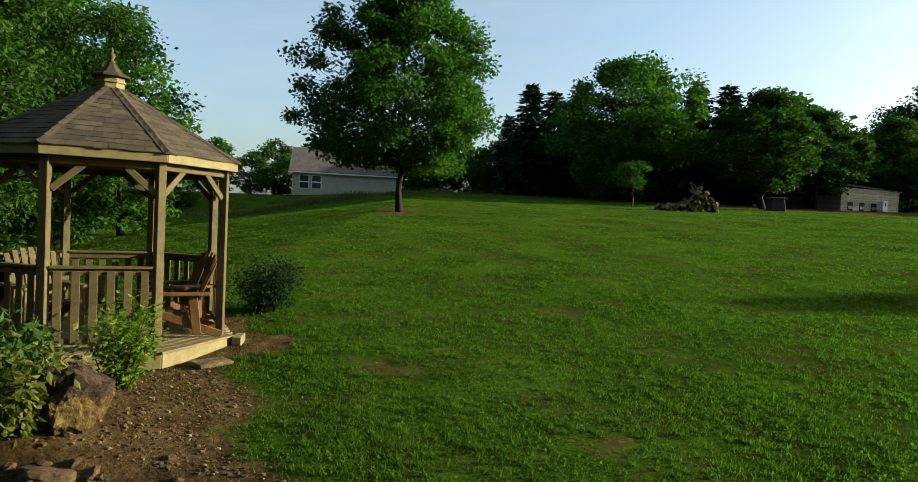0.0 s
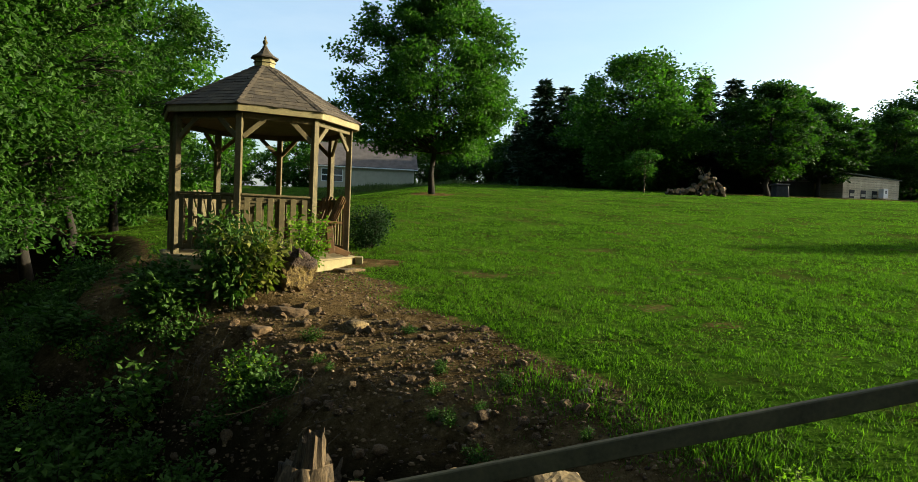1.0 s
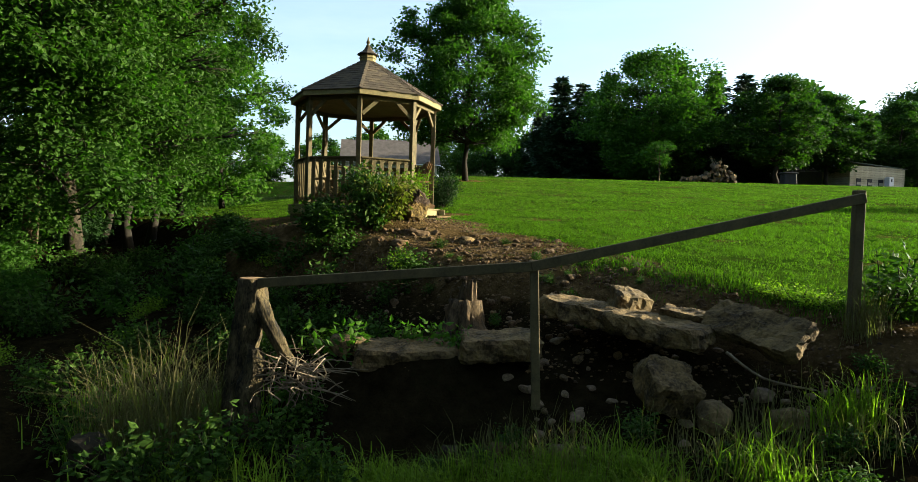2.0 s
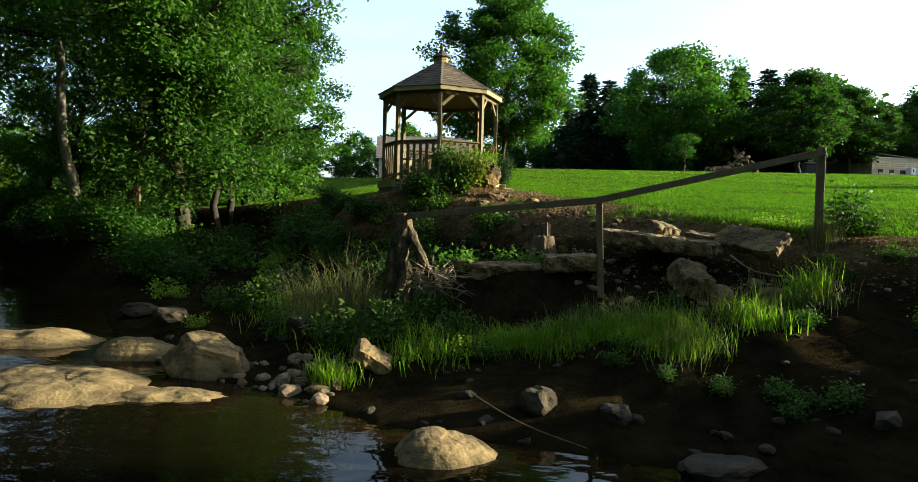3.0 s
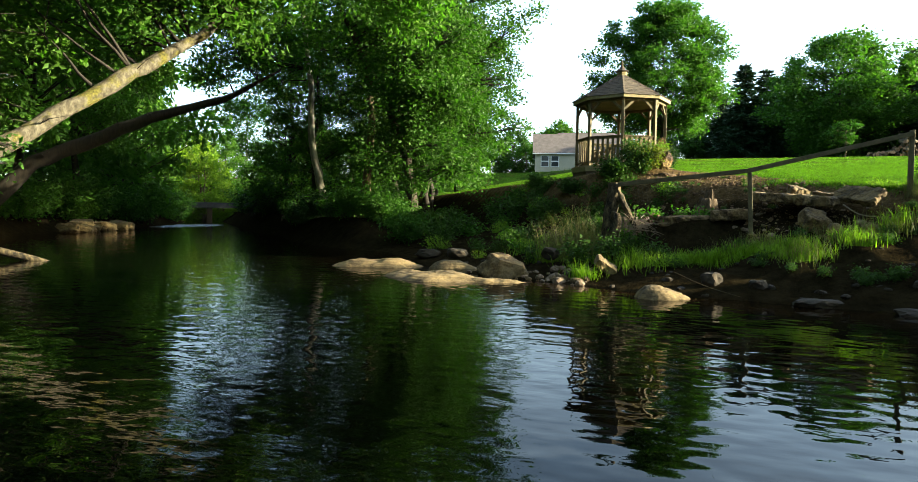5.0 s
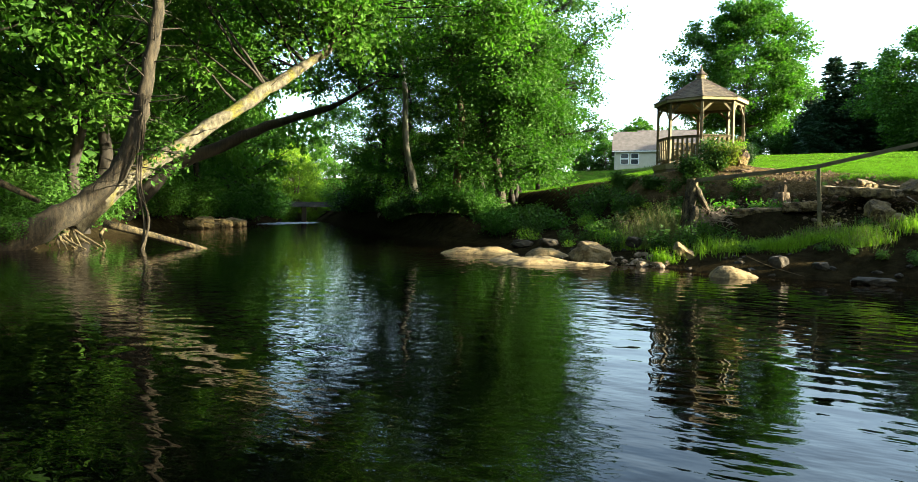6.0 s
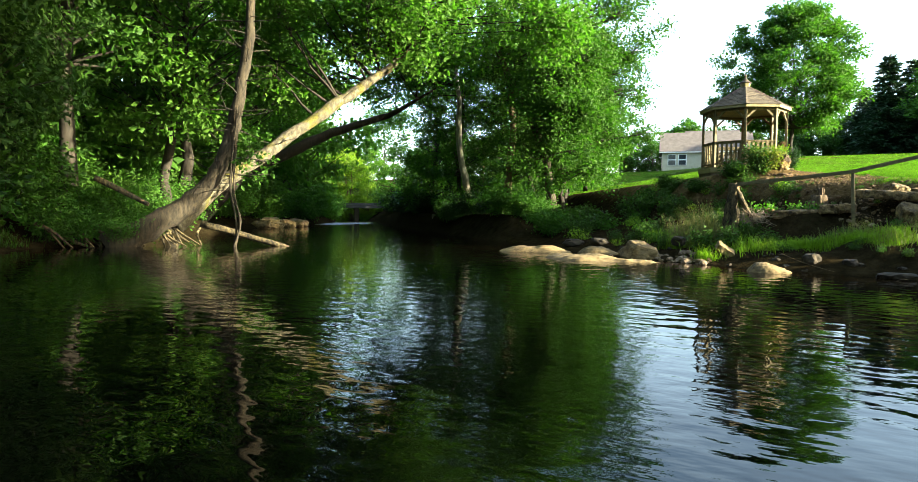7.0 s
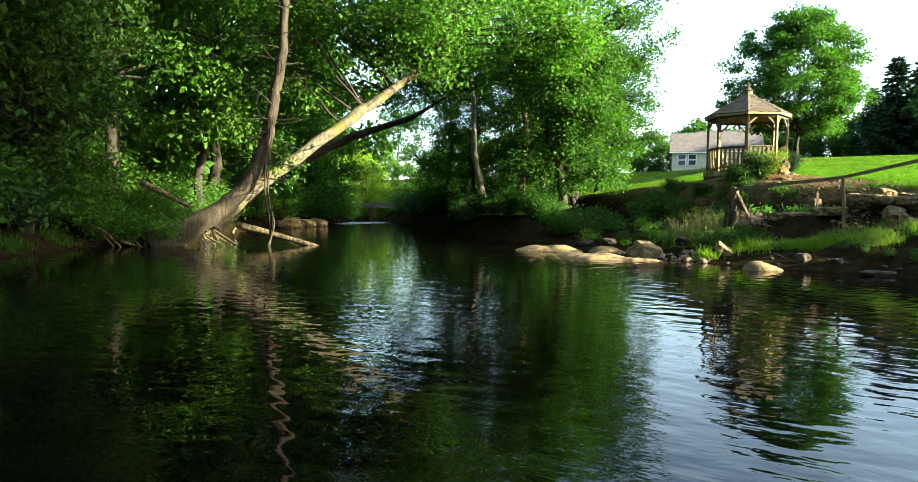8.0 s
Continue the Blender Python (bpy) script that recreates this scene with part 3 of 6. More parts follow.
def conifer(seed, tall, spread, leaves, size):
    rng = np.random.default_rng(seed)
    wood = [tube([(0, 0, 0), (0, 0, tall * 0.5), (0, 0, tall)], [0.16, 0.1, 0.015], 7)]
    pts, outs = [], []
    z = 0.4
    while z < tall * 0.985:
        r = spread * (1 - z / tall) ** 0.85 + 0.12
        k = max(4, int(8 * (1 - z / tall) + 4))
        for i in range(k):
            a = 2 * math.pi * (i + rng.uniform(-0.4, 0.4)) / k
            L = r * rng.uniform(0.7, 1.12)
            tip = np.array([math.cos(a) * L, math.sin(a) * L, z - 0.12 * L])
            wood.append(tube([(0, 0, z), tuple(tip)], [0.03, 0.006], 3))
            n = int(leaves * (r / spread + 0.1) / (k * tall * 0.9))
            t = rng.uniform(0.15, 1, (n, 1))
            p = np.array([0, 0, z]) + (tip - [0, 0, z]) * t + rng.normal(size=(n, 3)) * np.array([0.14, 0.14, 0.10]) * (0.5 + L * 0.4)
            pts.append(p)
            outs.append(np.tile((tip - [0, 0, z]) / L * 1.2, (n, 1)))
        z += 0.42 * rng.uniform(0.8, 1.2)
    v, f = leaf_mesh(rng, np.concatenate(pts), size, 0.35, 0.5, np.concatenate(outs))
    tv, tf = join_vf(wood)
    return mesh_of("trunk", tv, tf, M_BARK, True), mesh_np("crown", v, f, L_FIR)


def tree(name, meshes, at, label, turn=0.0, scale=(1, 1, 1), group="", category="tree", sink=0.1):
    z = ground_z(at[0], at[1]) - sink if len(at) == 2 else at[2]
    ob = thing(name, label, category, group)
    ob.matrix_basis = Matrix.LocRotScale((at[0], at[1], z), Euler((0, 0, turn)), Vector(scale))
    part("trunk", meshes[0], ob)
    part("crown", meshes[1], ob)
    return ob


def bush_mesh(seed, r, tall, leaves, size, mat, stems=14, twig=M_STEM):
    rng = np.random.default_rng(seed)
    wood, pts, outs = [], [], []
    for i in range(stems):
        a, q = rng.uniform(0, 2 * math.pi), rng.uniform(0.25, 1)
        tip = np.array([math.cos(a) * r * q, math.sin(a) * r * q, tall * rng.uniform(0.55, 1.0) * (1.1 - 0.35 * q)])
        (tv, tf), path = limb(rng, (math.cos(a) * 0.08 * r, math.sin(a) * 0.08 * r, -0.05), tip, 0.007 * (tall + 0.3), 0.003, 0.10, 4, 4)
        wood.append((tv, tf))
        n = leaves // stems
        t = rng.uniform(0.25, 1.05, n)
        base = np.array(path)
        k = np.clip(t * 4, 0, 3.999)
        j = k.astype(int)
        p = base[j] + (base[j + 1] - base[j]) * (k - j)[:, None]
        g = rng.normal(size=(n, 3)) * np.array([1, 1, 0.7]) * 0.16 * r
        pts.append(p + g)
        outs.append(g / (0.16 * r) * 0.5)
    v, f = leaf_mesh(rng, np.concatenate(pts), size, 0.55, 0.15, np.concatenate(outs))
    tv, tf = join_vf(wood)
    return mesh_of("woody_stem", tv, tf, twig, True), mesh_np("foliage", v, f, mat)


def bush(name, meshes, at, label, turn=0.0, scale=(1, 1, 1), category="shrub", group=""):
    z = ground_z(at[0], at[1]) - 0.03 if len(at) == 2 else at[2]
    ob = thing(name, label, category, group)
    ob.matrix_basis = Matrix.LocRotScale((at[0], at[1], z), Euler((0, 0, turn)), Vector(scale))
    tagged(part("woody_stem", meshes[0], ob), kind="stuff")
    tagged(part("foliage", meshes[1], ob), kind="stuff")
    return ob


def blades(rng, x, y, z, tall, wide, lean=0.5, simple=False):
    """Bent tapering grass blades: two quads' worth in three triangles each."""
    n = len(x)
    a = rng.uniform(0, 2 * math.pi, n)
    h = tall * rng.uniform(0.35, 1.35, n)
    w = wide * rng.uniform(0.7, 1.3, n)
    dx, dy = np.cos(a), np.sin(a)
    b = h * lean * rng.uniform(0.1, 1.2, n)
    base = np.stack([x, y, z], -1)
    side = np.stack([-dy * w, dx * w, np.zeros(n)], -1) * 0.5
    if simple:
        tip = base + np.stack([dx * b, dy * b, h], -1)
        return np.stack([base - side, base + side, tip], 1).reshape(-1, 3), np.arange(3 * n).reshape(-1, 3)
    mid = base + np.stack([dx * b * 0.35, dy * b * 0.35, h * 0.6], -1)
    tip = base + np.stack([dx * b, dy * b, h * (1 - 0.25 * np.minimum(b / h, 1))], -1)
    v = np.stack([base - side, base + side, mid + side * 0.8, mid - side * 0.8, tip], 1).reshape(-1, 3)
    o = np.arange(n)[:, None] * 5
    f = np.concatenate([o + [0, 1, 2], o + [0, 2, 3], o + [3, 2, 4]], 1).reshape(-1, 3)
    return v, f


# the maple on the lawn
MAPLE = broadleaf(11, 10.0, 4.45, 1.9, 0.135, 64000, 0.185, L_MAPLE, M_STEM, "maple", 290, 0.135, low=0.3)
tree("maple_tree", MAPLE, (-4.9, 27.2), "broad green maple tree standing alone on the lawn")

# far trees beyond the lawn
FAR_ROUND = broadleaf(21, 12.0, 5.9, 0.6, 0.3, 40000, 0.30, L_MAPLE, M_STEM, "round", 170, 0.17)
FAR_OVAL = broadleaf(22, 9.5, 3.6, 0.8, 0.2, 5000, 0.42, L_MAPLE, M_BARK, "oval", 80, 0.19)
SHED_TREE = broadleaf(25, 9.5, 3.8, 1.9, 0.2, 20000, 0.28, L_FARSIDE, M_STEM, "oval", 100, 0.18)
FAR_DARK = broadleaf(23, 9.0, 4.8, 0.1, 0.2, 4200, 0.62, L_FARSIDE, M_BARK, "round", 70, 0.2)
FIR = conifer(31, 12.0, 2.6, 6000, 0.40)
SAPLING = broadleaf(24, 3.1, 1.15, 1.3, 0.05, 3500, 0.11, L_WOOD, M_BARK, "round", 30, 0.25)
tree("oak_tree", FAR_ROUND, (10.0, 52.5), "large round-crowned leafy tree behind the lawn", 0.4, (1.05, 1.05, 0.97))
for x, y, s, r in [(2.3, 60, 0.92, 0.3), (4.6, 61, 0.88, 1.2), (18.0, 61, 1.0, 2.0), (20.8, 60.5, 0.97, 0.7), (0.3, 63, 0.7, 2.6), (15.5, 64, 0.85, 1.9)]:
    tree("spruce_tree", FIR, (x, y), "tall dark pointed spruce behind the lawn", r, (1.55 * s, 1.55 * s, s), "spruces behind the lawn")
for x, y, s, r in [(19.2, 47.5, 0.92, 0.2), (25.6, 53.2, 0.85, 1.3), (22.5, 56, 0.85, 2.4), (34.0, 57, 0.85, 0.9)]:
    tree("shade_tree", SHED_TREE, (x, y), "leafy green shade tree beside the shed", r, (s * 1.1, s * 1.1, s), "shade trees by the shed")
tree("sapling", SAPLING, (8.3, 41.0), "small round-topped young tree on the lawn", 0.5, (1, 1, 1))
HEDGE = "dark trees closing the far edge of the lawn"
rng = random.Random(4)
for x, y, s in [(-3.5, 70, 0.62), (-7.5, 73, 0.6), (-1, 68, 0.65), (3.5, 66, 0.8), (7.5, 63, 0.8), (13.5, 60, 0.85), (12, 68, 0.9), (17.5, 66, 0.85), (22, 64, 0.9), (26.5, 63, 0.85), (31, 64, 0.8), (36, 66, 0.8), (41, 66, 0.85),
                (38, 78, 0.9), (46, 60, 0.8), (54, 58, 0.9), (62, 54, 0.9), (-12, 76, 0.7), (-17, 79, 0.75), (-6, 66, 0.4), (-9, 68, 0.42), (-2.5, 64, 0.42), (33, 70, 1.0), (29.5, 67, 1.25), (26, 72, 1.0), (10, 72, 0.9)]:
    tree("hedge_tree", FAR_DARK, (x, y), "dark dense leafy tree in the far hedgerow", rng.uniform(0, 6.28), (s, s, s), HEDGE)
FAR_HILL = broadleaf(26, 15.0, 6.5, 0.1, 0.2, 16000, 0.42, L_FARSIDE, M_STEM, "round", 130, 0.17)
for x, y, s in [(44, 73, 0.8), (50, 75, 1.0), (57, 76, 1.15), (65, 79, 1.2)]:
    tree("hedge_tree", FAR_HILL, (x, y), "tall dark leafy tree on the rise behind the shed", x, (s, s, s), HEDGE)
for x, y, s in [(-31, 66, 0.62), (-27, 73, 0.7), (-36, 62, 0.65), (-41, 56, 0.7), (-24, 84, 0.75), (-16, 82, 0.7), (-33, 50, 0.55), (-38, 46, 0.6), (-45, 50, 0.8), (-50, 60, 0.6), (-24, 69, 0.5), (-26.5, 64.5, 0.45), (-29.5, 60, 0.5), (-34, 56, 0.5), (-29, 55, 0.35), (-32, 51.5, 0.4), (-40, 64, 0.8), (-21, 76, 0.85)]:
    tree("hedge_tree", FAR_OVAL, (x, y), "leafy tree beyond the house", rng.uniform(0, 6.28), (s * 1.3, s * 1.3, s), "trees beyond the house")
# ---- the gazebo ----
A0 = radians(8.1)


def corner(k, r, z):
    a = A0 + k * math.pi / 4
    return Vector((r * math.cos(a), r * math.sin(a), z))


def prism_bm(r, z0, z1, inset=0.0):
    bm = bmesh.new()
    lo = [bm.verts.new(corner(k, r, z0)) for k in range(8)]
    hi = [bm.verts.new(corner(k, r - inset, z1)) for k in range(8)]
    bm.faces.new(lo[::-1])
    bm.faces.new(hi)
    for k in range(8):
        bm.faces.new((lo[k], lo[(k + 1) % 8], hi[(k + 1) % 8], hi[k]))
    return bm


def build_gazebo():
    g = thing("gazebo", "octagonal wooden gazebo with brown shingled roof and railings", "gazebo", at=(*GAZEBO, 3.05))
    R_POST, R_DECK, R_EAVE = 1.47, 1.62, 1.633
    EAVE, APEX = 2.27, 3.14
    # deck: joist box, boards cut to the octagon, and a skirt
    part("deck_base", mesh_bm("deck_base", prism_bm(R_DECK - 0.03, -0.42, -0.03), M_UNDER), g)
    a_in = R_DECK * math.cos(math.pi / 8)
    turn = A0 - math.pi / 8
    ex, ey = Vector((math.cos(turn), math.sin(turn), 0)), Vector((-math.sin(turn), math.cos(turn), 0))
    w = 0.138
    k = -a_in
    while k < a_in - 0.02:
        mid = k + w / 2
        half = a_in if abs(mid) < R_DECK * math.sin(math.pi / 8) else a_in - (abs(mid) - R_DECK * math.sin(math.pi / 8))
        board("deck_board", ex * mid - ey * half + Vector((0, 0, -0.015)), ex * mid + ey * half + Vector((0, 0, -0.015)), w - 0.008, 0.03, M_DECK, g)
        k += w
    for i in range(8):
        p, q = corner(i, R_DECK, -0.115), corner(i + 1, R_DECK, -0.115)
        board("skirt_board", p, q, 0.03, 0.17, M_TRIM, g, label="pale skirt board")
    # posts, beams, braces
    for i in range(8):
        p = corner(i, R_POST, 0)
        a = A0 + i * math.pi / 4
        m = Matrix.LocRotScale((p.x, p.y, 1.08), Euler((0, 0, a)), None)
        part("post", mesh_bm("post", box_bm(0.095, 0.095, 2.16, 0.008), M_LUMBER), g, m=m)
        q = corner(i + 1, R_POST, 0)
        board("beam", p + Vector((0, 0, 2.12)), q + Vector((0, 0, 2.12)), 0.05, 0.09, M_LUMBER, g)
        d = (q - p).normalized()
        for s, e in ((p, d), (q, -d)):
            lo, hi = s + e * 0.05 + Vector((0, 0, 1.80)), s + e * 0.36 + Vector((0, 0, 2.09))
            board("brace", lo, hi, 0.04, 0.075, M_LUMBER, g)
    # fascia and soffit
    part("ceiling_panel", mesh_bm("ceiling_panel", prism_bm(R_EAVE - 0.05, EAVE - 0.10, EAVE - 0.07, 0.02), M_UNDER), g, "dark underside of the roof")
    for i in range(8):
        p, q = corner(i, R_EAVE - 0.012, EAVE - 0.055), corner(i + 1, R_EAVE - 0.012, EAVE - 0.055)
        board("fascia", p, q, 0.024, 0.115, M_TRIM, g, label="pale fascia board")
    # roof: sheathing, then shingles course by course
    bm = bmesh.new()
    lo = [bm.verts.new(corner(i, R_EAVE - 0.01, EAVE)) for i in range(8)]
    hi = [bm.verts.new(corner(i, 0.14, APEX)) for i in range(8)]
    for i in range(8):
        bm.faces.new((lo[i], lo[(i + 1) % 8], hi[(i + 1) % 8], hi[i]))
    bm.faces.new(hi)
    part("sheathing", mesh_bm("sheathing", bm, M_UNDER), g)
    rng = random.Random(5)
    rest = []
    courses = 13
    for i in range(8):
        p0, p1 = corner(i, R_EAVE + 0.025, EAVE - 0.012), corner(i + 1, R_EAVE + 0.025, EAVE - 0.012)
        t0, t1 = corner(i, 0.15, APEX), corner(i + 1, 0.15, APEX)
        nrm = (p1 - p0).cross(t0 - p0).normalized()
        for c in range(courses):
            u0, u1 = c / courses, (c + 1.25) / courses
            u1 = min(u1, 1)
            a0, b0 = p0.lerp(t0, u0), p1.lerp(t1, u0)
            a1, b1 = p0.lerp(t0, u1), p1.lerp(t1, u1)
            wide = (b0 - a0).length
            cuts = [0.0]
            pos = rng.uniform(0.08, 0.24)
            while pos < wide - 0.05:
                cuts.append(pos / wide)
                pos += rng.uniform(0.14, 0.30)
            cuts.append(1.0)
            for s0, s1 in zip(cuts, cuts[1:]):
                gap = 0.0022 / wide
                lift = rng.uniform(0.007, 0.014)
                dip = rng.uniform(-0.012, 0.006)
                down = (a0 - a1).normalized() * dip
                q = [a0.lerp(b0, s0 + gap) + down, a0.lerp(b0, s1 - gap) + down, a1.lerp(b1, s1 - gap), a1.lerp(b1, s0 + gap)]
                vs = [v + nrm * 0.002 for v in q] + [q[0] + nrm * lift, q[1] + nrm * lift, q[2] + nrm * 0.004, q[3] + nrm * 0.004]
                fs = [(4, 5, 6, 7), (0, 1, 5, 4), (1, 2, 6, 5), (3, 0, 4, 7)]
                if i in (5, 6, 7) or (i == 4 and c < 6):
                    part("shingle", mesh_of("shingle", vs, fs, M_SHINGLE), g)
                else:
                    rest.append((vs, fs))
        # hip caps
    v, f = join_vf(rest)
    tagged(part("shingles_behind", mesh_of("shingles_behind", v, f, M_SHINGLE), g), kind="stuff")
    for i in range(8):
        lo_c, hi_c = corner(i, R_EAVE + 0.03, EAVE), corner(i, 0.15, APEX + 0.01)
        n = 11
        for c in range(n):
            p, q = lo_c.lerp(hi_c, c / n), lo_c.lerp(hi_c, (c + 1.2) / n)
            a = A0 + i * math.pi / 4
            side = Vector((-math.sin(a), math.cos(a), 0)) * 0.06
            up0, up1 = Vector((0, 0, 0.024)), Vector((0, 0, 0.012))
            vs = [p - side - up0 * 0.5, p + up0, p + side - up0 * 0.5, q - side - up1 * 0.5, q + up1, q + side - up1 * 0.5]
            fs = [(0, 1, 4, 3), (1, 2, 5, 4), (0, 2, 1)]
            part("hip_cap", mesh_of("hip_cap", vs, fs, M_SHINGLE), g)
    # cupola and finial
    cup = part("cupola", mesh_bm("cupola", prism_bm(0.17, APEX - 0.08, APEX + 0.16, 0.0), M_TRIM), g, "pale octagonal cupola on the roof")
    part("moulding", mesh_bm("moulding", prism_bm(0.19, APEX + 0.075, APEX + 0.10, 0.006), M_TRIM), cup)
    bm = bmesh.new()
    rings = [(0.235, 0.15), (0.23, 0.172), (0.15, 0.215), (0.085, 0.28), (0.045, 0.345)]
    rows = [[bm.verts.new(corner(i, r, APEX + z)) for i in range(8)] for r, z in rings]
    for ra, rb in zip(rows, rows[1:]):
        for i in range(8):
            bm.faces.new((ra[i], ra[(i + 1) % 8], rb[(i + 1) % 8], rb[i]))
    bm.faces.new(rows[0][::-1])
    bm.faces.new(rows[-1])
    part("cap", mesh_bm("cap", bm, M_SHINGLE), cup, "flared dark cupola cap")
    prof = [(0.03, 0.34), (0.045, 0.36), (0.02, 0.38), (0.035, 0.41), (0.045, 0.435), (0.03, 0.465), (0.014, 0.48), (0.022, 0.50), (0.012, 0.525), (0.004, 0.545)]
    vs, fs = [], []
    for j, (r, z) in enumerate(prof):
        for i in range(10):
            a = i * math.pi / 5
            vs.append((r * math.cos(a), r * math.sin(a), APEX + z))
            if j:
                o = (j - 1) * 10
                fs.append((o + i, o + (i + 1) % 10, o + 10 + (i + 1) % 10, o + 10 + i))
    part("finial", mesh_of("finial", vs, fs, M_LUMBER, True), cup, "turned wooden finial")
    # railings on all sides but the entrance, which lies between corners 7 and 0
    for i in range(7):
        p, q = corner(i, R_POST, 0), corner(i + 1, R_POST, 0)
        d = (q - p).normalized()
        p, q = p + d * 0.05, q - d * 0.05
        out = Vector((d.y, -d.x, 0))
        rail = part("railing", mesh_bm("railing", box_bm((q - p).length, 0.10, 0.032, 0.006), M_LUMBER), g, "railing with wide upright slats", along(p + Vector((0, 0, 0.95)), q + Vector((0, 0, 0.95)))[0])
        inv = rail.matrix_basis.inverted()
        for z, hgt in ((0.895, 0.07), (0.13, 0.07)):
            o = part("rail_bar", mesh_bm("rail_bar", box_bm((q - p).length, 0.032, hgt, 0.004), M_LUMBER), rail)
            o.matrix_basis = inv @ along(p + Vector((0, 0, z)), q + Vector((0, 0, z)))[0]
        n = 6
        me = mesh_bm("slat", box_bm(0.085, 0.02, 0.80, 0.004), M_LUMBER)
        for s in range(n):
            c = p.lerp(q, (s + 0.5) / n) + out * 0.027
            o = part("slat", me, rail)
            o.matrix_basis = inv @ Matrix.Translation((c.x, c.y, 0.51)) @ Euler((0, 0, math.atan2(d.y, d.x))).to_matrix().to_4x4()
    return g


build_gazebo()
# paving slab and block by the entrance step
paver = thing("stepping_stone", "flat grey concrete stepping slab in the dirt", "paving stone", at=(-3.72, 5.55, ground_z(-3.72, 5.55) + 0.015), turn=0.9, mesh=mesh_bm("stepping_stone", box_bm(0.42, 0.30, 0.05, 0.01), M_ROCK))
blk = thing("support_block", "weathered wooden block under the deck edge", "block", at=(-3.78, 6.5, ground_z(-3.78, 6.5) + 0.05), turn=0.2, mesh=mesh_bm("support_block", box_bm(0.12, 0.3, 0.12, 0.01), M_TRIM))


def adirondack(label, at, turn, mat=M_TEAK):
    """A slatted garden chair: faces its own -y."""
    c = thing("adirondack_chair", label, "chair", "garden chairs in the gazebo", at=at, turn=turn)
    for s in (-1, 1):
        board("front_leg", (s * 0.30, -0.28, 0), (s * 0.30, -0.28, 0.55), 0.12, 0.035, mat, c, (0, 1, 0))
        board("back_leg", (s * 0.27, -0.34, 0.36), (s * 0.27, 0.52, 0.03), 0.028, 0.10, mat, c)
        board("arm_post", (s * 0.30, 0.22, 0.05), (s * 0.30, 0.16, 0.56), 0.03, 0.11, mat, c, (0, 1, 0))
        board("armrest", (s * 0.33, -0.38, 0.57), (s * 0.33, 0.36, 0.57), 0.14, 0.04, mat, c)
    for k in range(5):
        y = -0.30 + 0.10 * k
        board("seat_slat", (-0.26, y, 0.395 - 0.038 * k), (0.26, y, 0.395 - 0.038 * k), 0.08, 0.02, mat, c)
    for k in range(7):
        x = -0.255 + 0.085 * k
        top = 1.04 - 0.0 - 0.9 * abs(x) ** 1.8
        board("back_slat", (x * 0.85, 0.14, 0.26), (x * 1.12, 0.43, top), 0.07, 0.02, mat, c, (0, -1, 0.4))
    for z, y in ((0.52, 0.26), (0.84, 0.39)):
        board("back_rail", (-0.28, y, z), (0.28, y, z), 0.025, 0.07, mat, c)
    return c


adirondack("reddish wooden adirondack chair on the gazebo deck", (-4.5, 6.25, 3.05), radians(-62))
adirondack("reddish wooden adirondack chair on the gazebo deck", (-4.85, 6.95, 3.05), radians(-40))
adirondack("pale slatted wooden garden chair beside the railing", (-6.25, 6.15, 3.05), radians(60), M_LUMBER)
# ---- house, shed and bridge ----
def gable_bm(length, depth, wall, rise):
    """Walls of a house with its ridge along x; the floor's middle at the origin."""
    bm = bmesh.new()
    x, y = length / 2, depth / 2
    lo = [bm.verts.new(p) for p in ((-x, -y, 0), (x, -y, 0), (x, y, 0), (-x, y, 0))]
    hi = [bm.verts.new(p) for p in ((-x, -y, wall), (x, -y, wall), (x, y, wall), (-x, y, wall))]
    ridge = [bm.verts.new((-x, 0, wall + rise)), bm.verts.new((x, 0, wall + rise))]
    bm.faces.new(lo[::-1])
    bm.faces.new((lo[0], lo[1], hi[1], hi[0]))
    bm.faces.new((lo[1], lo[2], hi[2], ridge[1], hi[1]))
    bm.faces.new((lo[2], lo[3], hi[3], hi[2]))
    bm.faces.new((lo[3], lo[0], hi[0], ridge[0], hi[3]))
    bm.faces.new((hi[0], hi[1], ridge[1], ridge[0]))
    bm.faces.new((hi[2], hi[3], ridge[0], ridge[1]))
    return bm


def roof_pair(parent, length, depth, wall, rise, mat, cx=0.0, over=0.35):
    for s in (-1, 1):
        y = depth / 2
        slope = math.hypot(y, rise)
        ux = Vector((0, s * y, -rise)) / slope
        a, b = Vector((cx, 0, wall + rise + 0.06)), Vector((cx, 0, wall + rise + 0.06)) + ux * (slope + over)
        mid = (a + b) / 2
        r = Matrix((Vector((1, 0, 0)), ux, Vector((1, 0, 0)).cross(ux))).transposed().to_4x4()
        part("roof", mesh_bm("roof", box_bm(length + 2 * over, slope + over, 0.12, 0.02), mat), parent, "brown-grey pitched roof", Matrix.Translation(mid) @ r)
        board("gutter", b + Vector((-length / 2 - over, s * 0.04, -0.06)), b + Vector((length / 2 + over, s * 0.04, -0.06)), 0.1, 0.11, M_WHITE, parent, label="white gutter")


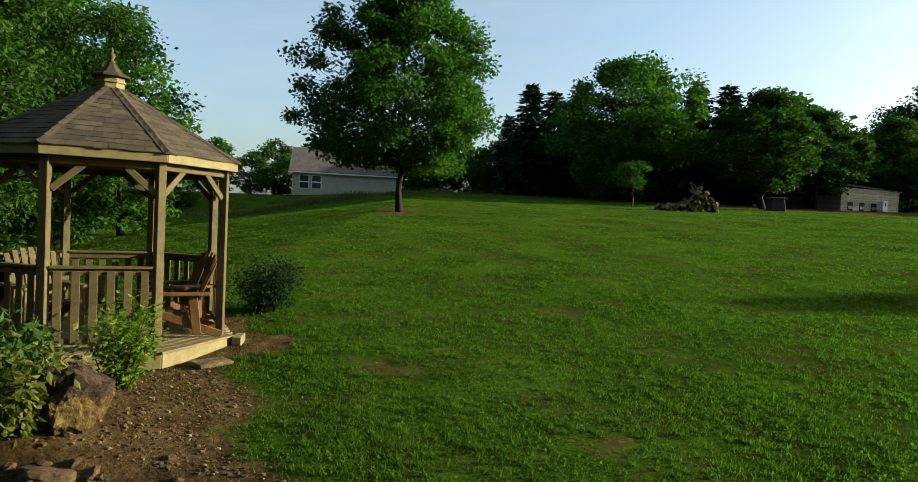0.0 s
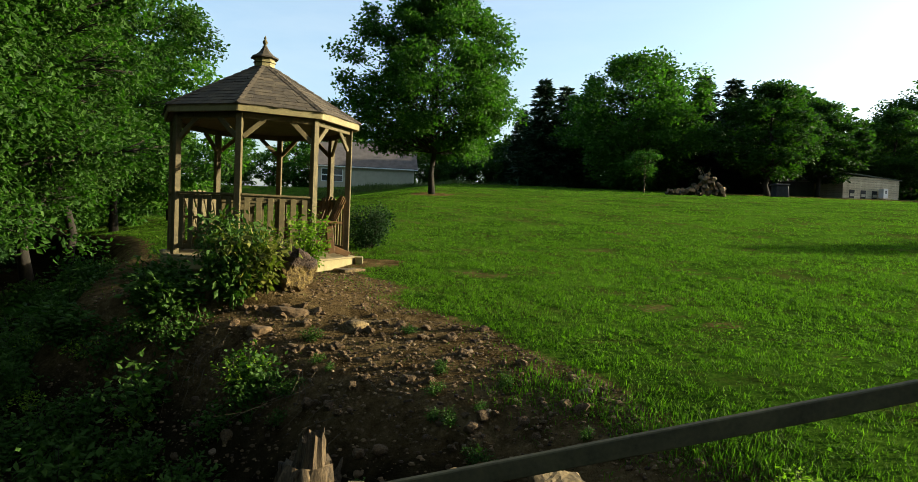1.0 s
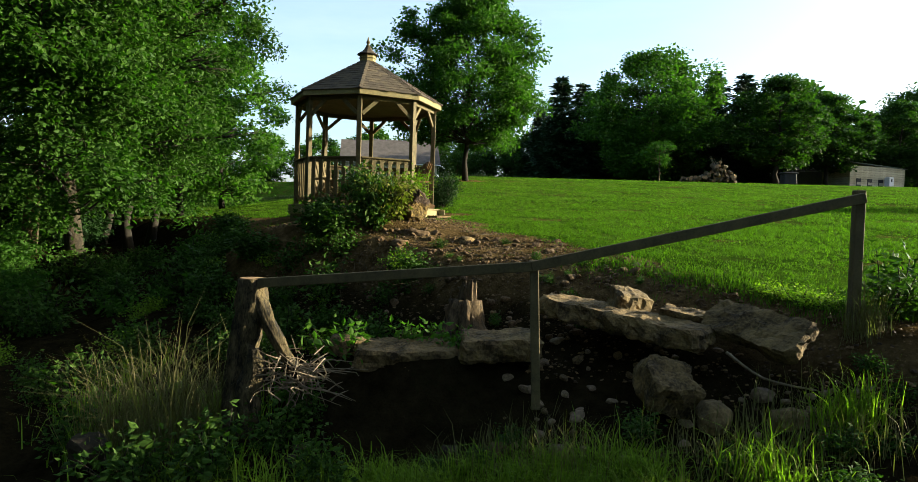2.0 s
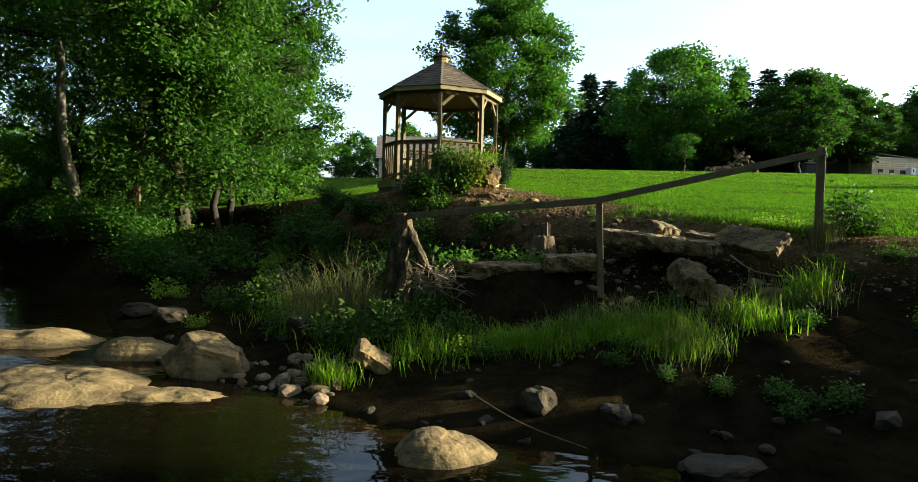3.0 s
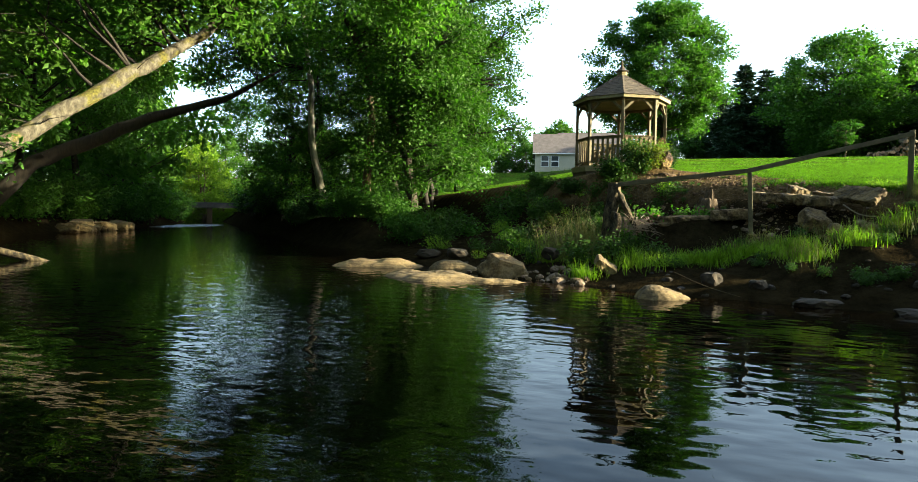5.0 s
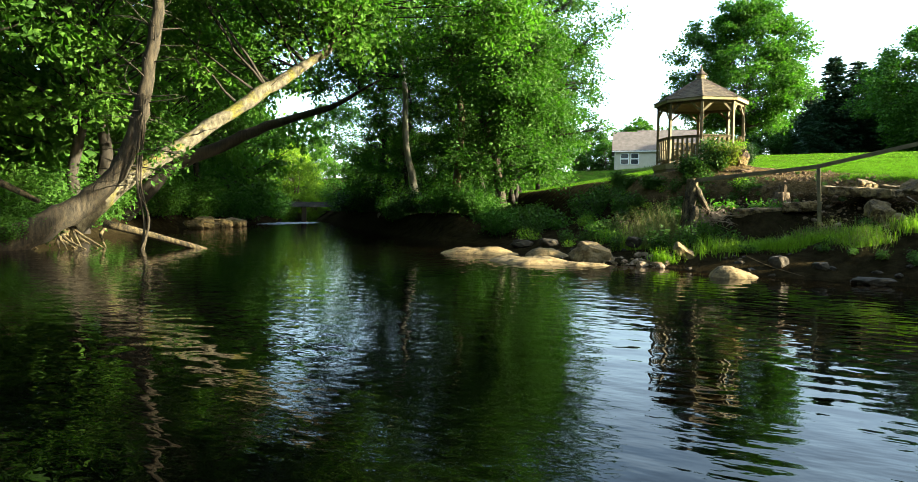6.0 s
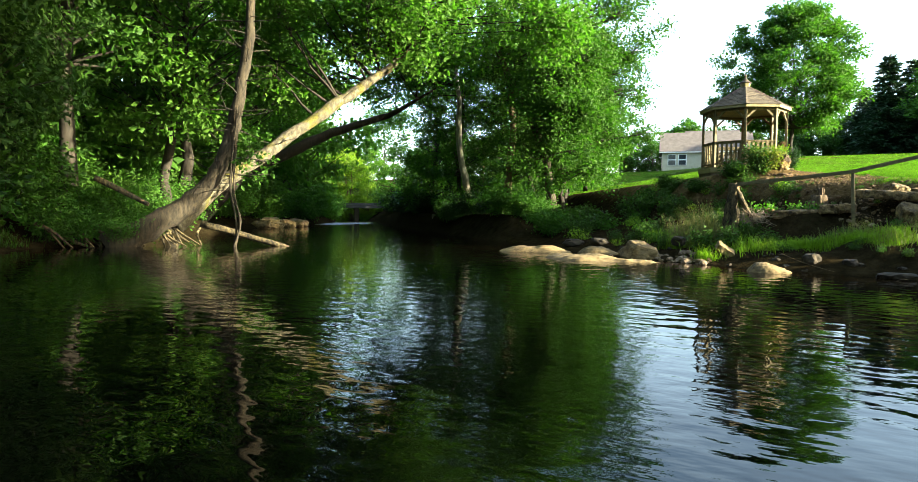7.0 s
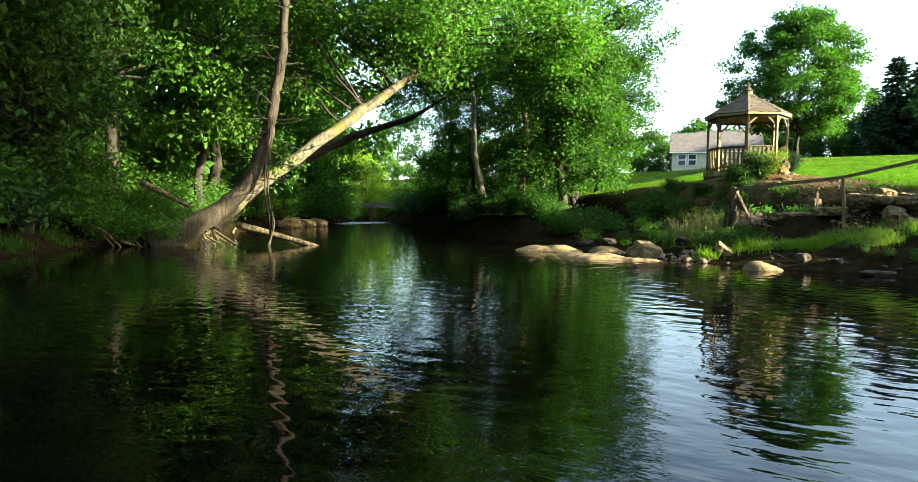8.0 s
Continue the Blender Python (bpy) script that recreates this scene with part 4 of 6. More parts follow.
def window(parent, x, z, w, h, y):
    o = part("window", mesh_bm("window", box_bm(w, 0.06, h, 0.01), M_WHITE), parent, "white-framed window", Matrix.Translation((x, y, z)))
    for s in (-1, 1):
        part("pane", mesh_bm("pane", box_bm(w - 0.16, 0.02, h / 2 - 0.12, 0.0), M_GLASS), o, m=Matrix.Translation((0, -0.03, s * h / 4)))


def build_house():
    z = 6.48
    h = thing("house", "white single-storey house with brown-grey roof", "house", at=(-16.6, 65.2, z), turn=radians(13))
    part("wall", mesh_bm("wall", gable_bm(10.2, 7.0, 2.45, 2.5), M_SIDING), h)
    roof_pair(h, 10.2, 7.0, 2.45, 2.5, M_HOUSE_ROOF)
    for x in (-3.95, -2.75):
        window(h, x, 1.35, 1.0, 1.35, -3.53)
    for x in (-1.9, 0.2, 1.9):
        o = part("window", mesh_bm("window", box_bm(0.06, 0.9, 1.3, 0.01), M_SIDING), h, m=Matrix.Translation((-5.13, x, 1.35)))
        part("pane", mesh_bm("pane", box_bm(0.02, 0.7, 1.1, 0), M_GLASS), o, m=Matrix.Translation((-0.03, 0, 0)))
    wing = part("rear_wing", mesh_bm("rear_wing", gable_bm(6.6, 5.0, 2.9, 2.6), M_SIDING), h, "taller rear wing", Matrix.Translation((1.4, 3.2, 0)))
    roof_pair(wing, 6.6, 5.0, 2.9, 2.6, M_HOUSE_ROOF)


build_house()


def build_shed():
    x, y = 30.0, 55.6
    z = ground_z(x, y) - 0.35
    s = thing("plank_shed", "low pale plank shed with small square openings", "shed", at=(x, y, z), turn=radians(22))
    part("body", mesh_bm("body", box_bm(6.3, 3.0, 2.0, 0.02), M_DARK), s, m=Matrix.Translation((0, 0, 1.0)))
    for k in range(10):
        part("plank", mesh_bm("plank", box_bm(6.5, 0.06, 0.19, 0.02), M_SHED), s, m=Matrix.Translation((0, -1.53, 0.12 + 0.205 * k)))
        for side in (-3.19, 3.19):
            part("plank", mesh_bm("plank", box_bm(0.05, 3.0, 0.19, 0.012), M_SHED), s, m=Matrix.Translation((side, 0, 0.12 + 0.205 * k)))
    part("roof", mesh_bm("roof", box_bm(6.9, 3.8, 0.10, 0.02), M_ROOF_GREEN), s, "grey-green sloping roof", pose(0, 0.2, 2.45, 9, 3))
    for x0 in (-2.25, -0.95, 0.35):
        o = part("window", mesh_bm("window", box_bm(0.56, 0.05, 0.72, 0.01), M_DARK), s, "dark opening with pale lower pane", Matrix.Translation((x0, -1.58, 0.55)))
        part("pane", mesh_bm("pane", box_bm(0.46, 0.02, 0.24, 0), M_SIDING), o, m=Matrix.Translation((0, -0.03, -0.08)))
    b = thing("outbuilding", "low grey-blue outbuilding beside the plank shed", "shed", at=(27.6, 58.6, ground_z(27.6, 58.6) - 0.1), turn=radians(-24))
    part("wall", mesh_bm("wall", gable_bm(4.6, 3.0, 1.6, 0.5), M_OUTBUILDING), b)
    roof_pair(b, 4.6, 3.0, 1.6, 0.5, M_HOUSE_ROOF, 0, 0.2)
    part("door", mesh_bm("door", box_bm(1.2, 0.06, 1.6, 0.01), M_DARK), b, "dark doorway", Matrix.Translation((1.8, -1.52, 0.8)))
    hx, hy = 31.5, 54.0
    h = thing("white_hutch", "small white box hutch by the shed wall", "hutch", at=(hx, hy, ground_z(hx, hy)), turn=radians(22))
    part("body", mesh_bm("body", box_bm(0.55, 0.5, 0.8, 0.02), M_WHITE), h, m=Matrix.Translation((0, 0, 0.5)))
    part("hole", mesh_bm("hole", box_bm(0.14, 0.02, 0.26, 0.0), M_DARK), h, m=Matrix.Translation((0, -0.25, 0.6)))
    for sx in (-1, 1):
        for sy in (-1, 1):
            part("leg", mesh_bm("leg", box_bm(0.06, 0.06, 0.2, 0.004), M_SHED), h, m=Matrix.Translation((sx * 0.22, sy * 0.2, 0.08)))
    c = thing("compost_bin", "black plastic compost bin with wide lid on the grass", "bin", at=(18.8, 44.3, ground_z(18.8, 44.3)))
    part("body", mesh_bm("body", box_bm(1.0, 1.0, 0.85, 0.05, 0.12), M_BIN), c, m=Matrix.Translation((0, 0, 0.42)))
    part("lid", mesh_bm("lid", box_bm(1.2, 1.1, 0.12, 0.03, 0.2), M_BIN), c, m=Matrix.Translation((0, 0, 0.90)))


build_shed()


def build_woodpile():
    rng = random.Random(3)
    base = (10.9, 37.7)
    z0 = ground_z(*base)
    w = thing("firewood_pile", "heaped pile of cut firewood logs on the lawn", "woodpile", at=(*base, z0))
    for k in range(95):
        t = rng.uniform(-1, 1)
        top = 1.15 * math.exp(-((t - 0.35) / 0.42) ** 2) + 0.28
        x, z = t * 1.75, rng.uniform(0.08, max(0.12, top))
        y = rng.uniform(-0.5, 0.5) * (1.2 - 0.5 * z)
        r, ln = rng.uniform(0.08, 0.15), rng.uniform(0.35, 0.5)
        bm = bmesh.new()
        bmesh.ops.create_cone(bm, cap_ends=True, segments=9, radius1=r, radius2=r * 0.95, depth=ln)
        for f in bm.faces:
            f.material_index = 1 if len(f.verts) > 4 else 0
        me = mesh_bm("log", bm, M_BARK)
        me.materials.append(M_LOG_END)
        m = Matrix.LocRotScale((x, y - 0.25, z), Euler((radians(90) + rng.gauss(0, 0.35), rng.gauss(0, 0.3), rng.gauss(0, 0.5))), None)
        part("log", me, w, m=m)
    for k in range(5):
        a = rng.uniform(-0.5, 0.5)
        v, f = tube([(0.3 + 0.1 * k, 0, 0.9), (0.3 + 0.1 * k + a * 0.3, 0.1, 1.4), (0.2 + 0.12 * k + a, 0.1, 1.75 + 0.2 * rng.random())], [0.02, 0.014, 0.005], 5)
        part("stick", mesh_of("stick", v, f, M_TWIG), w)


build_woodpile()


def build_bridge():
    b = thing("footbridge", "dark flat timber bridge crossing the creek far upstream", "bridge", at=(-55.0, 43.0, 0.0), turn=math.atan2(4.8, 5.75))
    part("deck", mesh_bm("deck", box_bm(15, 2.4, 0.45, 0.02), M_DARK), b, m=Matrix.Translation((0, 0, 1.75)))
    for s in (-5.5, 0.5, 5.5):
        part("pier", mesh_bm("pier", box_bm(0.6, 2.0, 3.2, 0.03), M_ROCK_DARK), b, m=Matrix.Translation((s, 0, -0.05)))
    for y in (-1.1, 1.1):
        part("kerb_beam", mesh_bm("kerb_beam", box_bm(15, 0.15, 0.18, 0.02), M_DARK), b, m=Matrix.Translation((0, y, 2.06)))


build_bridge()
# ---- fence by the drop ----
def build_fence():
    f = thing("rail_fence", "weathered timber fence with square posts and sloping rails", "fence", at=(-1.93, -1.59, 1.1))
    o = Vector((-1.93, -1.59, 1.1))

    def rel(x, y, z):
        return Vector((x, y, z)) - o
    board("post", rel(-1.90, -1.60, 1.05), rel(-1.965, -1.59, 2.47), 0.085, 0.085, M_FENCE, f, (0, 1, 0))
    board("post", rel(1.04, -1.40, 1.8), rel(1.035, -1.40, 3.22), 0.085, 0.095, M_FENCE, f, (0, 1, 0))
    board("rail", rel(-4.86, -1.37, 2.11), rel(-1.93, -1.635, 2.415), 0.04, 0.095, M_FENCE, f)
    board("rail", rel(-1.99, -1.64, 2.41), rel(1.06, -1.47, 3.15), 0.04, 0.095, M_FENCE, f)


build_fence()


# ---- stones ----
def rough_at(p, seed, scale, amount):
    """Layered noise at p, from broad swellings to pits."""
    q = p * scale + Vector((seed * 3.1, seed * 1.7, seed * 0.9))
    return (noise.noise(q) + 0.5 * noise.noise(q * 2.3) + 0.28 * noise.noise(q * 5.1) + 0.14 * noise.noise(q * 11)) * amount


def rock_mesh(seed, sx, sy, sz, mat, rough=0.16, flat=0.75, cuts=5, sub=3):
    """A worn, partly broken stone: a ball cut by planes, then roughened."""
    rng = random.Random(seed)
    bm = bmesh.new()
    bmesh.ops.create_icosphere(bm, subdivisions=sub, radius=1.0)
    planes = [(Vector((0, 0, 1)), flat)]
    for _ in range(cuts):
        a, e = rng.uniform(0, 2 * math.pi), rng.uniform(-0.3, 0.5)
        planes.append((Vector((math.cos(a) * math.cos(e), math.sin(a) * math.cos(e), math.sin(e))), rng.uniform(0.55, 0.85)))
    for v in bm.verts:
        p = v.co.copy()
        for nrm, d in planes:
            over = p.dot(nrm) - d
            if over > 0:
                p -= nrm * over * 0.85
        p += v.co * rough_at(p, seed, 1.4, rough)
        v.co = Vector((p.x * sx, p.y * sy, p.z * sz))
    return mesh_bm("rock", bm, mat, sub > 4)


def ledge_mesh(seed, sx, sy, sz, mat, sharp=3.0, drop=0.3):
    """A low water-worn shelf of bedrock: flat or domed top in thin strata, an uneven outline and a foot below the water."""
    rings, seg = 34, 110
    vs, fs = [], []
    for i in range(rings):
        t = i / (rings - 2)
        for k in range(seg):
            a = 2 * math.pi * k / seg
            c = Vector((math.cos(a), math.sin(a), seed * 1.3))
            out = 1 + 0.22 * noise.noise(c * 1.2) + 0.10 * noise.noise(c * 3.1) + 0.04 * noise.noise(c * 8.0)
            q = min(t, 1.0)
            x, y = q * out * c.x * sx, q * out * c.y * sy
            p = Vector((x, y, seed * 2.1))
            z = sz * (1 - q ** sharp) * (0.85 + 0.45 * noise.noise(p * 1.1) - 0.25 * c.x * q)
            layer = 0.055
            z = z * 0.8 + layer * math.floor(z / layer + 0.4 * noise.noise(p * 2.5)) * 0.2
            z += 0.016 * noise.noise(p * 6.0) + 0.008 * noise.noise(p * 15.0) + 0.004 * noise.noise(p * 34.0) - 0.02 * max(0, noise.noise(p * 2.7 + Vector((7, 0, 0))) - 0.35) * 4
            if t > 1:
                x, y, z = x * 1.05, y * 1.05, -drop
            vs.append((x, y, z))
            if i:
                o = (i - 1) * seg
                fs.append((o + k, o + (k + 1) % seg, o + seg + (k + 1) % seg, o + seg + k))
    fs.append(tuple(range(len(vs) - seg, len(vs)))[::-1])
    return mesh_of("bedrock", vs, fs, mat, True)


def slab_mesh(seed, sx, sy, sz, mat):
    """A split stone slab with ragged edges."""
    bm = bmesh.new()
    bmesh.ops.create_cube(bm, size=1.0)
    for axis, size in enumerate((sx, sy, sz)):
        run = [e for e in bm.edges if abs((e.verts[0].co - e.verts[1].co)[axis]) > 0.5]
        bmesh.ops.subdivide_edges(bm, edges=run, cuts=max(3, int(size / 0.05)), use_grid_fill=True)
    for v in bm.verts:
        c = v.co.copy()
        p = Vector((c.x * sx, c.y * sy, c.z * sz))
        edge = sum(abs(k) > 0.49 for k in c)
        p -= p * (0.05 * max(0, edge - 1))
        off = Vector([rough_at(p, seed + k * 5, 2.2, 0.06) for k in range(3)])
        off.z *= 0.4
        chip = rough_at(p, seed + 20, 8.0, 0.035)
        v.co = p + off + c.normalized() * chip
    return mesh_bm("slab", bm, mat, False)


def stone(mesh, at, label, rot=(0, 0, 0), name="rock", category="rock", group=""):
    ob = new(name, mesh)
    ob.matrix_basis = Matrix.LocRotScale(at, Euler([radians(a) for a in rot]), None)
    return tagged(ob, label, category, group)


STEP = "rough stone slabs below the fence"
stone(slab_mesh(1, 1.95, 0.50, 0.21, M_ROCK), (-1.03, -0.84, 1.83), "long split grey-brown stone slab on the slope", (1, 4, -41), "stone_slab", "stone slab", STEP)
stone(slab_mesh(2, 1.0, 0.42, 0.15, M_ROCK), (0.10, -1.5, 1.90), "tilted dark grey stone slab on the slope", (42, 6, -56), "stone_slab", "stone slab", STEP)
stone(slab_mesh(3, 1.15, 0.75, 0.22, M_ROCK), (-3.32, -0.58, 1.30), "flat tan stone slab with leaf shadows", (1, -2, 8), "stone_slab", "stone slab", STEP)
stone(slab_mesh(4, 0.9, 0.75, 0.24, M_ROCK), (-2.28, -0.62, 1.46), "flat tan stone step beneath the rail", (0, -3, 4), "stone_slab", "stone slab", STEP)
stone(slab_mesh(5, 0.5, 0.42, 0.34, M_ROCK), (-0.72, -1.72, 1.36), "angular grey stone block lying tilted", (38, 8, 20), "stone_block", "rock", STEP)
stone(slab_mesh(6, 0.46, 0.36, 0.26, M_ROCK_WARM), (-0.88, -0.52, 1.97), "pale angular stone above the slab", (12, 10, 25), "stone_block", "rock", STEP)
stone(slab_mesh(29, 0.42, 0.28, 0.09, M_ROCK), (-0.40, -0.95, 1.93), "thin flat stone wedged above the slab", (6, 8, -30), "stone_block", "rock", STEP)
stone(rock_mesh(7, 0.19, 0.17, 0.16, M_ROCK_WARM, 0.12, 0.9), (-0.40, -2.0, 1.18), "rounded orange-tan cobble below the slabs", (0, 0, 30))
stone(rock_mesh(8, 0.24, 0.14, 0.13, M_ROCK_WARM, 0.12, 0.9), (0.22, -2.1, 1.20), "rounded tan cobble below the slabs", (0, 0, 10))
stone(rock_mesh(27, 0.26, 0.2, 0.16, M_ROCK), (-3.98, -0.5, 1.34), "angular grey stone beside the flat slab", (8, 10, 30))
# boulder by the gazebo
stone(rock_mesh(9, 0.31, 0.29, 0.30, M_ROCK_OCHRE, 0.34, 0.85, 7, 4), (-3.99, 3.32, 3.05), "ochre and brown boulder beside the gazebo", (0, 0, 20), "boulder", "rock")
stone(rock_mesh(10, 0.28, 0.18, 0.12, M_CLOD, 0.2), (-3.78, 2.85, 2.55), "low dark stone sunk in dirt", (0, 5, 10))
stone(rock_mesh(11, 0.16, 0.13, 0.09, M_CLOD, 0.2), (-3.95, 2.35, 2.42), "low dark stone sunk in dirt", (0, 5, 50))
stone(rock_mesh(12, 0.17, 0.11, 0.08, M_ROCK, 0.2), (-2.95, 2.6, 2.50), "dull flat stone in the dirt", (0, 0, 40))
# rocks at the water's edge
BED = "sunlit bedrock at the creek"
stone(ledge_mesh(13, 1.35, 0.62, 0.25, M_ROCK_WARM, 2.4), (-10.65, -1.75, -0.03), "long tan bedrock slab rising to a low peak at the waterline", (0, 0, 14), "bedrock", "rock", BED)
stone(ledge_mesh(14, 1.35, 0.86, 0.21, M_ROCK_WARM, 3.0), (-8.35, -3.85, -0.03), "broad smooth tan bedrock slab at the waterline", (0, 0, -18), "bedrock", "rock", BED)
stone(ledge_mesh(15, 0.85, 0.34, 0.12, M_ROCK_WARM, 3.5), (-7.05, -4.0, -0.02), "thin low tongue of tan bedrock beside shallow water", (0, 0, 6), "bedrock", "rock", BED)
stone(rock_mesh(16, 0.66, 0.50, 0.40, M_ROCK_WARM, 0.16, 0.55, 14, 5), (-7.0, -2.95, 0.17), "angular tan boulder on the creek bank", (4, 14, -15), "boulder", "rock")
stone(ledge_mesh(17, 0.62, 0.36, 0.22, M_ROCK_WARM, 2.0), (-8.45, -2.2, 0.08), "low tan stone behind the bedrock", (0, 0, 10), "rock", "rock", BED)
stone(ledge_mesh(18, 0.50, 0.38, 0.30, M_ROCK_WARM, 3.4), (-3.55, -5.2, -0.03), "pale rounded rock standing in the water", (0, 0, 25), "boulder", "rock")
stone(slab_mesh(19, 0.46, 0.30, 0.17, M_ROCK_WARM), (-4.79, -3.15, 0.36), "tilted tan stone on the bank", (20, 34, 20))
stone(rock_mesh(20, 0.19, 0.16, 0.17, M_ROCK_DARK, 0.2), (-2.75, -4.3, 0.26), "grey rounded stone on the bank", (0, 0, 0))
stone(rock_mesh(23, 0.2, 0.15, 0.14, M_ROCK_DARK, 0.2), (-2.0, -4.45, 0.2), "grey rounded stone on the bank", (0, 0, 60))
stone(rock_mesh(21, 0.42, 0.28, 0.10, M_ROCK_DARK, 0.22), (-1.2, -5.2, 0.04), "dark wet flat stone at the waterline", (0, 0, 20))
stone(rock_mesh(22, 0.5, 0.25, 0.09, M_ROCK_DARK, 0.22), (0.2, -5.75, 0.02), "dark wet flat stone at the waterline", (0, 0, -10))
stone(rock_mesh(24, 0.42, 0.26, 0.16, M_ROCK_DARK, 0.2), (-10.2, 0.5, 0.22), "grey stone on the bank, coloured dark for shade", (0, 0, 15))
stone(rock_mesh(25, 0.36, 0.3, 0.16, M_ROCK_DARK, 0.2), (-8.9, -0.6, 0.32), "grey stone on the bank, coloured dark for shade", (0, 6, -15))
stone(rock_mesh(26, 0.22, 0.2, 0.16, M_ROCK_DARK, 0.2), (-6.2, -1.9, 0.5), "small stone on the bank, coloured dark for shade", (0, 6, -15))
rng = random.Random(77)
FAR_STONES = [rock_mesh(31 + k, 0.8, 0.6, 0.42, M_ROCK_WARM, 0.2, 0.6, 8, 3) for k in range(4)]
for k in range(16):
    t = rng.random()
    x, y = -35.0 - 2.8 * t + rng.uniform(-0.5, 0.7), 9.2 + 6.0 * t + rng.uniform(-0.8, 0.4)
    q = rng.uniform(0.45, 1.15)
    ob = stone(FAR_STONES[k % 4], (x, y, 0.12 + 0.25 * rng.random()), "pale broken stone heaped on the far creek bank", (rng.uniform(-15, 15), rng.uniform(-15, 15), rng.uniform(0, 360)), "boulder", "rock", "stones on the far bank")
    ob.scale = (q, q, q)

COBBLES = [rock_mesh(60 + k, 1.0, rng.uniform(0.6, 0.9), rng.uniform(0.45, 0.7), (M_PEBBLE, M_ROCK, M_PEBBLE)[k % 3], 0.2, 0.8, 4, 2) for k in range(6)]


# cobbles toned down for the shade they lie in
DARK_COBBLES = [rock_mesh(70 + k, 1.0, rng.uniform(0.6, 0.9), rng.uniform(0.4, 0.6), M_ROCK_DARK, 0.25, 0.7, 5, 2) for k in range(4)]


def scatter(count, box, sizes, label, group, keep=None, shapes=COBBLES):
    k = 0
    while k < count:
        x, y = rng.uniform(box[0], box[2]), rng.uniform(box[1], box[3])
        if keep and not keep(x, y):
            continue
        s = rng.uniform(*sizes) * (0.6 + rng.random() ** 3)
        ob = new("cobble", rng.choice(shapes))
        ob.matrix_basis = Matrix.LocRotScale((x, y, ground_z(x, y) + 0.02 * s), Euler((rng.uniform(-0.4, 0.4), rng.uniform(-0.4, 0.4), rng.uniform(0, 6.28))), Vector((s, s, s)))
        tagged(ob, label, "stone", group)
        k += 1


scatter(78, (-6.7, -4.2, -5.1, -2.7), (0.04, 0.12), "small tan stone among creek cobbles", "cobbles by the bedrock", lambda x, y: ground_z(x, y) > -0.12)
scatter(24, (-9.9, -3.0, -7.9, -1.7), (0.03, 0.08), "small tan stone in the gap between the bedrock", "pebbles between the bedrock", lambda x, y: ground_z(x, y) > -0.3 and abs(y + 2.75) < 0.4)
scatter(100, (-2.4, -2.5, 3.4, 0.4), (0.035, 0.10), "grey-brown cobble below the lawn edge", "cobbles below the fence", lambda x, y: y < 0.3 - 0.8 * max(0, x + 1.5))
scatter(40, (-4.4, 0.0, -0.5, 3.4), (0.02, 0.055), "small pale stone in the dirt slope", "stones on the dirt slope", lambda x, y: lawn_mask(np.array([x]), np.array([y]))[0] < 0.3)
scatter(54, (-11, -5.4, 2.0, -1.5), (0.05, 0.15), "stone on the creek bank, coloured dark for shade", "stones on the creek bank", lambda x, y: 0.03 < ground_z(x, y) < 0.9, DARK_COBBLES)
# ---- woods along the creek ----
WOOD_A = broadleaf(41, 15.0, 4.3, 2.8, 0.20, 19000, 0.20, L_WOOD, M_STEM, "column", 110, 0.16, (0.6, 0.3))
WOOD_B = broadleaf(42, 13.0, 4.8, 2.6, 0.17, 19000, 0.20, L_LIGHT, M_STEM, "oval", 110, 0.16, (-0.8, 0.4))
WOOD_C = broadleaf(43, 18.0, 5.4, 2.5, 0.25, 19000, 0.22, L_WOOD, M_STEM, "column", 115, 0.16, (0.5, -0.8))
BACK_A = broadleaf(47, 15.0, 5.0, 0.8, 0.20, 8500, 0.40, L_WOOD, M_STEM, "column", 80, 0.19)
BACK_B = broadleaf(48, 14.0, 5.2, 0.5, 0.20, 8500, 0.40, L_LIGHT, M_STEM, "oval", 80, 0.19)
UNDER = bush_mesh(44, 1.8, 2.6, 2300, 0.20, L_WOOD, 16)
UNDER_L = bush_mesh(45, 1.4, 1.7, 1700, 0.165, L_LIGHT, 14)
# UNDER_D, WOOD_D and WOOD_E carry shade in their leaf colour
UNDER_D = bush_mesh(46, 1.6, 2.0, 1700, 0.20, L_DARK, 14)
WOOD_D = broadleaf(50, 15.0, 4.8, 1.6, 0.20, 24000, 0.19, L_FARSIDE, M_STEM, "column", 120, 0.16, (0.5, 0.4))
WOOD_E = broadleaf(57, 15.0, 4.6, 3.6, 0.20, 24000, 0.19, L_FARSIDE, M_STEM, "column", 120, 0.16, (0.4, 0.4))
KINDS = (WOOD_A, WOOD_B, WOOD_C, BACK_A, BACK_B, WOOD_D, WOOD_E)
rng = random.Random(9)
POINT = "trees on the wooded point"
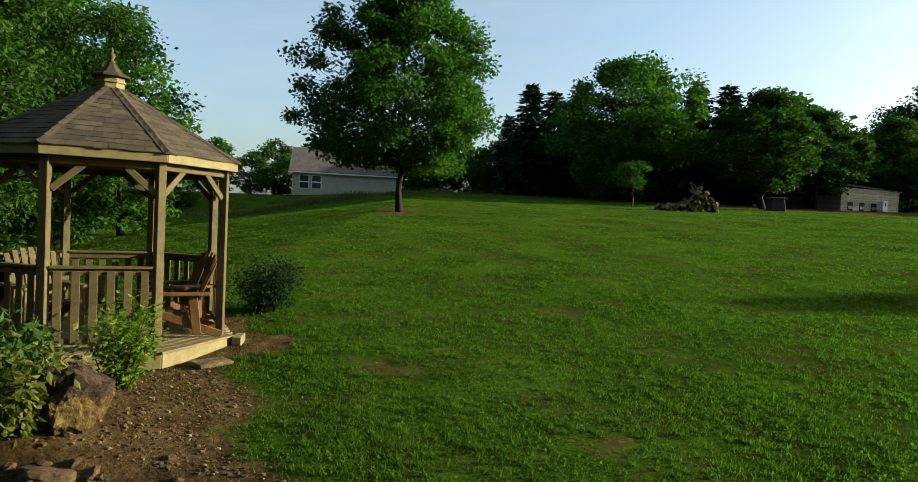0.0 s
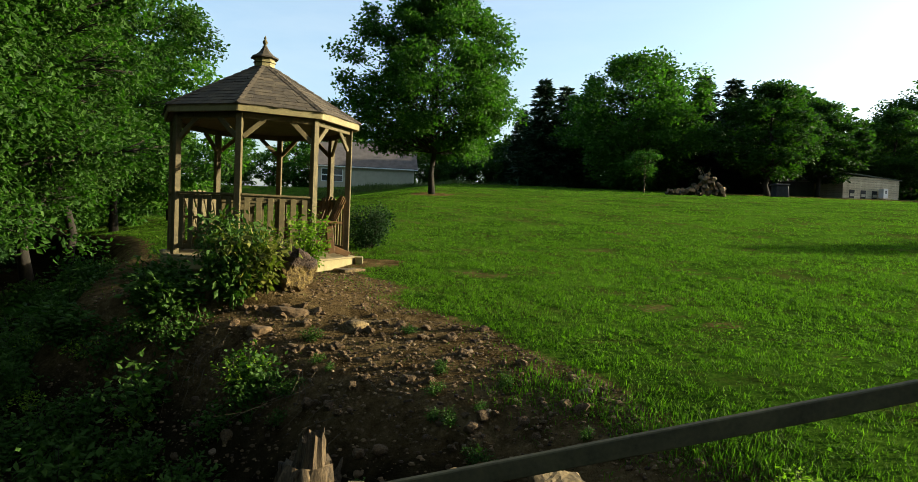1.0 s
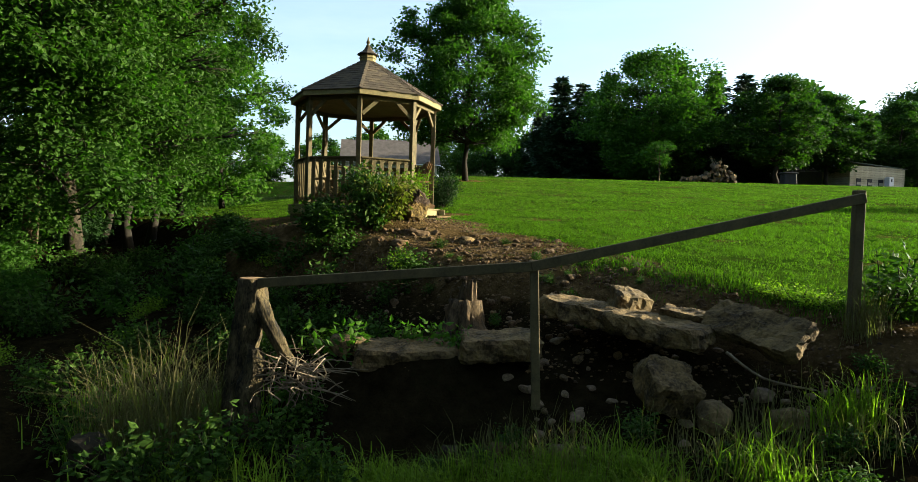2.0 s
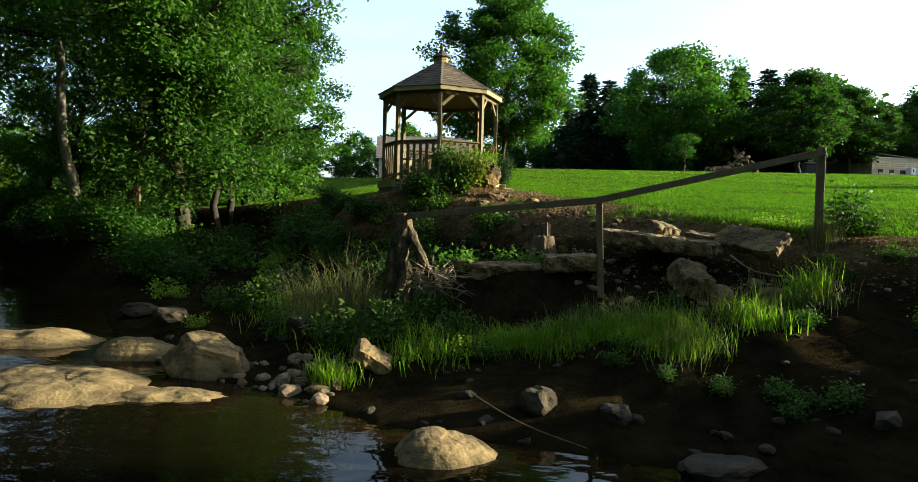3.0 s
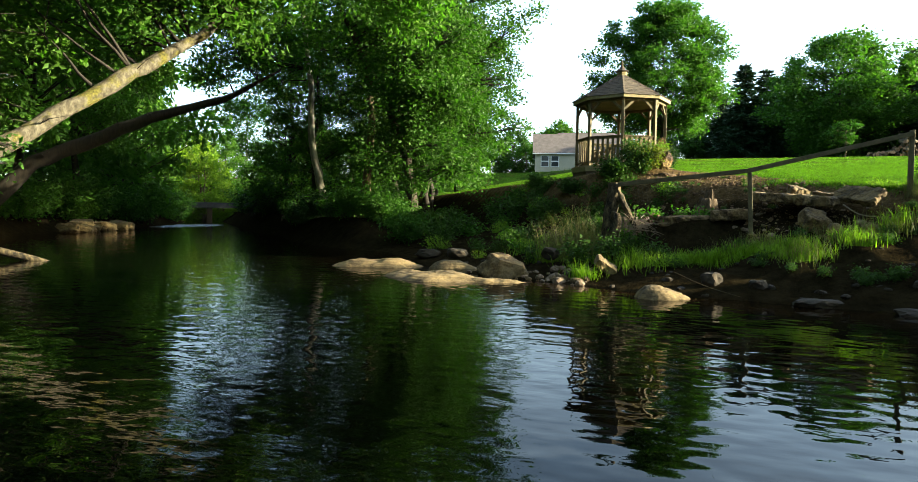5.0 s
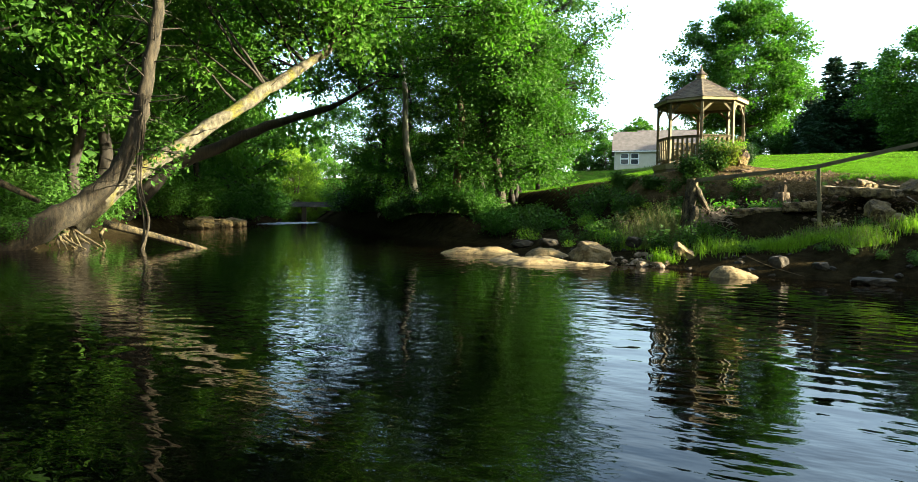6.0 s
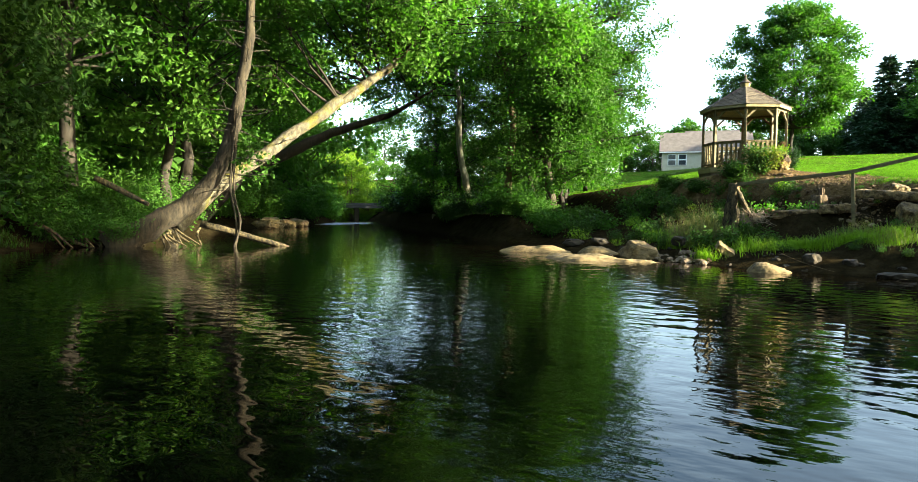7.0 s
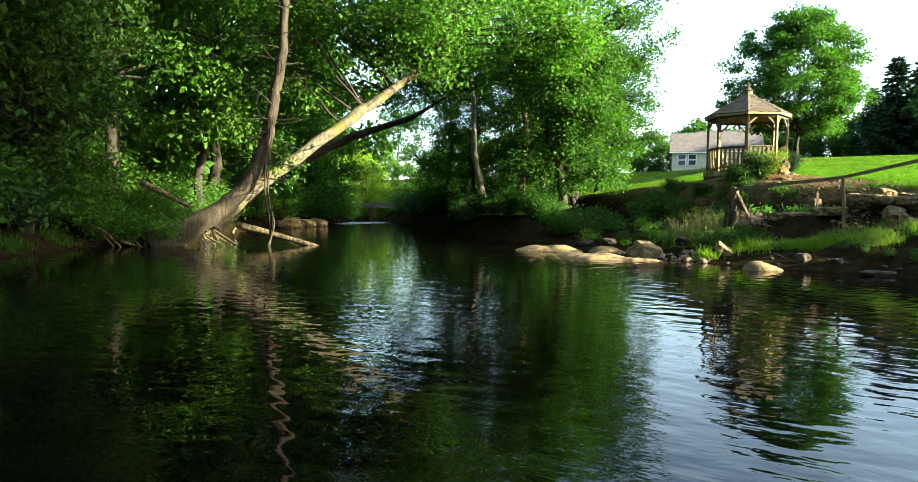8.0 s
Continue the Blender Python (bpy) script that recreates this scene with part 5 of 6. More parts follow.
for x, y, k, s in [(-15.9, 14.4, 6, 0.8), (-20.5, 19.5, 2, 0.75), (-25.5, 18.5, 0, 0.85), (-30, 22.5, 1, 1.1), (-17.6, 18.5, 6, 0.85), (-34, 29, 4, 0.5), (-40, 36, 4, 0.5), (-45, 42, 4, 0.45),
                   (-19.5, 24.5, 1, 0.95), (-22.5, 29, 3, 0.7), (-24, 25, 0, 1.0), (-27, 34, 3, 0.8), (-20.5, 31.5, 4, 0.75), (-50, 49, 4, 0.4), (-66, 60, 4, 0.75), (-72, 63, 4, 0.8), (-78, 65, 3, 0.75), (-70, 70, 3, 0.85), (-84, 68, 4, 0.85)]:
    tree("woodland_tree", KINDS[k], (x, y), "leafy creekside tree with brown trunk", rng.uniform(0, 6.28), (s, s, s), POINT)
# some upstream trees take the brighter leaf kinds to look sunlit
FAR_SIDE = "trees on the far creek bank"
# kind 5 darkens the near end by leaf colour, in place of shade
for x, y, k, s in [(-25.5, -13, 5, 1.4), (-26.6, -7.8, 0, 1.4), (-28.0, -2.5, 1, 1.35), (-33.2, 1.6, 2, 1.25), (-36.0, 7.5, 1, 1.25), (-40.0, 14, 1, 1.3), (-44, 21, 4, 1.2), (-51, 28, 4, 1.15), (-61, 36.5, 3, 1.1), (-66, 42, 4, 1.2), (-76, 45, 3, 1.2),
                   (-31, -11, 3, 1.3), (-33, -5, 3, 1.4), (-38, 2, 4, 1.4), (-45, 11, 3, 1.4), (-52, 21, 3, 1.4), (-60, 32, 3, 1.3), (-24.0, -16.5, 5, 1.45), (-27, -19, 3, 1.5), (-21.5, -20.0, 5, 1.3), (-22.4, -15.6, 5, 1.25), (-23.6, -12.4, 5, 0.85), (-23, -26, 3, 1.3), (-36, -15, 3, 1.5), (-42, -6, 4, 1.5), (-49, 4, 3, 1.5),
                   # behind the camera: unseen trees added to cut the sky light
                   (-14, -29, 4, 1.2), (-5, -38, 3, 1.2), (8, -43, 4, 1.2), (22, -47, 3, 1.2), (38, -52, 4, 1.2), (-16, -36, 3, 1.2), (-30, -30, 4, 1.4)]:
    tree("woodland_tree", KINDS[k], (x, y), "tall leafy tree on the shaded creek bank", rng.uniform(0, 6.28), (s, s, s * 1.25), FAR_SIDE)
# out of view: trees added to keep the sun off the far bank
DOWN = "trees on the bank downstream"
# unseen; stands where the long shadow on the lawn implies a tree
tree("shade_tree", FAR_OVAL, (35.0, 17.4), "round leafy tree at the side of the lawn", 0.4, (0.7, 0.7, 0.76))
for x, y, k, s, tz in [(14.0, -7.6, 3, 0.85, 1.1), (20.5, -7.0, 3, 1.0, 1.5), (19, -12, 3, 1.2, 1.7), (26, -8, 3, 1.3, 1.9), (27, -13.5, 4, 1.3, 2.0), (34, -11, 3, 1.4, 2.1), (22, -16.5, 4, 1.2, 1.7), (40, -8, 4, 1.4, 2.0), (16, -9.5, 3, 0.9, 1.3), (30, -17, 3, 1.4, 2.1), (24, -3.4, 3, 1.1, 1.6), (25, -5.6, 4, 1.1, 1.8), (33, -4.5, 3, 1.3, 2.0)]:
    tree("woodland_tree", KINDS[k], (x, y), "unseen leafy tree added to shade the creek bank", rng.uniform(0, 6.28), (s, s, tz), DOWN)


# unseen crowns on high boles, added to shade the far bank's foot
HIGH = broadleaf(56, 12.5, 3.0, 5.2, 0.2, 5500, 0.36, L_WOOD, M_BARK, "oval", 60, 0.2)
for x, y, s in [(11.0, -2.6, 1.0), (15.5, -3.0, 1.12), (13.0, -5.0, 1.05)]:
    tree("woodland_tree", HIGH, (x, y), "unseen high-crowned tree added to shade the far bank", x, (s, s, s), DOWN)


def bent_tree(name, label, path, radii, bark, clumps, leaves, size, mat, seed, twigs=0, sides=16):
    """A tree with a drawn trunk line; clumps: (x, y, z, radius) of leaf masses, each on a limb of its own."""
    r = np.random.default_rng(seed)
    base = np.array(path[0], float)
    pts = [np.array(p, float) - base for p in path]
    fine, frad = [], []
    for i in range(len(pts) - 1):
        for t in (0, 0.2, 0.4, 0.6, 0.8):
            fine.append(pts[i] + (pts[i + 1] - pts[i]) * t + r.normal(size=3) * 0.02 * (i > 0))
            frad.append((radii[i] + (radii[i + 1] - radii[i]) * t) * r.uniform(0.96, 1.05))
    fine.append(pts[-1])
    frad.append(radii[-1])
    tv, tf = tube(fine, frad, sides)
    for j, q in enumerate(tv[:len(fine) * sides]):
        c = Vector(fine[j // sides])
        k = 0.14 * noise.noise(q * 0.9 + Vector((seed, 0, 0))) + 0.12 * noise.noise(q * 2.6) + 0.07 * noise.noise(q * 7.0)
        tv[j] = c + (q - c) * (1 + k)
    wood = [(tv, tf)]
    leaf_pts, outs = [], []
    total = sum(c[3] ** 2 for c in clumps)
    for c in clumps:
        q = np.array(c[:3]) - base
        i = min(range(len(fine)), key=lambda j: np.linalg.norm(fine[j] - q) + 0.6 * max(0, fine[j][2] - q[2]))
        tv, lp = limb(r, fine[i], q, min(frad[i] * 0.32, 0.025 + 0.025 * c[3]), 0.015, 0.12, 5, 5)
        wood.append(tv)
        for k in range(7):
            tip = q + r.normal(size=3) * c[3] * np.array([0.6, 0.6, 0.4])
            wood.append(limb(r, lp[-2], tip, 0.022, 0.006, 0.1, 2, 3)[0])
            n = int(leaves * c[3] ** 2 / total / 7)
            g = r.normal(size=(n, 3)) * c[3] * np.array([0.30, 0.30, 0.22])
            leaf_pts.append(tip + g)
            outs.append(g / c[3])
    for k in range(twigs):
        j = r.integers(len(fine) // 4, len(fine))
        d = r.normal(size=3)
        d[2] = abs(d[2]) * 0.4 - 0.1
        d *= r.uniform(0.5, 1.6) / np.linalg.norm(d)
        wood.append(limb(r, fine[j], fine[j] + d, 0.022, 0.004, 0.25, 4, 4)[0])
    ob = thing(name, label, "tree", at=tuple(base))
    part("trunk", mesh_of("trunk", *wood[0], bark, True), ob)
    tv, tf = join_vf(wood[1:])
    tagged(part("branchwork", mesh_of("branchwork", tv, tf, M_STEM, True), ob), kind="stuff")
    if leaf_pts:
        v, f = leaf_mesh(r, np.concatenate(leaf_pts), size, 0.6, 0.35, np.concatenate(outs))
        part("crown", mesh_np("crown", v, f, mat), ob)
    return ob


def cloud(seed, n, lo, hi, r0, r1):
    r = random.Random(seed)
    return [(r.uniform(lo[0], hi[0]), r.uniform(lo[1], hi[1]), r.uniform(lo[2], hi[2]), r.uniform(r0, r1)) for _ in range(n)]


DARK_BOUGH = [(-33.0, 3.0, 0.8), (-31.4, 4.6, 3.4), (-29.2, 6.3, 4.7), (-27.6, 7.6, 5.7), (-24.9, 9.6, 6.8), (-22.6, 11.0, 8.4)]
bent_tree("sycamore_tree", "thick mossy pale trunk leaning far over the creek",
          [(-22.1, -6.7, 0.7), (-21.5, -5.5, 2.05), (-20.7, -3.9, 3.4), (-19.8, -2.1, 4.85), (-19.1, -0.7, 6.0), (-18.4, 0.6, 7.1), (-17.9, 1.6, 8.2), (-17.4, 3.0, 10.2)],
          [0.36, 0.28, 0.235, 0.215, 0.19, 0.165, 0.12, 0.05], M_BARK_MOSSY,
          cloud(16, 9, (-19.5, -1.5, 7.6), (-15.5, 2.5, 9.4), 0.8, 1.3) + cloud(5, 34, (-20.5, -4.0, 8.6), (-10.0, 5.0, 14.5), 1.0, 1.9) + cloud(15, 26, (-24.5, -1.0, 8.5), (-18.5, 6.0, 17), 1.3, 2.1) + cloud(17, 12, (-24.5, -4.0, 6.6), (-20.5, 1.0, 10.5), 0.9, 1.5), 52000, 0.20, L_LIGHT, 51, 10)
bent_tree("vine_clad_tree", "thick-footed upright trunk wrapped in dry vines and bare twigs",
          [(-22.9, -8.6, 0.0), (-22.1, -7.7, 0.6), (-21.3, -6.8, 1.4), (-20.7, -6.25, 2.3), (-20.2, -6.0, 3.4), (-19.85, -5.95, 4.6), (-19.3, -5.9, 7.0), (-19.0, -6.0, 9.2), (-18.6, -6.2, 11.6), (-18.4, -6.4, 14)],
          [0.50, 0.42, 0.34, 0.27, 0.23, 0.20, 0.17, 0.14, 0.10, 0.03], M_VINE_BARK,
          cloud(6, 16, (-22, -10, 9.5), (-16.5, -3, 14.5), 0.9, 1.6) + [(-20.0, -5.9, 2.9, 0.40), (-19.6, -5.5, 2.4, 0.45), (-19.9, -5.2, 3.0, 0.45), (-19.2, -5.3, 2.9, 0.35)], 9000, 0.18, L_WOOD, 52, 120)
bent_tree("overhanging_tree", "dark bough arching out over the creek",
          DARK_BOUGH,
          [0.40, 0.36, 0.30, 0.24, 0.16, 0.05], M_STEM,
          cloud(18, 10, (-26.5, 9.0, 8.2), (-21.5, 13.0, 12.0), 0.7, 1.2), 6000, 0.20, L_WOOD, 58, 14)
bent_tree("birch_tree", "pale leaning birch-like trunk with mossy foot",
          [(-21.6, 14.9, 0.7), (-22.5, 14.75, 2.4), (-23.0, 14.55, 5.2), (-23.1, 14.5, 8.6), (-23.4, 14.3, 11.7), (-23.8, 14.1, 15)],
          [0.30, 0.22, 0.19, 0.16, 0.12, 0.05], M_BIRCH,
          cloud(7, 26, (-28, 10, 8.5), (-21, 17, 18), 1.1, 2.0), 9000, 0.22, L_WOOD, 53, 10)
bent_tree("creekside_tree", "upright furrowed brown trunk rising from the bank",
          [(-19.42, 13.84, 0.9), (-19.27, 13.9, 2.84), (-19.0, 14.0, 6.1), (-19.26, 13.9, 9.0), (-19.4, 13.85, 12.5), (-19.45, 13.8, 16)],
          [0.30, 0.24, 0.20, 0.17, 0.13, 0.05], M_BARK,
          cloud(8, 26, (-22.5, 12, 7.5), (-15.0, 17, 17), 1.0, 1.9), 10000, 0.22, L_LIGHT, 54, 8)
bent_tree("creekside_tree", "dark forked trunk leaning out over the creek",
          [(-14.7, 9.9, 0.7), (-15.3, 10.2, 3.9), (-16.4, 10.3, 6.5), (-17.6, 10.3, 8.5), (-18.8, 10.3, 10.9), (-19.7, 9.8, 13.2)],
          [0.27, 0.21, 0.19, 0.16, 0.12, 0.05], M_VINE_BARK,
          cloud(9, 28, (-15.6, 8.6, 3.3), (-12.2, 13.0, 10.5), 0.9, 1.5) + cloud(10, 14, (-20.5, 8, 9), (-14, 13, 15), 1.0, 1.7) + cloud(14, 13, (-13.8, 6.4, 2.2), (-11.8, 9.0, 8.5), 0.6, 1.1) + cloud(12, 9, (-12.4, 10.4, 5.0), (-10.4, 12.5, 9.0), 0.45, 0.8) + cloud(13, 15, (-13.4, 10.5, 8.5), (-10.6, 13.0, 14.0), 0.6, 1.05), 64000, 0.165, L_FORK, 55, 6)

def vine(points, radius, seed):
    r = np.random.default_rng(seed)
    o = np.array(points[0])
    strands = []
    for k in range(3):
        pts = [np.array(p) - o + r.normal(size=3) * 0.06 for p in points]
        strands.append(tube(*smooth_path(pts, [radius * r.uniform(0.5, 1.0)] * len(pts)), 6))
    thing("hanging_vine", "dry brown vine hanging from the trunk to the water", "vine", at=tuple(o), mesh=mesh_of("hanging_vine", *join_vf(strands), M_VINE_BARK, True))


vine([(-19.75, -6.0, 4.6), (-19.75, -6.05, 3.4), (-19.9, -6.05, 2.0), (-19.85, -6.0, 0.9), (-19.9, -6.05, 0.0)], 0.035, 3)

# bushes hiding the foot of the woods
EDGE = "bushes along the creek"


def fringe(line, step, kinds, label, seed, inland, lo=0.7, hi=1.25):
    r = random.Random(seed)
    for (ax, ay), (bx, by) in zip(line, line[1:]):
        length = math.hypot(bx - ax, by - ay)
        nx, ny = -(by - ay) / length, (bx - ax) / length
        k = 0.0
        while k < length:
            t = k / length
            off = inland * r.uniform(0.4, 2.2)
            s = r.uniform(lo, hi)
            x, y = ax + (bx - ax) * t + nx * off, ay + (by - ay) * t + ny * off
            if ground_z(x, y) > 0.15:
                bush("bush", r.choice(kinds), (x, y), label, r.uniform(0, 6.28), (s, s, s), group=EDGE)
            k += step * r.uniform(0.7, 1.4)


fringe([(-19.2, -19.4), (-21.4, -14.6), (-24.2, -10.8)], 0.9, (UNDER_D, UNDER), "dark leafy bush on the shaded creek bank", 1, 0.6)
fringe([(-24.3, -9.5), (-24.6, -7), (-25.5, -5.4), (-31.3, 1.6), (-37.5, 12), (-41.5, 21), (-45.5, 28), (-56.5, 42)], 1.7, (UNDER, UNDER_L), "green leafy bush at the water's edge", 2, 0.7)
fringe([(-24.5, -17), (-26.5, -11), (-28.5, -6), (-33, 1), (-38, 9)], 2.2, (UNDER_L, UNDER), "leafy bush beneath the trees", 3, 1.6, 1.0, 1.6)
fringe([(-46, 38), (-37.5, 27.6), (-28.6, 17.6), (-23.5, 15.5)], 1.7, (UNDER, UNDER_D), "leafy bush on the wooded point", 4, 1.0)
fringe([(-24, 18), (-20.2, 15.6)], 1.3, (UNDER_D, UNDER, UNDER), "leafy bush on the wooded point", 5, 1.2, 0.7, 1.1)
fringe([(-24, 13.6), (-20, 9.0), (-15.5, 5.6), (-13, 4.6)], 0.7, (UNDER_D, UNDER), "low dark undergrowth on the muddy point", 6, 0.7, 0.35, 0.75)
# low bushes added beyond the view to shade the near bank
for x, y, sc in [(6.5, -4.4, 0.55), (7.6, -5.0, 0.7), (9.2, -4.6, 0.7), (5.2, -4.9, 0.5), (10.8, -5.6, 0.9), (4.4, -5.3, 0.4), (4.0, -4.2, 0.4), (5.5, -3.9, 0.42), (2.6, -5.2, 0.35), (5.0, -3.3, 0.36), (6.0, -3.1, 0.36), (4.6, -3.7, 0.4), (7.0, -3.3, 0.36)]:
    bush("bush", UNDER_D, (x, y), "unseen bush added downstream to shade the creek bank", x, (sc, sc, sc), group=EDGE)

for x, y, sc in [(-23.2, -9.3, 0.5), (-22.4, -8.5, 0.34), (-24.0, -9.9, 0.6), (-22.6, -7.3, 0.5), (-23.4, -8.3, 0.6)]:
    bush("bush", UNDER, (x, y, max(0.15, ground_z(x, y))), "leafy sprouts at the foot of the leaning trunk", 3 * x, (sc, sc, sc), group=EDGE)

# trees around the bend upstream; their sunlit look is put into the leaf colour
BEND = broadleaf(49, 11.0, 4.2, 0.3, 0.2, 7000, 0.30, L_SUNNY, M_BARK, "oval", 80, 0.18)
for x, y, s in [(-58.5, 47.0, 0.8), (-62, 50, 1.0), (-66, 53, 1.1), (-61.5, 44.5, 0.8), (-54.5, 45.5, 0.45)]:
    tree("willow_tree", BEND, (x, y), "yellow-green tree around the creek bend, sunlit look in its leaf colour", x, (s, s, s), "sunlit trees upstream")


def rapids():
    """Broken white water over a gravel bar: many small wavelets just above the surface."""
    r = np.random.default_rng(5)
    n = 420
    t, u = r.uniform(0, 1, n), r.normal(size=n)
    x, y = -41.0 - 2.6 * t + 0.45 * u, 21.5 + 8.5 * t + 0.6 * u
    ok = inside(WATER_POLY, x, y)
    x, y = x[ok], y[ok]
    n = len(x)
    a, L, w, h = r.uniform(-0.5, 0.5, n) + 1.2, r.uniform(0.15, 0.7, n), r.uniform(0.03, 0.08, n), r.uniform(0.015, 0.04, n)
    dx, dy = np.cos(a) * L, np.sin(a) * L
    z = np.zeros(n)
    p = np.stack([np.stack([x - dx, y - dy, z + 0.004], -1), np.stack([x - dy / L * w, y + dx / L * w, z + 0.004], -1), np.stack([x + dx, y + dy, z + 0.004], -1), np.stack([x + dy / L * w, y - dx / L * w, z + 0.004], -1), np.stack([x, y, h], -1)], 1).reshape(-1, 3)
    o = np.arange(n)[:, None] * 5
    f = np.concatenate([o + q for q in ([0, 1, 4], [1, 2, 4], [2, 3, 4], [3, 0, 4])], 1).reshape(-1, 3)
    tagged(new("rapids", mesh_np("rapids", p, f, M_FOAM)), "pale broken ripples over a shallow gravel bar", "water", "", "stuff")


M_FOAM = mottled("white_water", (0.012, 0.014, 0.014), (0.10, 0.11, 0.11), 4, 30, 0.3, 0.3)
rapids()
# ---- plants and debris near the gazebo and on the bank ----
LEAFY_BUSH = bush_mesh(61, 0.62, 0.85, 2300, 0.10, L_SHRUB, 30)
YELLOW_BUSH = bush_mesh(62, 0.55, 0.80, 1500, 0.09, L_SHRUB_Y, 26)
DENSE_BUSH = bush_mesh(63, 0.55, 1.0, 6000, 0.05, L_DARK, 40)
FEATHER = bush_mesh(64, 0.34, 1.0, 1700, 0.055, L_SUNNY, 16)
SPRIG = bush_mesh(65, 0.30, 0.32, 260, 0.075, L_LIGHT, 9)
WEED = bush_mesh(66, 0.26, 0.40, 420, 0.045, L_WEED, 12)
DARK_WEED = bush_mesh(67, 0.42, 0.5, 560, 0.065, L_SHRUB, 10)
bush("shrub", LEAFY_BUSH, (-6.5, 2.9), "low green shrub on the steep dirt edge", 1.3, (0.8, 0.8, 0.6))
bush("shrub", LEAFY_BUSH, (-5.3, 2.75), "large-leaved green shrub below the gazebo", 0.3, (0.9, 0.9, 0.85))
bush("shrub", YELLOW_BUSH, (-4.36, 3.05), "yellowing broad-leaved shrub against the boulder", 0.9, (0.95, 0.95, 1.15))
bush("shrub", LEAFY_BUSH, (-4.75, 3.5), "dark green shrub before the gazebo railing", 2.1, (0.8, 0.8, 1.05))
bush("feathery_sapling", FEATHER, (-4.10, 4.32), "bright green feathery sapling by the railing", 0.4, (1.15, 1.15, 1.0), "sapling")
bush("shrub", DENSE_BUSH, (-4.0, 8.15), "dense small-leaved dark shrub behind the gazebo", 0.0, (0.95, 0.95, 1.0))
bush("shrub", LEAFY_BUSH, (-4.5, 2.95), "dark broad-leaved shrub hanging over the dirt edge", 5.2, (0.75, 0.7, 1.1))
bush("shrub", LEAFY_BUSH, (-8.2, 5.6), "green shrub on the slope behind the gazebo", 0.8, (0.7, 0.7, 0.7))
rng = random.Random(21)
for x, y, s in [(-7.6, 3.4, 1.3), (-9.0, 4.6, 1.5), (-8.3, 2.4, 1.2), (-3.2, -0.35, 1.1), (-4.1, -0.55, 1.5), (-4.45, -0.9, 1.1), (-2.75, -0.55, 0.9), (-3.9, 0.6, 1.0), (-10.4, 5.2, 1.6), (-6.3, 1.2, 1.0), (-7.2, -0.6, 1.2), (-11.5, 6.8, 1.6)]:
    bush("seedling", SPRIG, (x, y), "bright green leafy seedling on the shaded slope", rng.uniform(0, 6.28), (s, s, s), "seedling", "seedlings on the slope")
for x, y, s in [(0.75, -0.7, 0.9), (1.0, -0.95, 0.75), (0.62, -0.5, 0.7), (0.85, -0.85, 0.8)]:
    bush("weed", WEED, (x, y), "yellow-green leafy weed at the lawn edge", rng.uniform(0, 6.28), (s, s, s * 0.8), "weed", "weeds at the lawn edge")
for k in range(95):
    x, y = rng.uniform(-13, 2.5), rng.uniform(-4.8, 4.5)
    z = ground_z(x, y)
    if not 0.25 < z < 2.3 or (-4.3 < x < 1.3 and -2.1 < y < 0.5) or (y > -0.6 and x > -3.6) or (x > -3.4 and y < -1.8):
        continue
    s = rng.uniform(0.6, 1.5)
    bush("weed", rng.choice((DARK_WEED, DARK_WEED, WEED)), (x, y), "leafy green weed on the creek bank", rng.uniform(0, 6.28), (s, s, s), "weed", "weeds on the creek bank")
for k in range(40):
    x, y = rng.uniform(-3.4, 2.6), rng.uniform(-4.6, -1.9)
    if ground_z(x, y) < 0.3:
        continue
    s = rng.uniform(0.3, 0.75)
    bush("weed", DARK_WEED, (x, y), "small herb growing on the dark bank", rng.uniform(0, 6.28), (s, s, s * 0.8), "weed", "herbs on the dark bank")
for k in range(26):
    x, y = rng.uniform(-4.0, -0.6), rng.uniform(-0.2, 2.6)
    if lawn_mask(np.array([x]), np.array([y]))[0] > 0.3:
        continue
    s = rng.uniform(0.18, 0.4)
    bush("weed", DARK_WEED, (x, y), "small green sprig in the bare dirt", rng.uniform(0, 6.28), (s, s, s), "weed", "sprigs on the dirt slope")
for k in range(50):
    x = rng.uniform(-9.5, -3.4)
    y = float(np.interp(x, [-9.5, -8, -6.6, -4.3, -3.4], [9, 5.5, 3.2, 2.3, 1.75])) - rng.uniform(0.15, 1.6)
    s = rng.uniform(0.6, 1.2)
    bush("weed", rng.choice((DARK_WEED, DARK_WEED, WEED)), (x, y), "leafy weed clinging to the steep dirt bank", rng.uniform(0, 6.28), (s, s, s), "weed", "weeds on the steep bank")
for k in range(26):
    x, y = rng.uniform(-15, -8.5), rng.uniform(3.5, 12)
    z = ground_z(x, y)
    if not 0.3 < z < 1.7 or inside(LAWN_POLY, np.array([x]), np.array([y]))[0]:
        continue
    s = rng.uniform(1.2, 2.2)
    bush("weed", DARK_WEED, (x, y), "dark leafy undergrowth on the shaded slope", rng.uniform(0, 6.28), (s, s, s), "weed", "undergrowth below the woods")


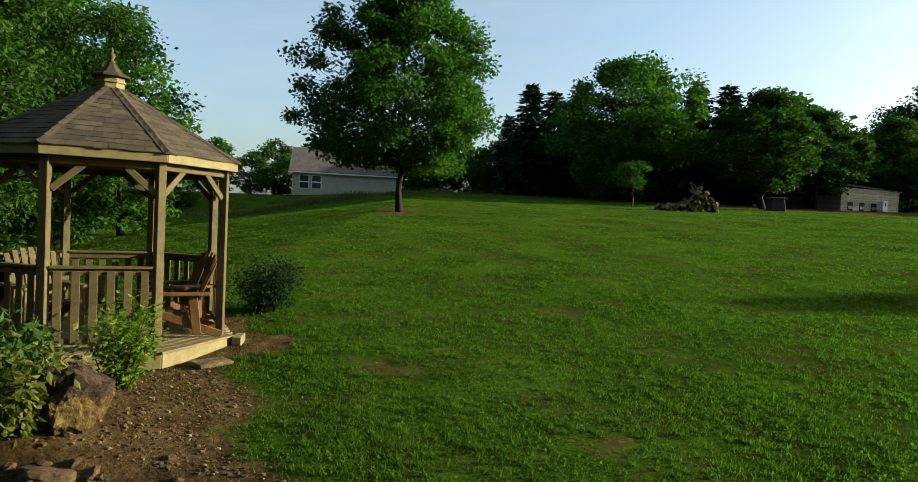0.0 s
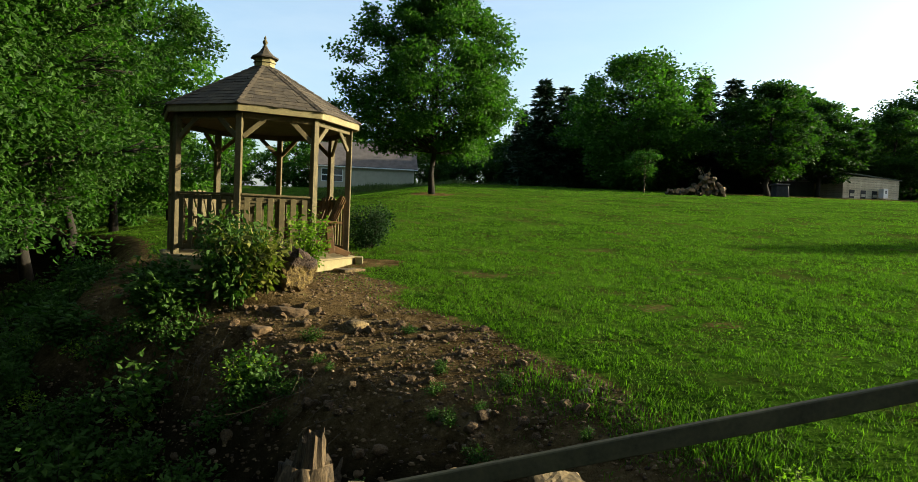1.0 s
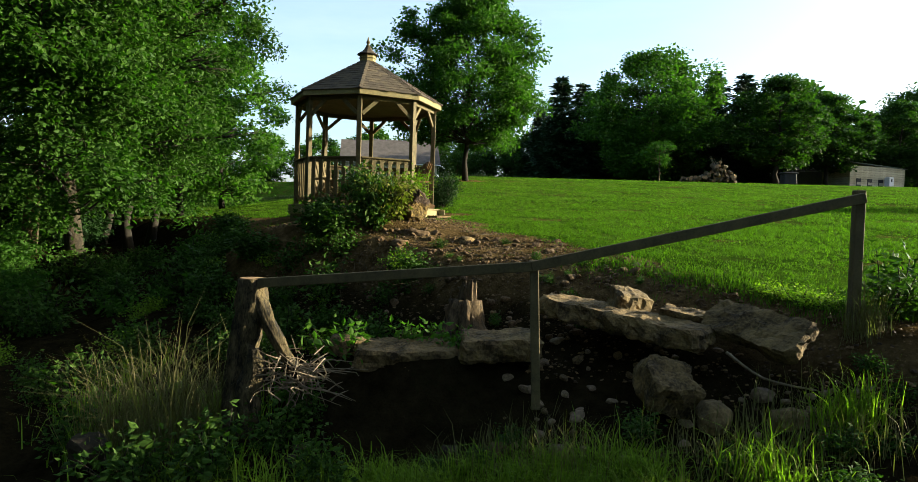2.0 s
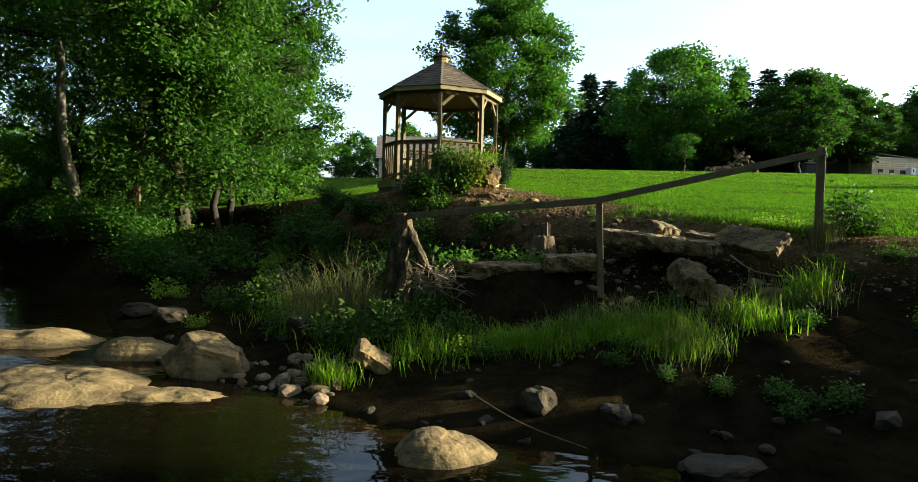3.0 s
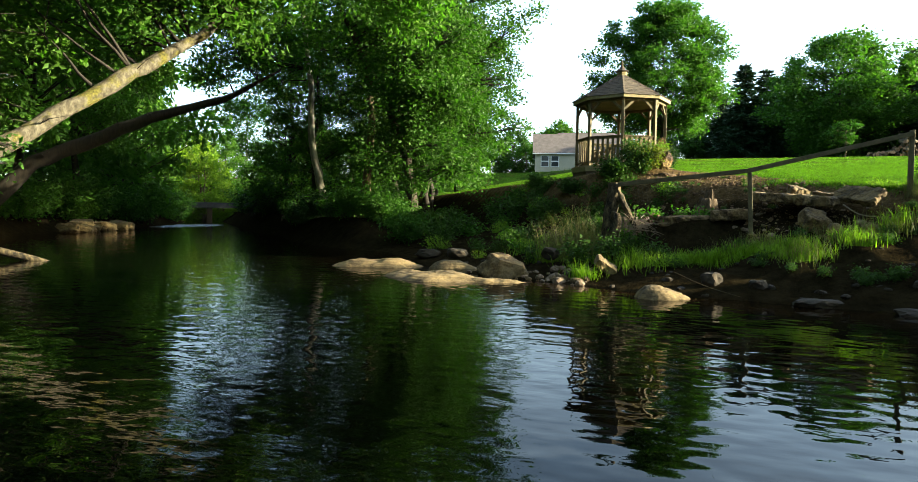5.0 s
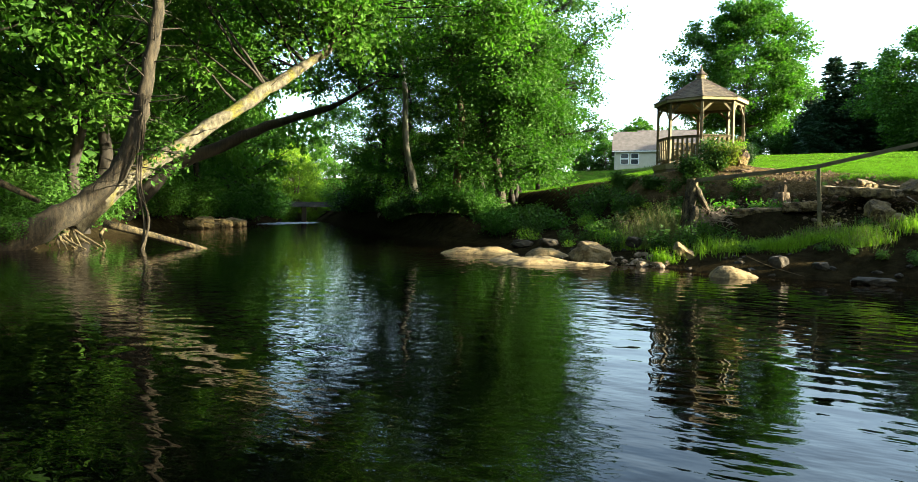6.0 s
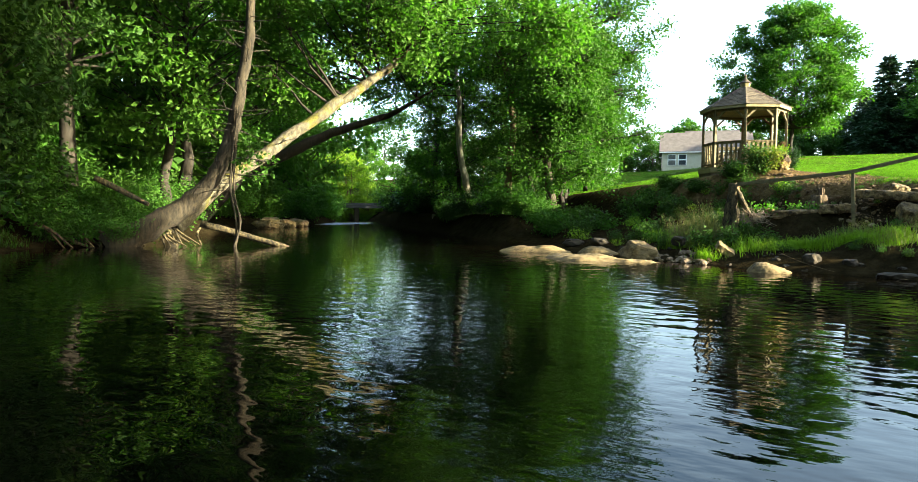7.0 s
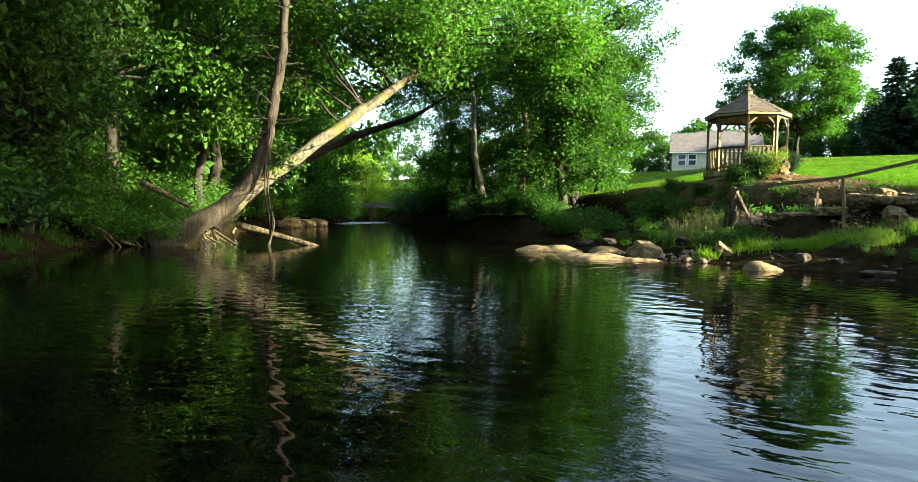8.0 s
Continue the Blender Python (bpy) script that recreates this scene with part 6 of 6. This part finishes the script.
# ---- snag that carries the fence, and old stumps ----
def gnarled(points, radii, seed, sides=16, flute=0.28):
    r = random.Random(seed)
    vs, fs = tube(points, radii, sides)
    n = len(points)
    ph = r.uniform(0, 6)
    for i in range(n):
        c = Vector(points[i])
        for k in range(sides):
            j = i * sides + k
            v = vs[j]
            f = 1 + flute * math.sin(k * 2.4 + ph + i * 0.5) + 0.15 * noise.noise(v * 9 + Vector((seed, 0, 0)))
            vs[j] = c + (v - c) * f
    return vs, fs


def build_snag():
    s = thing("tree_snag", "twisted grey-brown dead trunk standing as fence post", "stump", at=(-4.83, -1.33, 0.6))
    legs = [("trunk", [(0, 0, 1.56), (0.01, 0.0, 1.35), (-0.02, 0.0, 1.12), (-0.08, 0.01, 0.85), (-0.12, 0.02, 0.5), (-0.12, 0.04, -0.15)], [0.13, 0.145, 0.145, 0.13, 0.13, 0.15]),
            ("root", [(0.02, -0.02, 1.42), (0.11, -0.03, 1.29), (0.19, -0.04, 1.15), (0.29, -0.03, 0.95), (0.40, 0.0, 0.74), (0.52, 0.06, 0.50), (0.6, 0.1, 0.25)], [0.10, 0.085, 0.07, 0.065, 0.06, 0.05, 0.03]),
            ("root", [(-0.07, -0.03, 1.05), (-0.01, -0.06, 0.90), (0.06, -0.09, 0.80)], [0.045, 0.035, 0.045]),
            ("stub", [(0.09, -0.10, 0.86), (0.10, -0.11, 0.66), (0.04, -0.12, 0.44), (0.06, -0.12, 0.20), (0.08, -0.12, -0.1)], [0.06, 0.10, 0.115, 0.10, 0.07])]
    for k, (name, pts, rad) in enumerate(legs):
        v, f = gnarled(*smooth_path(pts, rad), 3 + k, 18, 0.2)
        part(name, mesh_of(name, v, f, M_SNAG, True), s)
    v, f = tube([(0, 0, 1.555), (0, 0, 1.567)], [0.12, 0.118], 16)
    part("cut_top", mesh_of("cut_top", v, f, M_LOG_END), s, "pale sawn top")
    r = np.random.default_rng(8)
    tw = []
    for k in range(150):
        a = np.array([0.55, 0.0, 0.58]) + r.normal(size=3) * np.array([0.15, 0.12, 0.09])
        d = r.normal(size=3) * np.array([0.20, 0.15, 0.13])
        tw.append(limb(r, a, a + d, 0.009, 0.003, 0.25, 3, 4)[0])
    v, f = join_vf(tw)
    b = thing("brush_heap", "tangled heap of dry twigs beside the snag", "brush", kind="stuff", at=(-4.83, -1.33, 0.6), mesh=mesh_of("brush_heap", v, f, M_TWIG))


build_snag()


def stump(label, at, height_m, r0, seed, ways):
    """A broken stump with a ragged top; ways: directions, in degrees, of the roots that hug the slope."""
    s = thing("tree_stump", label, "stump", "old stumps on the slope", at=at)
    sides, rings = 22, 7
    vs, fs = [], []
    for i in range(rings):
        t = i / (rings - 1)
        for k in range(sides):
            a = 2 * math.pi * k / sides
            flare = sum(math.exp(-((((a - radians(w) + math.pi) % (2 * math.pi)) - math.pi) / 0.35) ** 2) for w in ways)
            r = r0 * (1 - 0.3 * t) * (1 + 1.5 * (1 - t) ** 2 * flare + 0.12 * math.sin(k * 2.9 + seed))
            top = height_m * (0.9 + 0.22 * noise.noise(Vector((math.cos(a) * 1.7, math.sin(a) * 1.7, seed))) + 0.10 * noise.noise(Vector((math.cos(a) * 6, math.sin(a) * 6, seed))))
            z = -0.25 + (top + 0.25) * t
            lean = 0.05 * t
            vs.append((r * math.cos(a) + lean, r * math.sin(a), z))
            if i:
                o = (i - 1) * sides
                fs.append((o + k, o + (k + 1) % sides, o + sides + (k + 1) % sides, o + sides + k))
    vs.append((0.05, 0, height_m * 0.35))
    for k in range(sides):
        fs.append(((rings - 1) * sides + k, (rings - 1) * sides + (k + 1) % sides, len(vs) - 1))
    part("trunk", mesh_of("trunk", vs, fs, M_ROOT), s)
    rr = random.Random(seed)
    for k, w in enumerate(ways):
        a, L = radians(w), rr.uniform(0.5, 0.9)
        g = [ground_z(at[0] + q * math.cos(a), at[1] + q * math.sin(a)) - at[2] for q in (0.5 * L, L)]
        pts = [(r0 * 0.7 * math.cos(a), r0 * 0.7 * math.sin(a), height_m * 0.25), (0.5 * L * math.cos(a), 0.5 * L * math.sin(a), g[0] + 0.05), (L * math.cos(a + 0.2), L * math.sin(a + 0.2), g[1] - 0.03)]
        v, f = gnarled(*smooth_path(pts, [0.10, 0.065, 0.02]), seed + k, 12, 0.35)
        part("root", mesh_of("root", v, f, M_ROOT, True), s)


stump("weathered tan stump with bare fibrous roots above the slabs", (-2.74, 0.22, 1.72), 0.38, 0.13, 31, (-20, -50, -80, -120, 200, 60))
stump("small broken root stub on the slope", (-3.05, 0.35, ground_z(-3.05, 0.35)), 0.25, 0.12, 37, (-60, 10))
rr = np.random.default_rng(91)
strands = []
for k in range(80):
    x = -5.6 + 3.2 * rr.uniform()
    y = np.interp(x, [-6.6, -4.3, -2.6], [3.2, 2.3, 1.3]) - rr.uniform(0.0, 0.5)
    z = ground_z(x, y)
    strands.append(limb(rr, (x, y, z + 0.05), (x + rr.normal() * 0.25, y - rr.uniform(0.1, 0.45), z - rr.uniform(0.1, 0.5)), 0.0045, 0.0015, 0.3, 5, 4)[0])
v, f = join_vf(strands)
thing("bare_roots", "thin bare roots hanging out of the dirt edge", "roots", kind="stuff", mesh=mesh_of("bare_roots", v, f, M_BARK))

# fallen logs at the far bank
def log(label, pts, radii, mat, seed, name="fallen_log"):
    o = Vector(pts[0])
    v, f = gnarled(*smooth_path([Vector(p) - o for p in pts], radii), seed, 9, 0.08)
    return thing(name, label, "log", at=tuple(o), mesh=mesh_of(name, v, f, mat, True))


log("bare pale log slanting into the creek", [(-21.4, -6.2, 0.75), (-20.6, -5.6, 0.5), (-19.1, -4.7, 0.02), (-18.6, -4.3, -0.2)], [0.13, 0.12, 0.09, 0.05], M_SNAG, 3)
log("grey dead log leaning on the far bank", [(-23.1, -8.9, 2.25), (-22.5, -8.4, 1.85), (-21.8, -7.9, 1.4)], [0.09, 0.10, 0.07], M_SNAG, 4)
log("bleached driftwood log on the point", [(-24.5, 14.4, 0.25), (-25.2, 15.1, 0.6), (-25.8, 15.9, 1.0)], [0.13, 0.15, 0.1], M_SNAG, 5)
log("thin dry stick on the low rock", [(-3.4, -4.7, 0.42), (-2.9, -4.9, 0.22), (-2.3, -5.0, 0.06)], [0.007, 0.006, 0.003], M_BARK, 6, "dry_stick")
log("dry branch lying on the dirt slope", [(-3.0, 2.0, 2.72), (-2.7, 2.25, 2.62), (-2.45, 2.6, 2.62)], [0.005, 0.005, 0.002], M_BARK, 7, "dry_stick")
log("bleached stick among the cobbles", [(-0.2, -1.7, 1.7), (0.1, -1.8, 1.5), (0.5, -1.95, 1.45)], [0.014, 0.012, 0.007], M_TWIG, 8, "dry_stick")

def root_mass(label, at, seed, count, reach):
    """Bare roots spilling from the undercut bank to the water."""
    r = random.Random(seed)
    t = thing("root_mass", label, "roots", at=at)
    for k in range(count):
        a = radians(r.uniform(-75, 40))
        L, z = reach * r.uniform(0.5, 1.0), r.uniform(0.15, 0.55)
        pts = [(-0.5 * math.cos(a), -0.5 * math.sin(a) + r.uniform(-0.9, 0.9), z + 0.25)]
        pts += [(pts[0][0] + 0.5 * L * math.cos(a), pts[0][1] + 0.5 * L * math.sin(a), z), (pts[0][0] + L * math.cos(a + 0.4), pts[0][1] + L * math.sin(a + 0.4), -0.1)]
        v, f = gnarled(*smooth_path(pts, [0.06, 0.045, 0.015]), seed + k, 9, 0.2)
        part("root", mesh_of("root", v, f, M_SNAG, True), t)


root_mass("bare tan roots spilling from the undercut bank", (-23.4, -9.4, 0.0), 5, 10, 1.3)
root_mass("bare tan roots beside the leaning trunk", (-22.9, -8.2, 0.0), 6, 9, 1.2)
root_mass("bare tan roots at the foot of the leaning trunk", (-21.9, -6.6, 0.1), 7, 9, 1.3)

# ---- grass ----
def grass_patch(name, label, seed, spots, count, tall, wide, mat, lean=0.6):
    r = np.random.default_rng(seed)
    xs, ys = [], []
    for cx, cy, rx, ry in spots:
        g = r.normal(size=(count, 2)) * 0.5
        xs.append(cx + g[:, 0] * rx)
        ys.append(cy + g[:, 1] * ry)
    x, y = np.concatenate(xs), np.concatenate(ys)
    ok = height(x, y) > 0.05
    x, y = x[ok], y[ok]
    tuft = 0.5 + 0.45 * wobble(x + seed, y, 2.7) + 0.35 * wobble(x, y + seed, 7.1) + r.uniform(-0.3, 0.3, len(x))
    x, y, tuft = x[tuft > 0.12], y[tuft > 0.12], tuft[tuft > 0.12]
    v, f = blades(r, x, y, height(x, y) - 0.02, tall * (0.45 + 0.8 * np.clip(tuft, 0, 1.2)), wide, lean)
    ob = new(name, mesh_np(name, v, f, mat))
    return tagged(ob, label, "grass", "", "stuff")


grass_patch("tall_grass", "bright tall grass tufts on the creek bank", 1, [(-3.4, -2.2, 0.7, 0.3), (-2.7, -2.35, 0.7, 0.32), (-2.0, -2.55, 0.6, 0.4), (-1.45, -2.85, 0.5, 0.45), (-1.1, -3.15, 0.4, 0.4), (-1.7, -2.6, 0.35, 0.35), (-1.3, -2.6, 0.4, 0.3)], 1400, 0.24, 0.008, L_WEED, 1.3)
grass_patch("tall_grass", "sparse green grass on the shaded bank", 2, [(-4.2, -2.7, 0.6, 0.5), (-5.0, -2.2, 0.7, 0.5), (-5.2, -3.4, 0.35, 0.25), (-6.2, -1.4, 0.6, 0.5), (0.6, -2.3, 0.3, 0.2), (-0.2, -2.9, 0.4, 0.35), (-6.8, -0.6, 0.7, 0.5), (-5.2, -1.0, 0.6, 0.4), (-7.4, 0.6, 0.7, 0.5)], 420, 0.33, 0.011, L_WEED, 0.9)
grass_patch("seeding_grass", "tall dry seeding grass beside the snag", 3, [(-5.8, -1.5, 0.6, 0.45), (-5.4, -1.25, 0.4, 0.35), (-6.3, -1.2, 0.4, 0.4)], 380, 0.95, 0.007, L_DRYGRASS, 0.9)
grass_patch("seeding_grass", "dry grass stems between the stones", 4, [(-0.6, -2.6, 0.8, 0.5), (0.3, -2.2, 0.6, 0.4), (-2.4, -2.1, 0.9, 0.3), (1.1, -1.5, 0.2, 0.15), (-1.1, -3.3, 0.5, 0.4), (-0.3, -2.7, 0.5, 0.4), (0.5, -2.5, 0.5, 0.3), (-1.8, -2.4, 0.6, 0.3)], 260, 0.38, 0.006, L_DRYGRASS, 0.6)
grass_patch("bank_grass", "rough grass overhanging the far creek bank", 5, [(-19.6, -18, 0.8, 0.9), (-20.9, -15.6, 0.7, 0.9), (-22.0, -13.6, 0.8, 0.9), (-23.6, -11.4, 0.7, 0.7), (-24.2, -9.4, 0.5, 0.7)], 700, 0.36, 0.02, L_FARSIDE, 1.3)


def build_lawn():
    r = np.random.default_rng(12)
    xs, ys, hs = [], [], []
    for lo, hi, n, tall in ((-2.5, 1.5, 45000, 0.032), (1.5, 6, 120000, 0.036), (6, 11, 90000, 0.04), (11, 22, 90000, 0.045), (22, 40, 130000, 0.045), (40, 60, 90000, 0.05)):
        y = r.uniform(lo, hi, n)
        half = 4.5 + 0.78 * (y + 1.9)
        x = -0.5 + r.uniform(-1, 1, n) * half
        xs.append(x)
        ys.append(y)
        hs.append(np.full(n, tall))
    x, y, h = np.concatenate(xs), np.concatenate(ys), np.concatenate(hs)
    clump = 0.5 + 0.35 * wobble(x, y, 1.1) + 0.6 * wobble(x + 3, y, 3.3) + 0.6 * wobble(x, y + 5, 9.3) + 0.5 * wobble(x + 2, y, 21.0) - 1.3 * worn(x, y)
    keep = (lawn_mask(x, y) + r.normal(size=len(x)) * 0.28 > 0.5) & inside(LAWN_POLY, x, y) & (clump + r.uniform(-0.45, 0.45, len(x)) > 0.15)
    x, y, h, clump = x[keep], y[keep], h[keep], clump[keep]
    v, f = blades(r, x, y, height(x, y) - 0.005, h * (0.55 + 0.75 * np.clip(clump, 0, 1.3)), 0.0095 + 0.0006 * np.maximum(y, 0), 1.2, True)
    tagged(new("lawn_grass", mesh_np("lawn_grass", v, f, L_LAWN)), "short mown green grass blades on the lawn", "grass", "", "stuff")
    # coarser tufts standing above the sward
    y = np.concatenate([r.uniform(-2, 2, 2500), r.uniform(2, 7, 7000), r.uniform(7, 14, 6500), r.uniform(14, 24, 4000)])
    x = -0.5 + r.uniform(-1, 1, len(y)) * (4.2 + 0.78 * (y + 1.9))
    keep = (lawn_mask(x, y) > 0.55) & inside(LAWN_POLY, x, y) & (wobble(x, y, 1.3) + wobble(x + 1, y, 4.1) + r.uniform(-0.8, 0.8, len(x)) > -0.1)
    x, y = np.repeat(x[keep], 13), np.repeat(y[keep], 13)
    x, y = x + r.normal(size=len(x)) * 0.022, y + r.normal(size=len(x)) * 0.022
    v, f = blades(r, x, y, height(x, y) - 0.005, 0.056, 0.010 + 0.0005 * np.maximum(y, 0), 1.3, True)
    tagged(new("grass_tufts", mesh_np("grass_tufts", v, f, L_LAWN)), "coarse green grass tufts scattered over the lawn", "grass", "", "stuff")
    # broad-leaved clover and plantain among the grass
    y = np.concatenate([r.uniform(-1.5, 2, 15000), r.uniform(2, 6, 50000), r.uniform(6, 12, 40000)])
    x = -0.5 + r.uniform(-1, 1, len(y)) * (4.2 + 0.78 * (y + 1.9))
    thick = 0.6 * wobble(x, y, 2.3) + 0.6 * wobble(x + 4, y, 6.1) + 0.5 * wobble(x, y + 2, 15.0)
    keep = (lawn_mask(x, y) + r.normal(size=len(x)) * 0.2 > 0.5) & inside(LAWN_POLY, x, y) & (thick + r.uniform(-0.3, 0.3, len(x)) > 0.05)
    x, y, thick = x[keep], y[keep], thick[keep]
    v, f = leaf_mesh(r, np.stack([x, y, height(x, y) + 0.008 + 0.022 * np.clip(thick, 0, 1) * r.uniform(0, 1, len(x))], -1), 0.030, 0.8, -0.05, None, 1.6)
    tagged(new("clover", mesh_np("clover", v, f, L_LAWN)), "low clover and broad-leaved weeds among the grass", "grass", "", "stuff")
    # ragged taller edge above the drop
    n = 9000
    t = r.uniform(0, 1, n)
    ex = np.interp(t, [0, 0.25, 0.5, 0.75, 1], [-1.2, 0.0, 0.9, 2.0, 5.5])
    ey = np.interp(ex, [-1.2, 0, 1.2, 5.5], [1.15, 0.0, -1.35, -2.2])
    x, y = ex + r.normal(size=n) * 0.25, ey + np.abs(r.normal(size=n)) * 0.35
    v, f = blades(r, x, y, height(x, y) - 0.01, 0.075 + 0.045 * wobble(x, y, 3.1), 0.008, 1.0)
    tagged(new("lawn_edge_grass", mesh_np("lawn_edge_grass", v, f, L_LAWN)), "longer unmown grass along the lawn edge", "grass", "", "stuff")


build_lawn()


def build_mulch():
    """Small clods and chips on the dirt slope."""
    r = np.random.default_rng(33)
    n = 34000
    x, y = r.uniform(-6.5, 3.5, n), r.uniform(-2.6, 5.5, n)
    ok = (lawn_mask(x, y) < 0.4) & (height(x, y) > 1.2) & (np.hypot(x - GAZEBO[0], y - GAZEBO[1]) > 1.6)
    x, y = x[ok], y[ok]
    n = len(x)
    c = np.stack([x, y, height(x, y) + 0.004], -1)
    s = 0.005 + 0.026 * r.uniform(0, 1, (n, 1, 1)) ** 3.6
    a = r.uniform(0, 6.28, n)
    ring = a[:, None] + np.arange(5)[None] * 2 * math.pi / 5
    low = np.stack([np.cos(ring), np.sin(ring), np.full_like(ring, -0.3)], -1)
    high = np.stack([np.cos(ring + 0.4) * 0.62, np.sin(ring + 0.4) * 0.62, np.full_like(ring, 0.45)], -1)
    base = np.concatenate([low, high], 1)
    v = c[:, None, :] + base * s * r.uniform(0.7, 1.3, (n, 10, 3)) * np.array([1.0, 0.8, 0.8])
    o = np.arange(n)[:, None] * 10
    quads = [q for k in range(5) for q in ([k, (k + 1) % 5, 5 + k], [(k + 1) % 5, 5 + (k + 1) % 5, 5 + k])] + [[5, 6, 7], [5, 7, 8], [5, 8, 9]]
    f = np.concatenate([o + q for q in quads], 1).reshape(-1, 3)
    tagged(new("gravel", mesh_np("gravel", v.reshape(-1, 3), f, M_GRAVEL)), "loose gravel, clods and chips on the bare dirt", "gravel", "", "stuff")


build_mulch()


def build_clods():
    """Lumps of dry earth on the slope below the lawn."""
    r = random.Random(44)
    shapes = [rock_mesh(90 + k, 1.0, 0.8, 0.65, M_CLOD, 0.3, 0.8, 4, 2) for k in range(5)]
    k = 0
    while k < 400:
        x, y = r.uniform(-4.6, 0.4), r.uniform(-0.8, 3.2)
        z = ground_z(x, y)
        if z < 1.35 or lawn_mask(np.array([x]), np.array([y]))[0] > 0.35 or math.hypot(x - GAZEBO[0], y - GAZEBO[1]) < 2.2:
            continue
        q = 0.015 + 0.075 * r.random() ** 2.5
        ob = new("clod", shapes[k % 5])
        ob.matrix_basis = Matrix.LocRotScale((x, y, z + 0.1 * q), Euler((r.uniform(-0.5, 0.5), r.uniform(-0.5, 0.5), r.uniform(0, 6.28))), Vector((q, q, q)))
        tagged(ob, "rough lump of dry brown earth on the slope", "earth clod", "clods on the dirt slope")
        k += 1


build_clods()


# unmown growth along the top of the lawn
r = np.random.default_rng(71)
n = 9000
x = r.uniform(-26, 0, n)
y = np.interp(x, [-26, -18, -8, 0], [50, 55.5, 58, 59.5]) + r.normal(size=n) * 0.7
v, f = blades(r, x, y, height(x, y) - 0.05, 0.42 + 0.2 * wobble(x, y, 0.6), 0.04, 0.6)
tagged(new("rough_grass", mesh_np("rough_grass", v, f, L_ROUGH)), "tall unmown grass before the house", "grass", "", "stuff")
